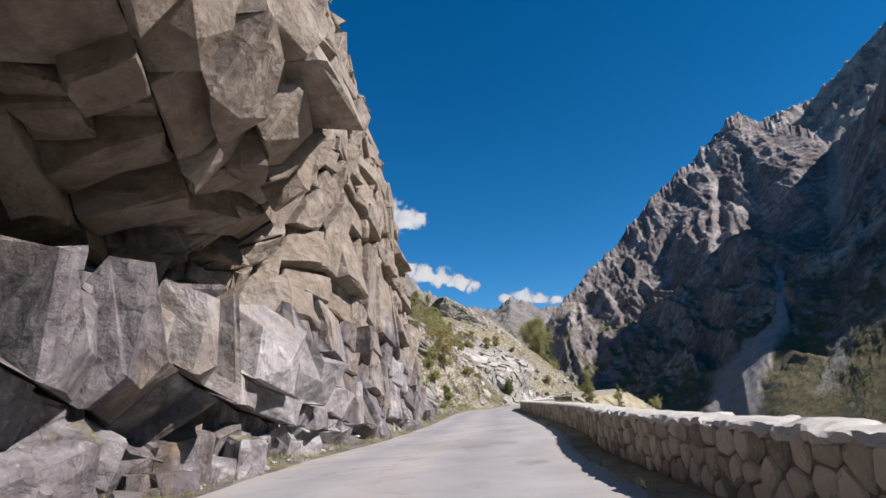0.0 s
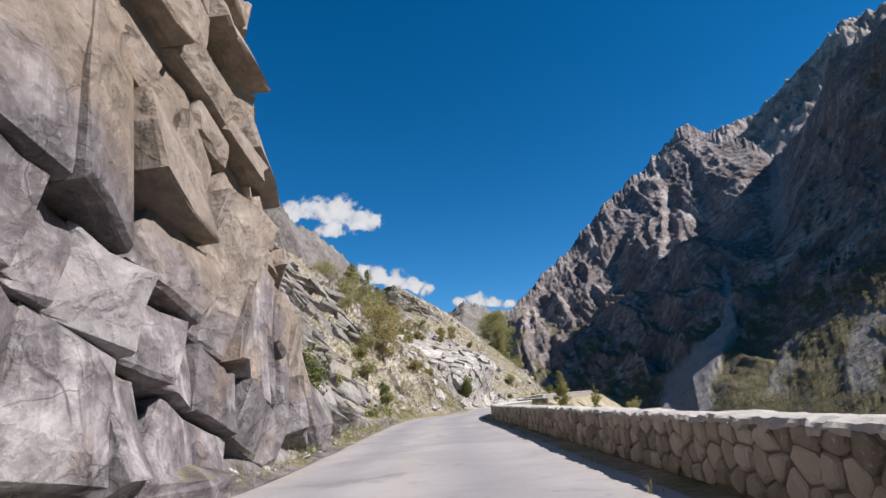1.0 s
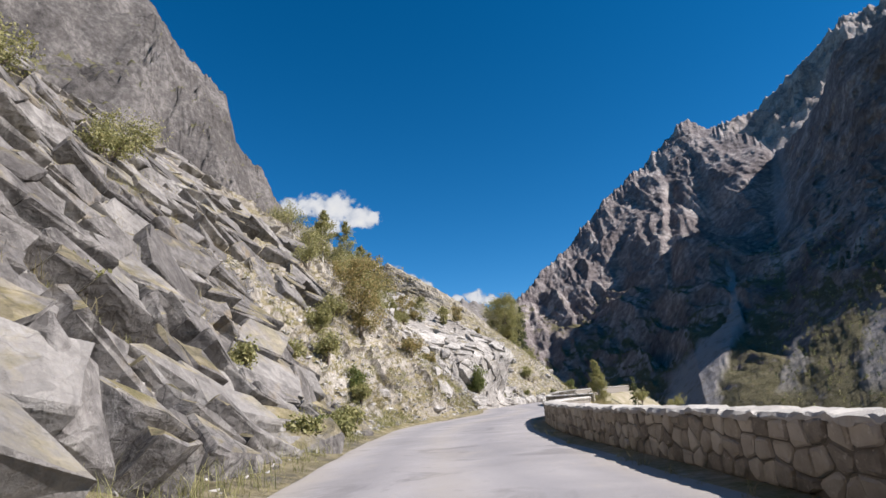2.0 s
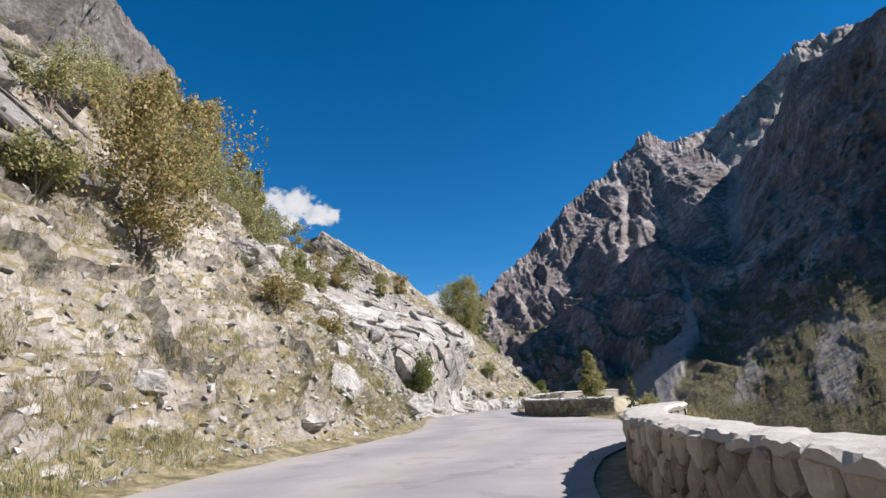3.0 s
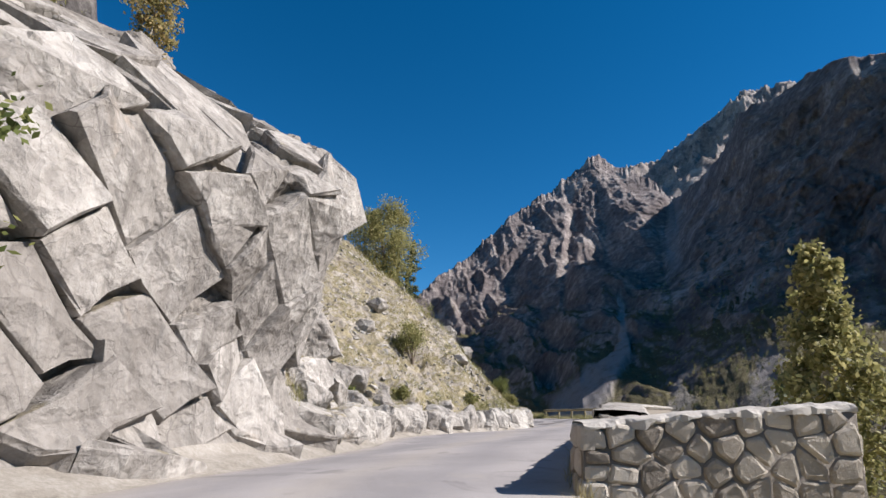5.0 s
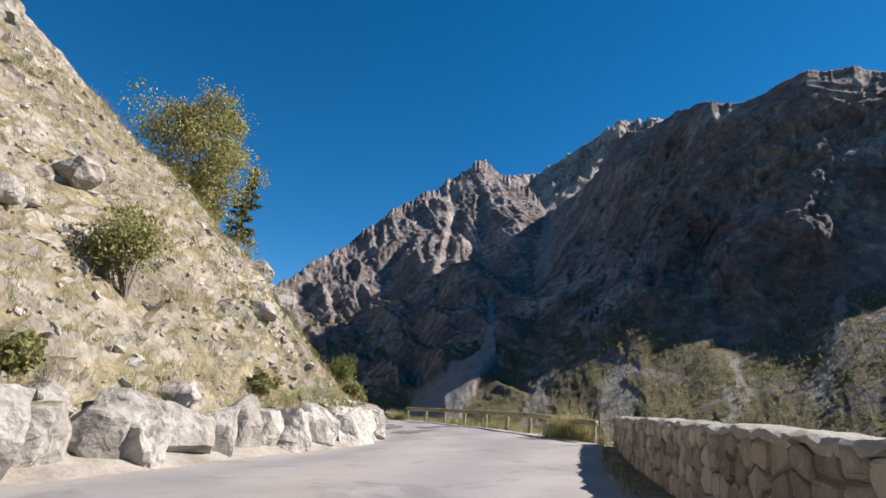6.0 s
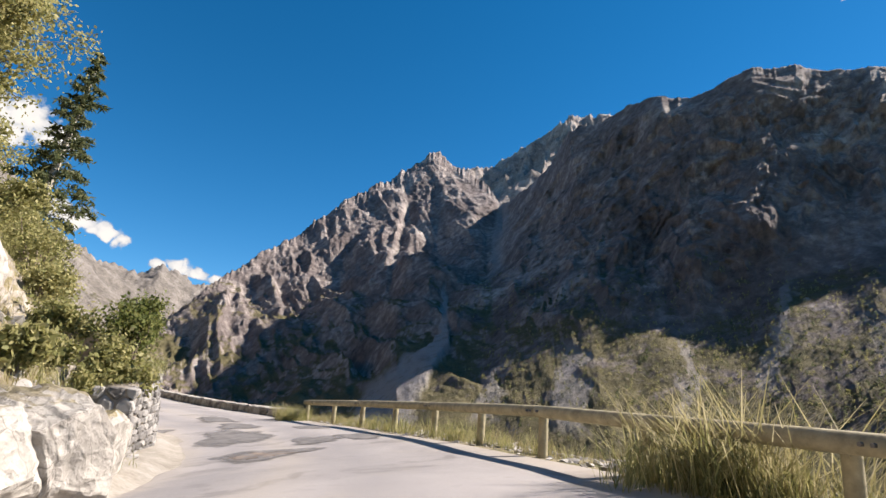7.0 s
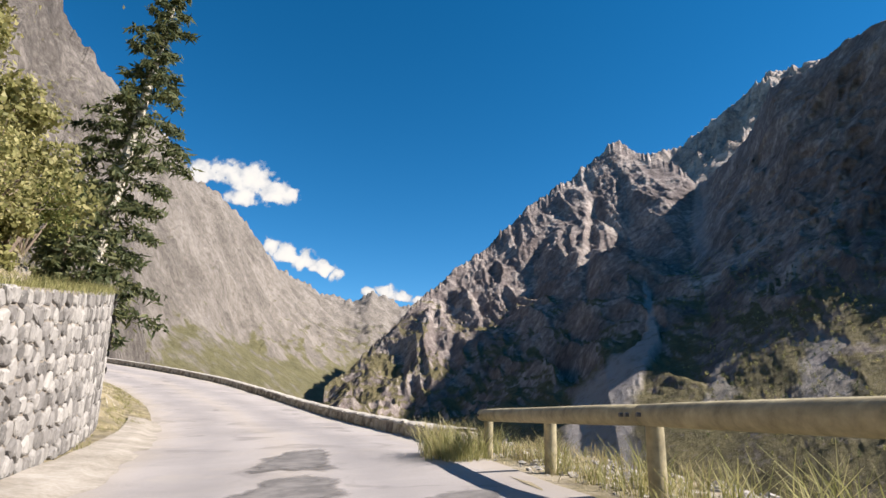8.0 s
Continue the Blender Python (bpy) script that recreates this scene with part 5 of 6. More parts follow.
def blocks(name, where, count, ylo, yhi, ulo, uhi, size, dip, seed, mat, label, sink=(0.25, 0.48), loose=1.0, long=1.0, single=False):
    """Angular blocks bedded in a rock face, leaning with its beds."""
    r = random.Random(seed)
    kinds = [block_mesh(r, 0.06 + 0.14 * loose, 2, single) for _ in range(24)]
    g, ys, us = SURFACE[where]
    items = []
    for _ in range(count):
        y, u = r.uniform(ylo, yhi), r.uniform(ulo, uhi)
        i, j = int(np.abs(ys - y).argmin()), int(np.abs(us - u).argmin())
        i0, i1, j0, j1 = max(0, i - 6), min(len(ys) - 1, i + 6), max(0, j - 6), min(len(us) - 1, j + 6)
        along_ = Vector(g[i1, j] - g[i0, j]).normalized()
        up = Vector(g[i, j1] - g[i, j0]).normalized()
        out = along_.cross(up).normalized() * -1
        if out.x < 0 and abs(out.x) > 0.2:
            out = -out
        k2 = size[0] * (size[1] / size[0]) ** (r.random() ** 1.8)
        d = dip + r.uniform(-0.25, 0.25)
        ax = (along_ * math.cos(d) - up * math.sin(d)).normalized()
        az_ = out.cross(ax).normalized()
        rot = Matrix((ax, out, az_)).transposed().to_4x4() @ Euler((r.uniform(-0.25, 0.25) * loose, r.uniform(-0.2, 0.2), r.uniform(-0.3, 0.3) * loose)).to_matrix().to_4x4()
        sc = Vector((k2 * r.uniform(1.0, 1.9) * long, k2 * r.uniform(0.6, 1.0), k2 * r.uniform(0.5, 1.0)))
        pos = Vector(g[i, j]) - out * sc.y * r.uniform(*sink)
        items.append((r.choice(kinds), Matrix.Translation(pos) @ rot @ Matrix.Diagonal((*sc, 1))))
    if single:                                                        # the large ones are pieces of their own
        for me in kinds:
            me.materials.append(mat)
        for me, m in items:
            PIECES.append((me, m, FACE[where], "rock_block"))
        return None
    ob = joined(name, items, mat)
    for me in kinds:
        bpy.data.meshes.remove(me)
    return tagged(ob, label, "rock", kind="stuff")


def jointed(name, where, ylo, yhi, ulo, uhi, dip, bed, length, stand, seed, mat, label, near, skip=0.0, lean=0.16, skew=0.25):
    """A rock face split by beds and joints: each piece is a flat-faced block with chipped edges. dip: the beds' fall along the road; bed, length: (least, most) thickness and length of the pieces; stand: how far pieces stand out."""
    r = random.Random(seed)
    g, out, s, ys, us = SMOOTH[where]
    s0, s1 = float(np.interp(ylo, ys, s)), float(np.interp(yhi, ys, s))
    cd, sd = math.cos(dip), math.sin(dip)

    def at(a, b):
        ps, pu = a * cd + b * sd, -a * sd + b * cd
        i, j = float(np.interp(ps, s, np.arange(len(s)))), float(np.interp(pu, us, np.arange(len(us))))
        i0, j0 = min(int(i), len(s) - 2), min(int(j), len(us) - 2)
        fi, fj = i - i0, j - j0
        w = [((1 - fi) * (1 - fj), i0, j0), (fi * (1 - fj), i0 + 1, j0), ((1 - fi) * fj, i0, j0 + 1), (fi * fj, i0 + 1, j0 + 1)]
        return sum(k * g[m, n] for k, m, n in w), sum(k * out[m, n] for k, m, n in w), ps, pu

    far, b = [], s0 * sd + ulo * cd - 4.0
    b_end = s1 * sd + uhi * cd + 2.0
    while b < b_end:
        thick = r.uniform(*bed) * (1.5 if r.random() < 0.2 else 1.0)
        ledge = r.uniform(0, stand * 0.55)
        a, a_end = s0 * cd - uhi * sd - 4.0, s1 * cd - ulo * sd + 2.0
        while a < a_end:
            span = length[0] * (length[1] / length[0]) ** r.random()
            ca, cb = a + span / 2, b + thick / 2
            mid, _, ps, pu = at(ca, cb)
            if s0 <= ps <= s1 and ulo <= pu <= uhi and r.random() >= skip:
                splits = [(0.0, 1.0)] if thick < bed[1] * 0.8 or r.random() < 0.6 else [(0.0, 0.5), (0.5, 1.0)]
                for v0, v1 in splits:
                    slant = r.uniform(-skew, skew) * thick
                    low, high = b + thick * v0, b + thick * v1
                    ring = [(a, low), (a + span * r.uniform(0.3, 0.7), low + thick * r.uniform(-0.07, 0.07)), (a + span, low), (a + span + slant * 0.5 + r.uniform(-0.06, 0.06) * span, (low + high) / 2),
                            (a + span + slant, high), (a + span * r.uniform(0.3, 0.7) + slant, high + thick * r.uniform(-0.08, 0.05)), (a + slant, high), (a + slant * 0.5 + r.uniform(-0.06, 0.06) * span, (low + high) / 2)]
                    h = ledge + r.uniform(0, stand * 0.6) * (1.6 if r.random() < 0.12 else 1.0)
                    ta, tb = r.gauss(0, lean), r.gauss(0, lean)
                    foot = mid + 0
                    v, f = [], []
                    cut = r.uniform(0.04, 0.1)
                    ma, mb = sum(q[0] for q in ring) / 8, sum(q[1] for q in ring) / 8
                    for depth, shrink in ((-0.5, 0.0), (h - cut, 0.0), (h, 1.0)):
                        for qa, qb in ring:
                            da, db = qa - ma, qb - mb
                            k = 1 - shrink * min(0.3, cut * r.uniform(0.5, 1.6) / max(0.2, math.hypot(da, db))) if shrink else 0.985
                            p, o, _, _ = at(ma + da * k, mb + db * k)
                            lift = depth + (ta * da + tb * db if depth > 0 else 0) + (r.uniform(-0.04, 0.04) if depth > 0 else 0)
                            v.append(tuple(p + o * lift - foot))
                    p, o, _, _ = at(ma, mb)
                    v.append(tuple(p + o * (h + r.uniform(-0.03, 0.1)) - foot))
                    for q in range(8):
                        e = (q + 1) % 8
                        f += [(q, e, 8 + e, 8 + q), (8 + q, 8 + e, 16 + e, 16 + q), (16 + q, 16 + e, 24)]
                    me = bpy.data.meshes.new("block")
                    me.from_pydata(v, [], f)
                    m = Matrix.Translation(Vector(foot))
                    if near[0] <= mid[1] <= near[1] and near[2] <= pu <= near[3]:
                        me.materials.append(mat)
                        PIECES.append((me, m, FACE[where], "rock_block"))
                    else:
                        far.append((me, m))
            a += span
        b += thick
    if far:
        ob = joined(name, far, mat)
        for me, _ in far:
            bpy.data.meshes.remove(me)
        ob.parent = FACE[where]
        ob["kind"] = "stuff"
        ob["label"] = label


jointed("rock_blocks", "cliff", -7, 16, 0.75, 24, 0.32, (0.5, 1.6), (0.5, 2.0), 0.9, 208, CLIFF, "large jointed blocks of the overhanging grey-brown cliff", (9, 16, 0, 9), 0.0, 0.24)
jointed("rock_blocks", "cliff", 16, 35.2, 0.75, 27, 0.32, (0.6, 1.9), (0.55, 2.2), 0.6, 201, CLIFF, "large jointed blocks of the grey-brown cliff", (16, 33, 0, 8.5))
blocks("cliff_blocks", "cliff", 700, -3, 35.5, 0.5, 16, (0.16, 0.6), 0.5, 205, CLIFF, "small broken blocks low on the cliff", (0.2, 0.45), 0.7)
jointed("rock_blocks", "rock_slabs", 38.2, 59, 1.2, 48, 0.62, (0.45, 1.5), (0.8, 2.9), 0.55, 203, SLAB, "dipping slabs of grey rock", (44, 62, 0, 10), 0.16, 0.17, 0.6)
blocks("slab_blocks", "rock_slabs", 330, 38.6, 59.5, 0.8, 26, (0.25, 0.9), 0.62, 206, SLAB, "broken edges of the dipping grey slabs", (0.3, 0.5), 0.8, 1.6)
jointed("rock_blocks", "hillside", 60.2, 71, 9, 48, 0.62, (0.5, 1.6), (0.9, 3.2), 0.62, 207, SLAB, "grey rock slabs high on the slope", (0, 1, 0, 1), 0.14, 0.2, 0.6)
jointed("rock_blocks", "rock_outcrop", 97.4, 107.0, 0.7, 15, 0.75, (0.8, 2.2), (0.8, 2.8), 0.45, 204, PALE, "pale blocks of the roadside outcrop", (97, 108, 0, 15), 0.0, 0.13, 0.5)

# ---- plants ----


def leaf_material(name, a, b_, c):
    m, n, l, b = material(name, 0.6)
    g = n.new("ShaderNodeNewGeometry")
    col = ramp(n, l, g.outputs["Random Per Island"], [(0.0, a), (0.5, b_), (1.0, c)])
    l.new(col, b.inputs["Base Color"])
    tr = n.new("ShaderNodeBsdfTranslucent")
    l.new(col, tr.inputs["Color"])
    mix = n.new("ShaderNodeMixShader")
    mix.inputs["Fac"].default_value = 0.45
    l.new(b.outputs["BSDF"], mix.inputs[1])
    l.new(tr.outputs["BSDF"], mix.inputs[2])
    l.new(mix.outputs["Shader"], n["Material Output"].inputs["Surface"])
    return m


GREEN = leaf_material("green_leaves", (0.07, 0.092, 0.028), (0.14, 0.165, 0.05), (0.24, 0.24, 0.085))
OLIVE = leaf_material("olive_leaves", (0.17, 0.175, 0.065), (0.3, 0.285, 0.12), (0.43, 0.39, 0.19))
GOLD = leaf_material("autumn_leaves", (0.18, 0.168, 0.062), (0.32, 0.275, 0.115), (0.44, 0.32, 0.15))
NEEDLE = leaf_material("conifer_needles", (0.045, 0.06, 0.03), (0.09, 0.11, 0.05), (0.17, 0.175, 0.08))
DRY = leaf_material("dry_grass", (0.17, 0.146, 0.062), (0.3, 0.252, 0.125), (0.43, 0.368, 0.215))
STRAW = leaf_material("straw_grass", (0.2, 0.18, 0.075), (0.34, 0.3, 0.15), (0.5, 0.44, 0.28))
LUSH = leaf_material("green_grass", (0.15, 0.158, 0.055), (0.27, 0.262, 0.105), (0.4, 0.365, 0.18))
BARK = plain("bark", (0.16, 0.13, 0.1), 0.9, 0.4, 14)
BIRCH = plain("pale_bark", (0.42, 0.39, 0.34), 0.85, 0.35, 10)
TWIG = plain("twigs", (0.2, 0.16, 0.13), 0.9, 0.3, 20)


def quads_mesh(name, corners, mat, parent=None, label=""):
    """Loose quads from an array (n, 4, 3)."""
    n = len(corners)
    me = bpy.data.meshes.new(name)
    me.from_pydata(corners.reshape(-1, 3).tolist(), [], np.arange(n * 4).reshape(n, 4).tolist())
    me.materials.append(mat)
    me.update()
    ob = new(name, me)
    ob.parent = parent
    if label:
        ob["label"] = label
    return ob


def leaves(centres, size, rng, flat=0.6):
    """Small folded leaf shapes at the given places."""
    n = len(centres)
    a = rng.normal(size=(n, 3))
    a /= np.linalg.norm(a, axis=1, keepdims=True)
    b = rng.normal(size=(n, 3))
    b -= (a * b).sum(1, keepdims=True) * a
    b /= np.linalg.norm(b, axis=1, keepdims=True)
    k2 = (size * rng.uniform(0.6, 1.4, n))[:, None]
    return np.stack([centres - a * k2, centres + b * k2 * flat, centres + a * k2, centres - b * k2 * flat], 1)


def tube(bm, pts, radii, seg=6):
    rings = []
    for i, (p, q) in enumerate(zip(pts, radii)):
        d = (Vector(pts[min(i + 1, len(pts) - 1)]) - Vector(pts[max(i - 1, 0)])).normalized()
        x = d.orthogonal().normalized()
        y = d.cross(x)
        rings.append([bm.verts.new(Vector(p) + (x * math.cos(t) + y * math.sin(t)) * q) for t in [2 * math.pi * j / seg for j in range(seg)]])
    for a, b in zip(rings, rings[1:]):
        for j in range(seg):
            bm.faces.new((a[j], a[(j + 1) % seg], b[(j + 1) % seg], b[j]))
    bm.faces.new(rings[-1])


def shrub(name, base, height, width, seed, mat, label, category="bush", dens=1.0, leaf=0.05, stems=9, bark=None, group="bushes on the slope"):
    """Many thin stems from one foot, with leaves clustered along their outer half."""
    r, rng = random.Random(seed), np.random.default_rng(seed)
    root = tagged(new(name), label, category, group)
    root.location = base
    bm = bmesh.new()
    spots = []
    for i in range(stems):
        a, lean = r.uniform(0, 6.28), r.uniform(0.1, 1.0)
        tip = Vector((math.cos(a) * lean * width / 2, math.sin(a) * lean * width / 2, height * r.uniform(0.6, 1.0) * (1 - 0.35 * lean * lean)))
        pts = [Vector((0, 0, -0.1)), tip * 0.35 + Vector((r.uniform(-0.1, 0.1), r.uniform(-0.1, 0.1), height * 0.1)), tip * 0.7 + Vector((r.uniform(-0.1, 0.1), r.uniform(-0.1, 0.1), height * 0.05)), tip]
        w = 0.012 * height + 0.008
        tube(bm, pts, [w, w * 0.7, w * 0.4, w * 0.1], 5)
        for k2 in range(7):
            f = r.uniform(0.3, 1.0)
            q = pts[1].lerp(pts[3], f)
            spots.append((q + Vector((r.gauss(0, 1), r.gauss(0, 1), r.gauss(0, 0.8))) * width * 0.09, width * r.uniform(0.07, 0.15)))
    part("branchwork", bm, bark or TWIG, root)["kind"] = "stuff"
    n = int(150 * dens)
    pts = np.concatenate([np.array(c) + rng.normal(size=(n // 4 + 4, 3)) * s2 * 0.62 for c, s2 in spots])
    pts[:, 2] = np.maximum(pts[:, 2], 0.02)
    quads_mesh("foliage", leaves(pts, leaf, rng), mat, root)
    return root


def tree(name, base, height, width, seed, mat, label, low=0.25, lean=(0, 0), bark=None, dens=1.0, leaf=0.07, limbs=16, pointed=False):
    """Trunk, limbs that fork, and leaf clusters with gaps between them."""
    r, rng = random.Random(seed), np.random.default_rng(seed)
    root = tagged(new(name), label, "tree", "trees by the road")
    root.location = base
    bm = bmesh.new()
    top = Vector((lean[0] * height, lean[1] * height, height))
    trunk = [Vector((0, 0, -0.3))] + [top * (i / 7) + Vector((r.uniform(-1, 1), r.uniform(-1, 1), 0)) * 0.02 * height for i in range(1, 7)] + [top]
    tube(bm, trunk, [0.022 * height * (1 - 0.93 * i / 7) + 0.006 for i in range(8)], 8)
    part("trunk", bm, bark or BARK, root)
    bm = bmesh.new()
    spots = []
    for i in range(limbs):
        f = low + (0.97 - low) * (i + r.random()) / limbs
        k2 = min(6, int(f * 7))
        start = trunk[k2].lerp(trunk[k2 + 1], f * 7 - k2)
        a = i * 2.4 + r.uniform(-0.4, 0.4)
        up = (f - low) / (1 - low)
        reach = width / 2 * ((1.05 - up) ** 0.8 if pointed else math.sin(math.pi * (0.14 + 0.74 * (1 - up)))) * r.uniform(0.45, 1.2)
        end = start + Vector((math.cos(a) * reach, math.sin(a) * reach, reach * r.uniform(0.1, 0.75)))
        mid = start.lerp(end, 0.5) + Vector((0, 0, -0.06 * reach))
        w = 0.006 * height * (1.1 - f) + 0.006
        tube(bm, [start, mid, end], [w, w * 0.6, w * 0.15], 5)
        for _ in range(4):
            q = start.lerp(end, r.uniform(0.35, 1.0))
            e = q + Vector((r.uniform(-1, 1), r.uniform(-1, 1), r.uniform(-0.2, 0.9))) * reach * 0.35
            tube(bm, [q, e], [w * 0.4, w * 0.1], 4)
            spots.append((e, reach * r.uniform(0.14, 0.26) + 0.12))
        spots.append((end, reach * 0.2 + 0.15))
    part("branchwork", bm, bark or BARK, root)["kind"] = "stuff"
    pts = np.concatenate([np.array(c) + np.clip(rng.normal(size=(int(62 * dens * r.uniform(0.3, 1.4)) + 4, 3)), -1.7, 1.7) * s2 * r.uniform(0.4, 0.8) for c, s2 in spots])
    quads_mesh("crown", leaves(pts, leaf, rng), mat, root)
    return root


def conifer(name, base, height, width, seed, label, lean=(0, 0), dens=1.0, bark=None):
    """A spruce or larch: straight trunk, whorls of drooping branches hung with needle sprays, thinning to the tip."""
    r, rng = random.Random(seed), np.random.default_rng(seed)
    root = tagged(new(name), label, "tree", "trees by the road")
    root.location = base
    top = Vector((lean[0] * height, lean[1] * height, height))
    bm = bmesh.new()
    tube(bm, [Vector((0, 0, -0.4)), top * 0.3, top * 0.6, top * 0.85, top], [0.02 * height, 0.015 * height, 0.01 * height, 0.005 * height, 0.002 * height], 8)
    part("trunk", bm, bark or BARK, root)
    bm = bmesh.new()
    sprays = []
    n = int(height * 6)
    for i in range(n):
        f = 0.12 + 0.87 * (i + r.random()) / n
        reach = width / 2 * (1.04 - f) ** 0.75 * r.uniform(0.55, 1.15)
        a = i * 2.4 + r.uniform(-0.5, 0.5)
        s0 = top * f
        d = Vector((math.cos(a), math.sin(a), 0))
        mid = s0 + d * reach * 0.55 + Vector((0, 0, -0.05 * reach))
        end = s0 + d * reach + Vector((0, 0, -0.22 * reach + 0.12 * reach * f))
        tube(bm, [s0, mid, end], [0.012 + 0.003 * reach, 0.008, 0.003], 4)
        for k2 in range(int((10 + 16 * reach) * dens)):
            q = (s0.lerp(mid, k2 % 10 / 10) if r.random() < 0.35 else mid.lerp(end, r.random()))
            sprays.append(q + Vector((r.gauss(0, 0.07), r.gauss(0, 0.07), r.gauss(-0.06, 0.07))) * (0.6 + 0.5 * reach))
    part("branchwork", bm, BARK, root)["kind"] = "stuff"
    c = np.array([q[:] for q in sprays])
    n = len(c)
    d = rng.normal(size=(n, 3)) * (0.6, 0.6, 0.35)
    d[:, 2] -= 0.45
    d /= np.linalg.norm(d, axis=1, keepdims=True)
    w = rng.normal(size=(n, 3))
    w -= (w * d).sum(1, keepdims=True) * d
    w /= np.linalg.norm(w, axis=1, keepdims=True)
    ln = rng.uniform(0.16, 0.42, (n, 1))
    quads_mesh("foliage", np.stack([c - d * ln * 0.3, c + w * 0.055 + d * ln * 0.3, c + d * ln, c - w * 0.055 + d * ln * 0.3], 1), NEEDLE, root)
    return root


def grass(name, spots, seed, mat, label, blades=20, spread=0.16):
    """Tufts of bent blades. spots: (x, y, z, height)."""
    rng = np.random.default_rng(seed)
    sp = np.repeat(np.array(spots, float), blades, axis=0)
    n = len(sp)
    h = sp[:, 3] * rng.uniform(0.3, 1.1, n)
    foot = sp[:, :3] + np.stack([rng.normal(size=n) * spread * (0.4 + sp[:, 3]), rng.normal(size=n) * spread * (0.4 + sp[:, 3]), np.full(n, -0.03)], 1)
    a = rng.uniform(0, 6.283, n)
    bend = rng.uniform(0.2, 1.25, n) * h
    tip = foot + np.stack([np.cos(a) * bend, np.sin(a) * bend, h], 1)
    mid = foot + np.stack([np.cos(a) * bend * 0.35, np.sin(a) * bend * 0.35, h * 0.6], 1)
    w = np.stack([-np.sin(a), np.cos(a), 0 * a], 1) * (0.003 + 0.0045 * h)[:, None]
    c = np.stack([foot - w, foot + w, mid + w * 0.9, mid - w * 0.9], 1)
    c2 = np.stack([mid - w * 0.9, mid + w * 0.9, tip + w * 0.15, tip - w * 0.15], 1)
    return tagged(quads_mesh(name, np.concatenate([c, c2]), mat), label, "grass", kind="stuff")


rv = random.Random(5)


def strewn(count, ylo, yhi, ulo, uhi, hlo, hhi):
    out = []
    for _ in range(count):
        p = on_slope(rv.uniform(ylo, yhi), rv.uniform(ulo, uhi))
        out.append((*p, rv.uniform(hlo, hhi)))
    return out


grass("grass", strewn(420, -6, 38, 0.15, 1.1, 0.12, 0.32) + strewn(200, 38, 66, 0.2, 2.0, 0.2, 0.5), 1, LUSH, "green verge grass and weeds at the foot of the cliff")
grass("grass", strewn(700, 38, 66, 2, 24, 0.2, 0.5), 2, DRY, "dry grass on the rock ledges")
grass("grass", strewn(300, 66, 97, 0.7, 3.0, 0.14, 0.38), 3, DRY, "dry grass at the foot of the stony slope")
grass("grass", strewn(700, 66, 97, 3, 26, 0.15, 0.45), 4, DRY, "dry grass among the rubble")
grass("grass", strewn(500, 108, 134, 0.5, 16, 0.12, 0.32), 5, LUSH, "greenish grass on the slope between stones")
grass("grass", strewn(700, 108, 134, 0.8, 24, 0.12, 0.3), 6, DRY, "dry grass on the slope between stones")
grass("grass", strewn(60, 130, 152, 0.9, 1.7, 0.08, 0.25) + strewn(120, 152, 175, 0.3, 1.6, 0.1, 0.3) + strewn(700, 134, 175, 4.5, 20, 0.2, 0.5), 7, LUSH, "grass at the foot and top of the retaining wall")


def tussocks(count, ylo, yhi, ulo, uhi, hlo, hhi, each=12, wide=0.55):
    """Patches of grass: tufts crowded round scattered middles."""
    out = []
    for _ in range(count):
        y, u = rv.uniform(ylo, yhi), rv.uniform(ulo, uhi)
        for _ in range(each):
            p = on_slope(y + rv.gauss(0, wide), max(0.5, u + rv.gauss(0, wide * 0.8)))
            out.append((*p, rv.uniform(hlo, hhi)))
    return out


grass("grass", tussocks(170, 108, 132, 1.2, 16, 0.12, 0.36) + tussocks(40, 107.5, 129, 0.9, 2.4, 0.15, 0.45, 14, 0.3), 8, LUSH, "patches of olive-green grass between the stones", 16)
grass("grass", tussocks(130, 109, 132, 1.4, 18, 0.12, 0.34), 28, DRY, "patches of straw-coloured grass between the stones", 16)
grass("grass", tussocks(60, 61, 96, 1.0, 16, 0.12, 0.35) + tussocks(50, 64, 86, 0.9, 6, 0.14, 0.34, 14, 0.4), 9, LUSH, "patches of olive-green grass on the rubble slope", 26)
grass("grass", tussocks(45, 64, 87, 0.8, 8, 0.14, 0.34, 14, 0.4), 29, DRY, "clumps of straw-coloured grass on the rubble slope", 26)
grass("grass", tussocks(50, 39, 66, 1.5, 22, 0.12, 0.35), 10, LUSH, "patches of olive-green grass on the rock ledges", 16)


def beside(count, ylo, yhi, dlo, dhi, hlo, hhi):
    """Along the right edge, d metres out from it."""
    out = []
    for _ in range(count):
        y, d = rv.uniform(ylo, yhi), rv.uniform(dlo, dhi)
        i = int(np.abs(right_run[:, 1] - y).argmin())
        j = int(np.abs(bank_d - d).argmin())
        out.append((*bank[i, j], rv.uniform(hlo, hhi)))
    return out


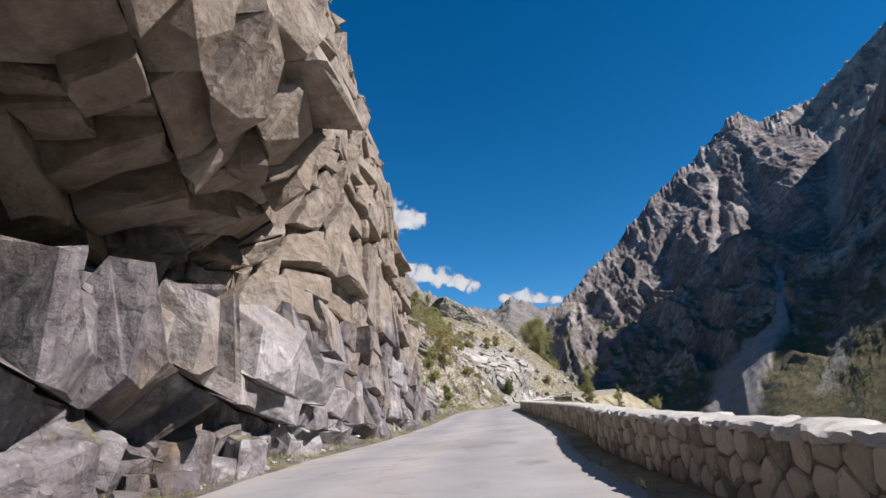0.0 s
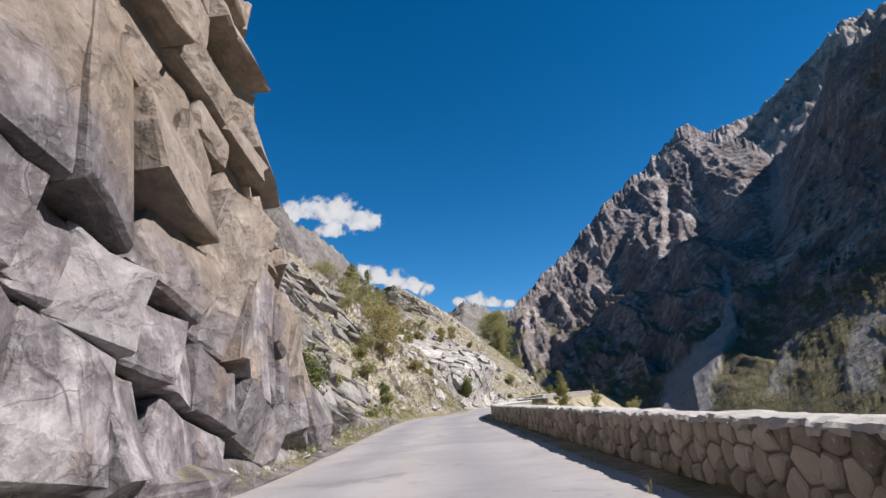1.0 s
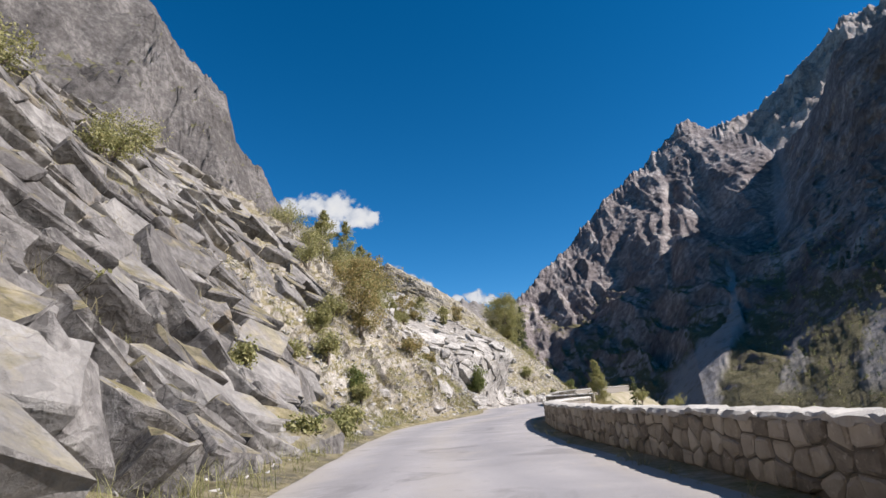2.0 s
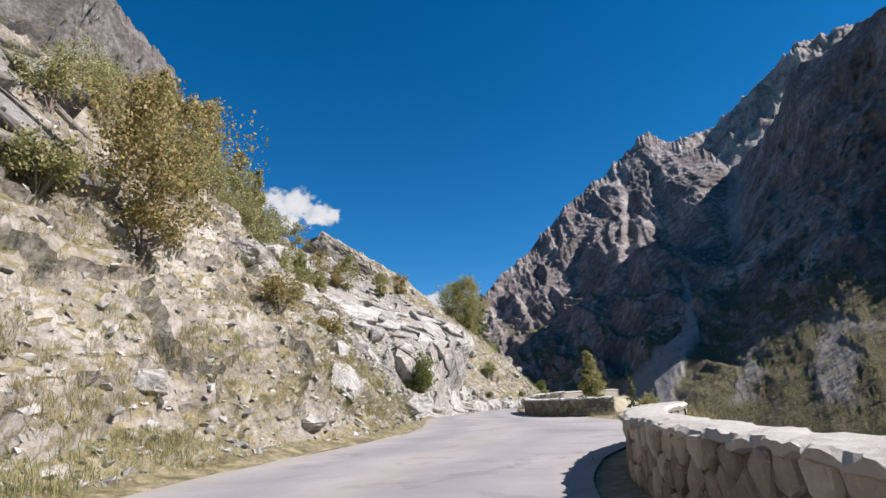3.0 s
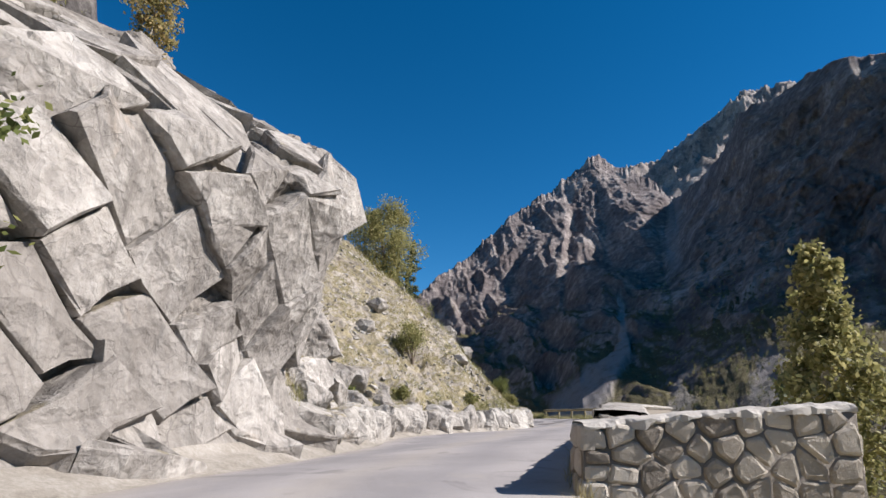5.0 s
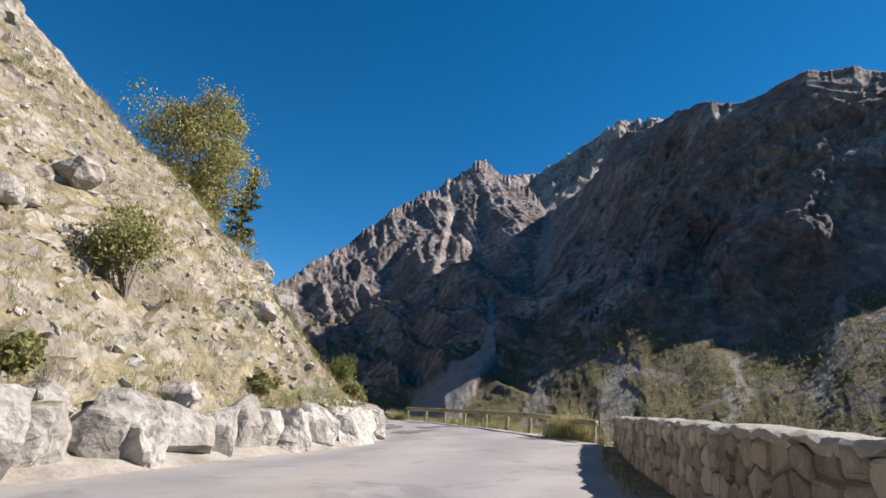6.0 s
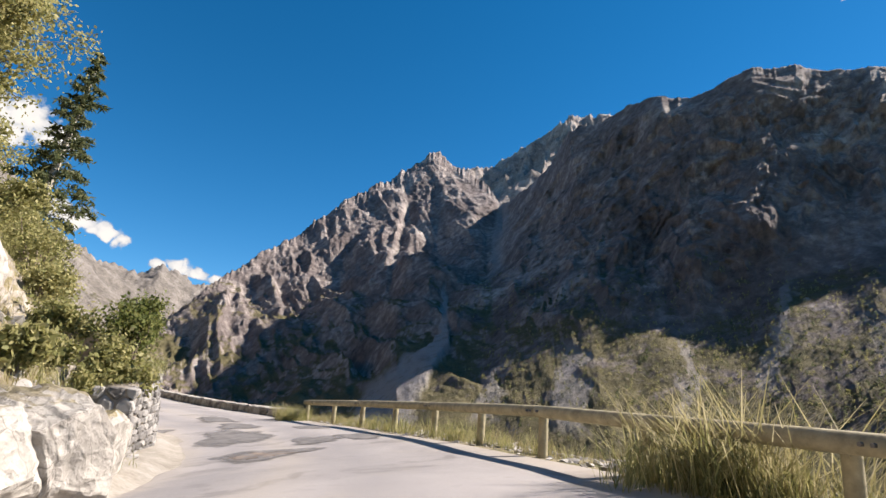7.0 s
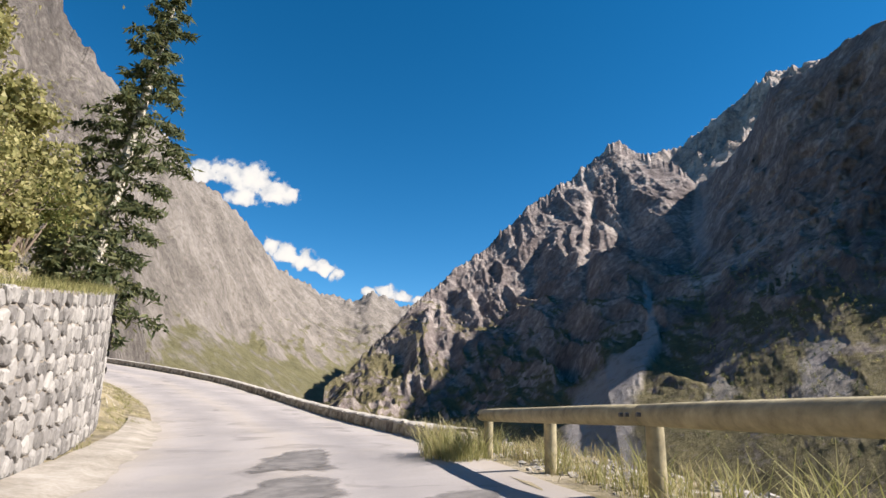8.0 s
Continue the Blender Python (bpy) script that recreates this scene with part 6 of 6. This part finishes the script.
grass("grass", beside(190, 68.8, 82, 0.3, 4, 0.12, 0.36) + beside(60, 80, 84, 0.3, 2.5, 0.1, 0.3) + beside(26, 68.6, 70.2, 0.5, 1.6, 0.5, 0.8), 11, DRY, "dry grass on the open shoulder")
grass("grass", beside(110, 121, 144, 0.45, 2.2, 0.15, 0.42), 12, DRY, "dry grass under the guard rail", 30)
grass("grass", [(34.5 + rv.gauss(0, 0.22), 122.7 + rv.gauss(0, 0.55), 0.38, rv.uniform(0.5, 1.3)) for _ in range(34)] + [(36.5 + rv.gauss(0, 0.2), 141.6 + rv.gauss(0, 0.45), -0.05, rv.uniform(0.4, 0.9)) for _ in range(12)], 13, STRAW, "clumps of tall pale grass leaning through the rail", 44, 0.12)
grass("grass", [(34.4 + rv.gauss(0, 0.25), 122.6 + rv.gauss(0, 0.6), 0.36, rv.uniform(0.35, 0.85)) for _ in range(30)] + [(36.4 + rv.gauss(0, 0.2), 140.6 + rv.gauss(0, 0.6), -0.05, rv.uniform(0.3, 0.7)) for _ in range(14)] + beside(60, 122, 143, 0.5, 0.9, 0.2, 0.6), 16, LUSH, "green grass clumps at the foot of the guard rail", 50, 0.14)
grass("grass", beside(120, 120, 146, 0.9, 4.5, 0.1, 0.35), 14, LUSH, "green weeds on the bank below the rail")
grass("grass", beside(90, 6, 68, -0.15, 0.02, 0.1, 0.3) + beside(120, 84, 120, -0.12, 0.05, 0.12, 0.4), 15, DRY, "weeds at the foot of the parapet", 16, 0.08)

far_scrub("far_scrub", 600, -33, -78, -2, 9, 3.6, 91, NEEDLE, "dark scrub on the mountain's lower slopes")
far_scrub("far_scrub", 1500, -34, -78, -2, 12, 3.0, 92, OLIVE, "olive and yellow scrub on the mountain's lower slopes")
far_scrub("far_scrub", 160, -64, -78, -1, 5, 6.0, 93, NEEDLE, "dark conifers low on the mountain")

bank_stones = []
for j in range(8):
    bm = boulder_mesh(980 + j, 11, 0.6)
    me = bpy.data.meshes.new("chip")
    bm.to_mesh(me)
    bm.free()
    bank_stones.append(me)
stone_items = []
for x, y, z, k in beside(900, 119, 146, 0.35, 2.6, 0.04, 0.18) + beside(2600, 120, 146, 0.45, 2.0, 0.02, 0.07) + beside(500, 121, 150, 2.4, 9.0, 0.1, 0.5) + beside(160, 68, 84, 0.2, 3.0, 0.04, 0.16):
    stone_items.append((rv.choice(bank_stones), Matrix.LocRotScale(Vector((x + rv.uniform(-0.2, 0.2), y + rv.uniform(-0.2, 0.2), z + k * 0.1)), Euler((rv.uniform(-0.4, 0.4), rv.uniform(-0.4, 0.4), rv.uniform(0, 6))), Vector((k * rv.uniform(0.8, 1.5), k, k * rv.uniform(0.6, 1.0))))))
tagged(joined("rubble", stone_items, CHIP), "pale loose stones on the shoulder and bank under the guard rail", "rubble", kind="stuff")

# cliff and slab bushes
for i, (y, u, h, w, mat) in enumerate([
        (37.2, 3.6, 1.6, 1.6, GREEN), (38.8, 2.2, 2.4, 2.2, GREEN), (40.2, 4.4, 2.2, 2.4, OLIVE), (41.5, 7, 2.0, 2.2, OLIVE), (43.5, 9.5, 2.4, 2.6, OLIVE), (46, 12, 2.6, 2.8, OLIVE), (42.5, 12, 2.2, 2.4, OLIVE),
        (49, 14, 2.4, 2.8, OLIVE), (53, 17, 2.6, 3.0, OLIVE), (57, 15, 2.2, 2.6, OLIVE), (61, 18, 2.4, 2.8, OLIVE), (45, 17, 2.6, 3, OLIVE), (52, 1.0, 0.7, 1.4, LUSH), (54, 1.2, 0.6, 1.4, GREEN), (56, 1.1, 0.7, 1.5, LUSH),
        (58.5, 1.3, 0.6, 1.3, OLIVE), (54, 4.2, 1.2, 1.4, OLIVE), (60, 5, 0.9, 1.3, OLIVE), (63.5, 2.2, 0.9, 1.3, OLIVE), (48, 5.5, 1.1, 1.4, OLIVE), (64.8, 6.5, 1.4, 1.5, OLIVE), (23.5, 21, 1.4, 1.6, OLIVE), (31, 25, 1.6, 1.8, GOLD), (36.5, 17, 1.2, 1.3, GOLD)]):
    shrub("bush", on_slope(y, u), h, w, 1000 + i, mat, "leafy green bush growing from the rocks" if mat is GREEN else "olive and straw-coloured bush on the rocks", "bush", 1.0, 0.055)
# stony slope
for i, (y, u, h, w, mat) in enumerate([
        (68.0, 8.2, 1.6, 2.0, OLIVE), (74.5, 5.6, 1.5, 1.7, GOLD), (64.2, 2.6, 1.7, 1.5, GREEN), (63.2, 4.6, 1.6, 1.6, OLIVE), (80.5, 5.5, 1.0, 1.2, GOLD),
        (76, 13, 2.2, 2.4, OLIVE), (79, 14.5, 2.6, 2.6, OLIVE), (82, 15, 2.6, 2.6, OLIVE), (84.5, 14.5, 2.4, 2.6, OLIVE), (87, 14, 2.6, 2.6, OLIVE), (89.5, 13.5, 2.4, 2.4, OLIVE),
        (92, 13, 2.0, 2.2, OLIVE), (94.5, 12.5, 1.8, 2.0, OLIVE), (97.5, 13.5, 1.6, 1.8, OLIVE), (100, 15, 1.5, 1.6, GOLD), (73, 16, 2.6, 2.8, OLIVE), (76, 20, 2.8, 3.0, OLIVE), (80, 22, 2.6, 3.0, OLIVE), (70, 13, 2.0, 2.4, OLIVE),
        (84, 20, 2.4, 2.8, OLIVE), (103, 19, 1.4, 1.5, GOLD), (88.5, 19, 2.2, 2.4, OLIVE)]):
    shrub("bush", on_slope(y, u), h, w, 1100 + i, mat, "straw-coloured bush among pale stones" if mat is not GREEN else "low green shrub at the roadside", "bush", 0.9, 0.05)
shrub("bush", on_slope(97.6, 1.2), 4.3, 2.6, 1201, GREEN, "tall green bush against the pale outcrop", "bush", 2.2, 0.06, 14)
shrub("bush", on_slope(120.2, 4.8), 2.4, 2.2, 1202, LUSH, "round green bush on the grassy slope", "bush", 1.5, 0.05)
for i, (y, u, h, w, mat) in enumerate([
        (113, 17, 2.2, 1.8, OLIVE), (110, 19, 3.0, 2.2, OLIVE), (117, 19, 1.6, 1.5, GOLD), (121, 16, 1.2, 1.2, GOLD), (113.0, 2.0, 0.6, 0.9, GREEN), (117.4, 2.3, 0.5, 0.9, LUSH), (122.6, 2.1, 0.5, 0.9, LUSH), (127.4, 2.0, 0.6, 0.9, LUSH),
        (131.6, 3.4, 1.0, 1.3, LUSH), (134, 4.0, 1.3, 1.5, LUSH), (137, 5.5, 1.2, 1.6, OLIVE), (139.5, 5.6, 1.5, 1.8, OLIVE), (141, 6.2, 3.0, 2.6, LUSH), (143.5, 6.5, 3.2, 2.6, LUSH), (146, 7, 3.2, 2.8, OLIVE), (148.5, 7.2, 3.0, 2.6, GREEN),
        (150.5, 7.5, 2.8, 2.4, GREEN), (144, 10, 3.6, 3.0, OLIVE), (148, 11, 3.6, 3.2, GREEN), (140, 10, 3.2, 3.0, OLIVE), (152, 9, 2.6, 2.4, OLIVE), (172, 2.6, 2.0, 2.4, OLIVE), (178, 2.8, 2.2, 2.6, OLIVE), (184, 2.6, 2.0, 2.6, GOLD), (165, 5, 1.8, 2.4, OLIVE), (158, 6, 1.8, 2.2, OLIVE)]):
    shrub("bush", on_slope(y, u), h, w, 1300 + i, mat, "green bush beside the stone wall" if mat is GREEN else "yellow-green shrub on the slope", "bush", 1.0, 0.055)

shrub("bush", (30.0, 134.4, 1.1), 2.2, 1.9, 1390, GREEN, "green bush growing over the low end of the retaining wall", "bush", 1.6, 0.05)
shrub("bush", (29.3, 131.6, 0.4), 1.5, 1.5, 1391, LUSH, "yellow-green bush behind the low end of the retaining wall", "bush", 1.4, 0.05)
wall_away = left_of(run_r)
wall_top = []
for i in range(2, len(run_r)):
    for _ in range(5):
        d = rv.uniform(0.15, 0.8)
        wall_top.append((run_r[i, 0] + wall_away[i, 0] * d, run_r[i, 1] + wall_away[i, 1] * d, run_r[i, 2] + 1.25 + 2.85 * i / (len(run_r) - 1) - 0.03, rv.uniform(0.1, 0.32)))
grass("grass", wall_top, 17, LUSH, "grass and weeds along the top of the retaining wall", 16)

# trees
tree("tree", on_slope(70.4, 6.9), 5.0, 4.6, 2001, GOLD, "broad small tree with yellow and rust autumn leaves", 0.12, (0.02, 0), BARK, 2.0, 0.06, 22)
for i, (y, u, h, w) in enumerate([(86.5, 14.5, 5.2, 2.6), (89.5, 14.2, 5.4, 2.3), (83.5, 16, 5.4, 2.8), (94.5, 12.8, 2.6, 1.6), (79.5, 17.5, 4.6, 2.2)]):
    tree("birch", on_slope(y, u), h, w, 2010 + i, OLIVE, "thin pale-barked birch with sparse olive leaves", 0.15, (0.03, 0.02), BIRCH, 0.9, 0.055, 24, True)
for i, (y, u, h) in enumerate([(84, 19, 3.6), (88, 17.5, 3.4), (90.5, 17, 3.8), (92.5, 16.5, 3.2), (94.5, 15.5, 3.4), (96.0, 15.0, 3.6), (98.5, 15, 2.8), (100.5, 14.5, 3.0), (103, 14, 2.2), (105.5, 14.5, 2.4)]):
    tree("birch", on_slope(y, u), h, h * 0.6, 2070 + i, OLIVE if i % 3 else GOLD, "bushy young birch with thin olive foliage", 0.06, (0.03, 0.02), BIRCH, 0.8, 0.055, 16)
tree("tree", (23.0, 148.2, 8.6), 11.2, 7.4, 2030, OLIVE, "large green and brown broadleaved tree on the slope", 0.1, (-0.1, 0.0), BARK, 3.2, 0.1, 40)
conifer("conifer", (25.3, 155.0, 1.8), 17.6, 7.0, 2040, "tall leaning spruce with drooping branches", (0.1, 0.02), 3.0, BIRCH)
tree("tree", (25.9, 147.0, 3.6), 4.4, 3.6, 2031, LUSH, "yellow-green broadleaved tree above the retaining wall", 0.06, (0.02, -0.02), BARK, 1.5, 0.08, 24)
conifer("conifer", (25.6, 152.6, 2.2), 6.0, 4.4, 2041, "low dark spruce behind the retaining wall", (0.0, 0.0), 2.4)
tree("birch", (23.0, 100.4, -1.6), 5.9, 2.4, 2050, OLIVE, "slender yellow-green birch growing below the parapet", 0.06, (0.0, 0), BIRCH, 1.6, 0.06, 34, True)
conifer("conifer", (30.5, 108.8, -2.2), 4.6, 1.9, 2051, "small dark spruce below the parapet", (0, 0), 1.4)
shrub("bush", (28.3, 101.5, -0.8), 1.8, 2.0, 2052, OLIVE, "bush on the bank below the parapet")
for i, (x, y, z, h, w) in enumerate([(40, 118, -2.5, 2.2, 2.2), (43, 126, -4, 2.4, 2.4), (42, 135, -4, 2.0, 2.2), (22, 78, -2.5, 1.4, 1.6), (24, 84, -4, 1.8, 1.8), (46, 150, -6, 2.6, 2.6), (40, 160, -2.5, 2.0, 2.2)]):
    shrub("bush", (x, y, z), h, w, 2060 + i, OLIVE, "bush on the bank below the road", "bush", 0.8, 0.06)

# ---- road patches ----
def patch_material(name, col, red):
    """Worn asphalt that thins out towards its ragged rim."""
    m, n, l, b = material(name, 0.8)
    p = mapped(n, l)
    l.new(mixed(n, l, ramp(n, l, noise_node(n, l, p, 3.0, 6, 0.65), [(0.4, (0, 0, 0)), (0.6, (1, 1, 1))]), col, red), b.inputs["Base Color"])
    bump(n, l, b, noise_node(n, l, p, 60, 3, 0.8), 0.4, 0.01)
    rim = n.new("ShaderNodeAttribute")
    rim.attribute_name = "rim"
    cover = ramp(n, l, maths(n, l, "ADD", rim.outputs["Fac"], maths(n, l, "MULTIPLY", maths(n, l, "SUBTRACT", noise_node(n, l, p, 2.2, 6, 0.65), 0.5), 1.5)), [(0.14, (0, 0, 0)), (0.62, (1, 1, 1))])
    l.new(cover, b.inputs["Alpha"])
    return m


DARK_PATCH = patch_material("patch_asphalt", (0.12, 0.113, 0.11), (0.19, 0.178, 0.172))
RED_PATCH = patch_material("patch_earth", (0.15, 0.12, 0.1), (0.24, 0.19, 0.155))


def road_z(x, y):
    i = int(np.abs(left_run[:, 1] - y).argmin())
    g2 = road_grid[max(0, i - 30):i + 30].reshape(-1, 3)
    d = (g2[:, 0] - x) ** 2 + (g2[:, 1] - y) ** 2
    k2 = np.argsort(d)[:6]
    w = 1 / (d[k2] + 0.01)
    return float((g2[k2, 2] * w).sum() / w.sum())


def patch(x, y, length, width, turn, seed, mat, label):
    r = random.Random(seed)
    bm = bmesh.new()
    n = 36
    c, s2 = math.cos(turn), math.sin(turn)
    edge = [(abs(math.cos(2 * math.pi * i / n)) ** 4 + abs(math.sin(2 * math.pi * i / n)) ** 4) ** -0.25 * (1 + 0.16 * math.sin(3 * i * 6.28 / n + seed) + 0.08 * math.sin(7 * i * 6.28 / n + 2 * seed) + r.uniform(-0.03, 0.03)) for i in range(n)]
    rings = []
    for f in (0.12, 0.5, 0.8, 1.0):
        ring = []
        for i in range(n):
            a = 2 * math.pi * i / n
            px, py = math.cos(a) * length / 2 * edge[i] * f, math.sin(a) * width / 2 * edge[i] * f
            qx, qy = x + px * c - py * s2, y + px * s2 + py * c
            ring.append(bm.verts.new((qx, qy, road_z(qx, qy) + 0.012)))
        rings.append(ring)
    bm.faces.new(rings[0])
    for a, b in zip(rings, rings[1:]):
        for i in range(n):
            bm.faces.new((a[i], b[i], b[(i + 1) % n], a[(i + 1) % n]))
    ob = part("road_patch", bm, mat, None, "", True)
    ob.data.attributes.new("rim", "FLOAT", "POINT").data.foreach_set("value", np.repeat([1.0, 0.75, 0.4, 0.0], n).astype(np.float32))
    return tagged(ob, label, "road patch", "patches in the asphalt", "structure")


for i, (x, y, ln, w, tu, mat) in enumerate([(32.1, 130.3, 2.0, 1.9, 0.6, DARK_PATCH), (32.05, 130.3, 1.2, 1.3, 0.6, RED_PATCH), (33.9, 132.2, 2.4, 1.2, 1.2, DARK_PATCH), (32.8, 135.0, 4.4, 1.9, 1.3, DARK_PATCH), (33.8, 138.6, 2.6, 1.3, 1.4, DARK_PATCH), (33.9, 142.1, 4.0, 1.3, 1.5, DARK_PATCH), (35.4, 136.5, 2.0, 0.9, 1.5, DARK_PATCH), (31.3, 137.5, 1.4, 0.8, 1.2, DARK_PATCH), (35.0, 132.1, 2.2, 1.1, 1.4, DARK_PATCH)]):
    patch(x, y, ln, w, tu, 60 + i, mat, "dark worn repair patch in the asphalt")

# ---- clouds: thin sheets in the far sky, dense in the middle and frayed at the rim ----
CLOUD, cn, cl, cb = material("cloud_white", 1.0)
thick = cn.new("ShaderNodeAttribute")
thick.attribute_name = "cloud_cover"
cloud_p = mapped(cn, cl)
wisps = maths(cn, cl, "MULTIPLY", maths(cn, cl, "SUBTRACT", noise_node(cn, cl, cloud_p, 0.02, 7, 0.6), 0.5), 0.7)
cover = ramp(cn, cl, maths(cn, cl, "ADD", thick.outputs["Fac"], wisps), [(0.22, (0, 0, 0)), (0.5, (1, 1, 1))])
# cloud shading put into the colour: blue-grey where thin, white where thick
body = maths(cn, cl, "ADD", maths(cn, cl, "MULTIPLY", thick.outputs["Fac"], 0.45), maths(cn, cl, "MULTIPLY", noise_node(cn, cl, cloud_p, 0.011, 6, 0.6), 0.75))
# the sheets glow by themselves in place of sunlight on them
glow = cn.new("ShaderNodeEmission")
cl.new(ramp(cn, cl, body, [(0.45, (0.5, 0.57, 0.7)), (0.72, (0.88, 0.9, 0.96)), (0.95, (1, 1, 1))]), glow.inputs["Color"])
glow.inputs["Strength"].default_value = 0.44
clear = cn.new("ShaderNodeBsdfTransparent")
cloud_mix = cn.new("ShaderNodeMixShader")
cl.new(cover, cloud_mix.inputs["Fac"])
cl.new(clear.outputs["BSDF"], cloud_mix.inputs[1])
cl.new(glow.outputs["Emission"], cloud_mix.inputs[2])
cl.new(cloud_mix.outputs["Shader"], cn["Material Output"].inputs["Surface"])


def cloud(spots, seed, dist=4200, thin=1.0):
    """spots: (turn, elevation, radius) in degrees."""
    a0, a1 = min(p[0] - 2 * p[2] for p in spots), max(p[0] + 2 * p[2] for p in spots)
    e0, e1 = min(p[1] - 1.6 * p[2] for p in spots), max(p[1] + 1.6 * p[2] for p in spots)
    az, el = np.meshgrid(np.arange(a0, a1, 0.06), np.arange(e0, e1, 0.06), indexing="ij")
    wa, we = 0.35 * fbm(az * 0.8, el * 0.8, az * 0, 4, seed + 3), 0.35 * fbm(az * 0.8, el * 0.8, az * 0 + 5, 4, seed + 4)
    d = np.zeros(az.shape)
    for pa, pe, rad in spots:
        down = np.where(el + we < pe, 1.9, 1.15)                      # flatter below
        d = np.maximum(d, np.exp(-(((az + wa - pa) / (rad * 0.85)) ** 2 + (down * (el + we - pe) / (rad * 0.8)) ** 2)))
    d = thin * d + 0.16 * fbm(az * 1.6, el * 1.6, az * 0, 4, seed + 7) * smooth(0.05, 0.4, d)
    A, E = np.radians(az), np.radians(el)
    ob = sheet("cloud", np.stack([CENTRE[0] - np.sin(A) * dist * np.cos(E), CENTRE[1] + np.cos(A) * dist * np.cos(E), dist * np.sin(E)], -1), CLOUD)
    ob.data.attributes.new("cloud_cover", "FLOAT", "POINT").data.foreach_set("value", d.ravel().astype(np.float32))
    ob.visible_shadow = False
    return tagged(ob, "small white cumulus cloud above the far peaks", "cloud", kind="structure")


cloud([(11, 19.3, 1.8), (8.5, 19.6, 2.2), (6.4, 19.4, 2.2), (4.2, 18.6, 1.9), (3.0, 18.7, 1.3), (7, 17.9, 1.6)], 1)
cloud([(4.2, 13.4, 1.2), (2.6, 12.9, 1.4), (0.8, 12.4, 1.5), (-1.0, 11.7, 1.2), (-2.4, 11.0, 0.9)], 2)
cloud([(-6.0, 9.4, 0.9), (-7.6, 9.8, 1.1), (-9.2, 9.4, 1.0), (-10.8, 9.1, 0.8)], 3)
cloud([(-68.5, 35.8, 1.2), (-70.5, 36.4, 1.0), (-72.5, 35.6, 1.3), (-71.2, 34.4, 0.7)], 4, 4200, 0.8)

# ---- pieces of the walls ----
for me, m, owner, nm in PIECES:
    ob = bpy.data.objects.new(nm, me)
    scene.collection.objects.link(ob)
    ob.parent = owner
    ob.matrix_basis = m
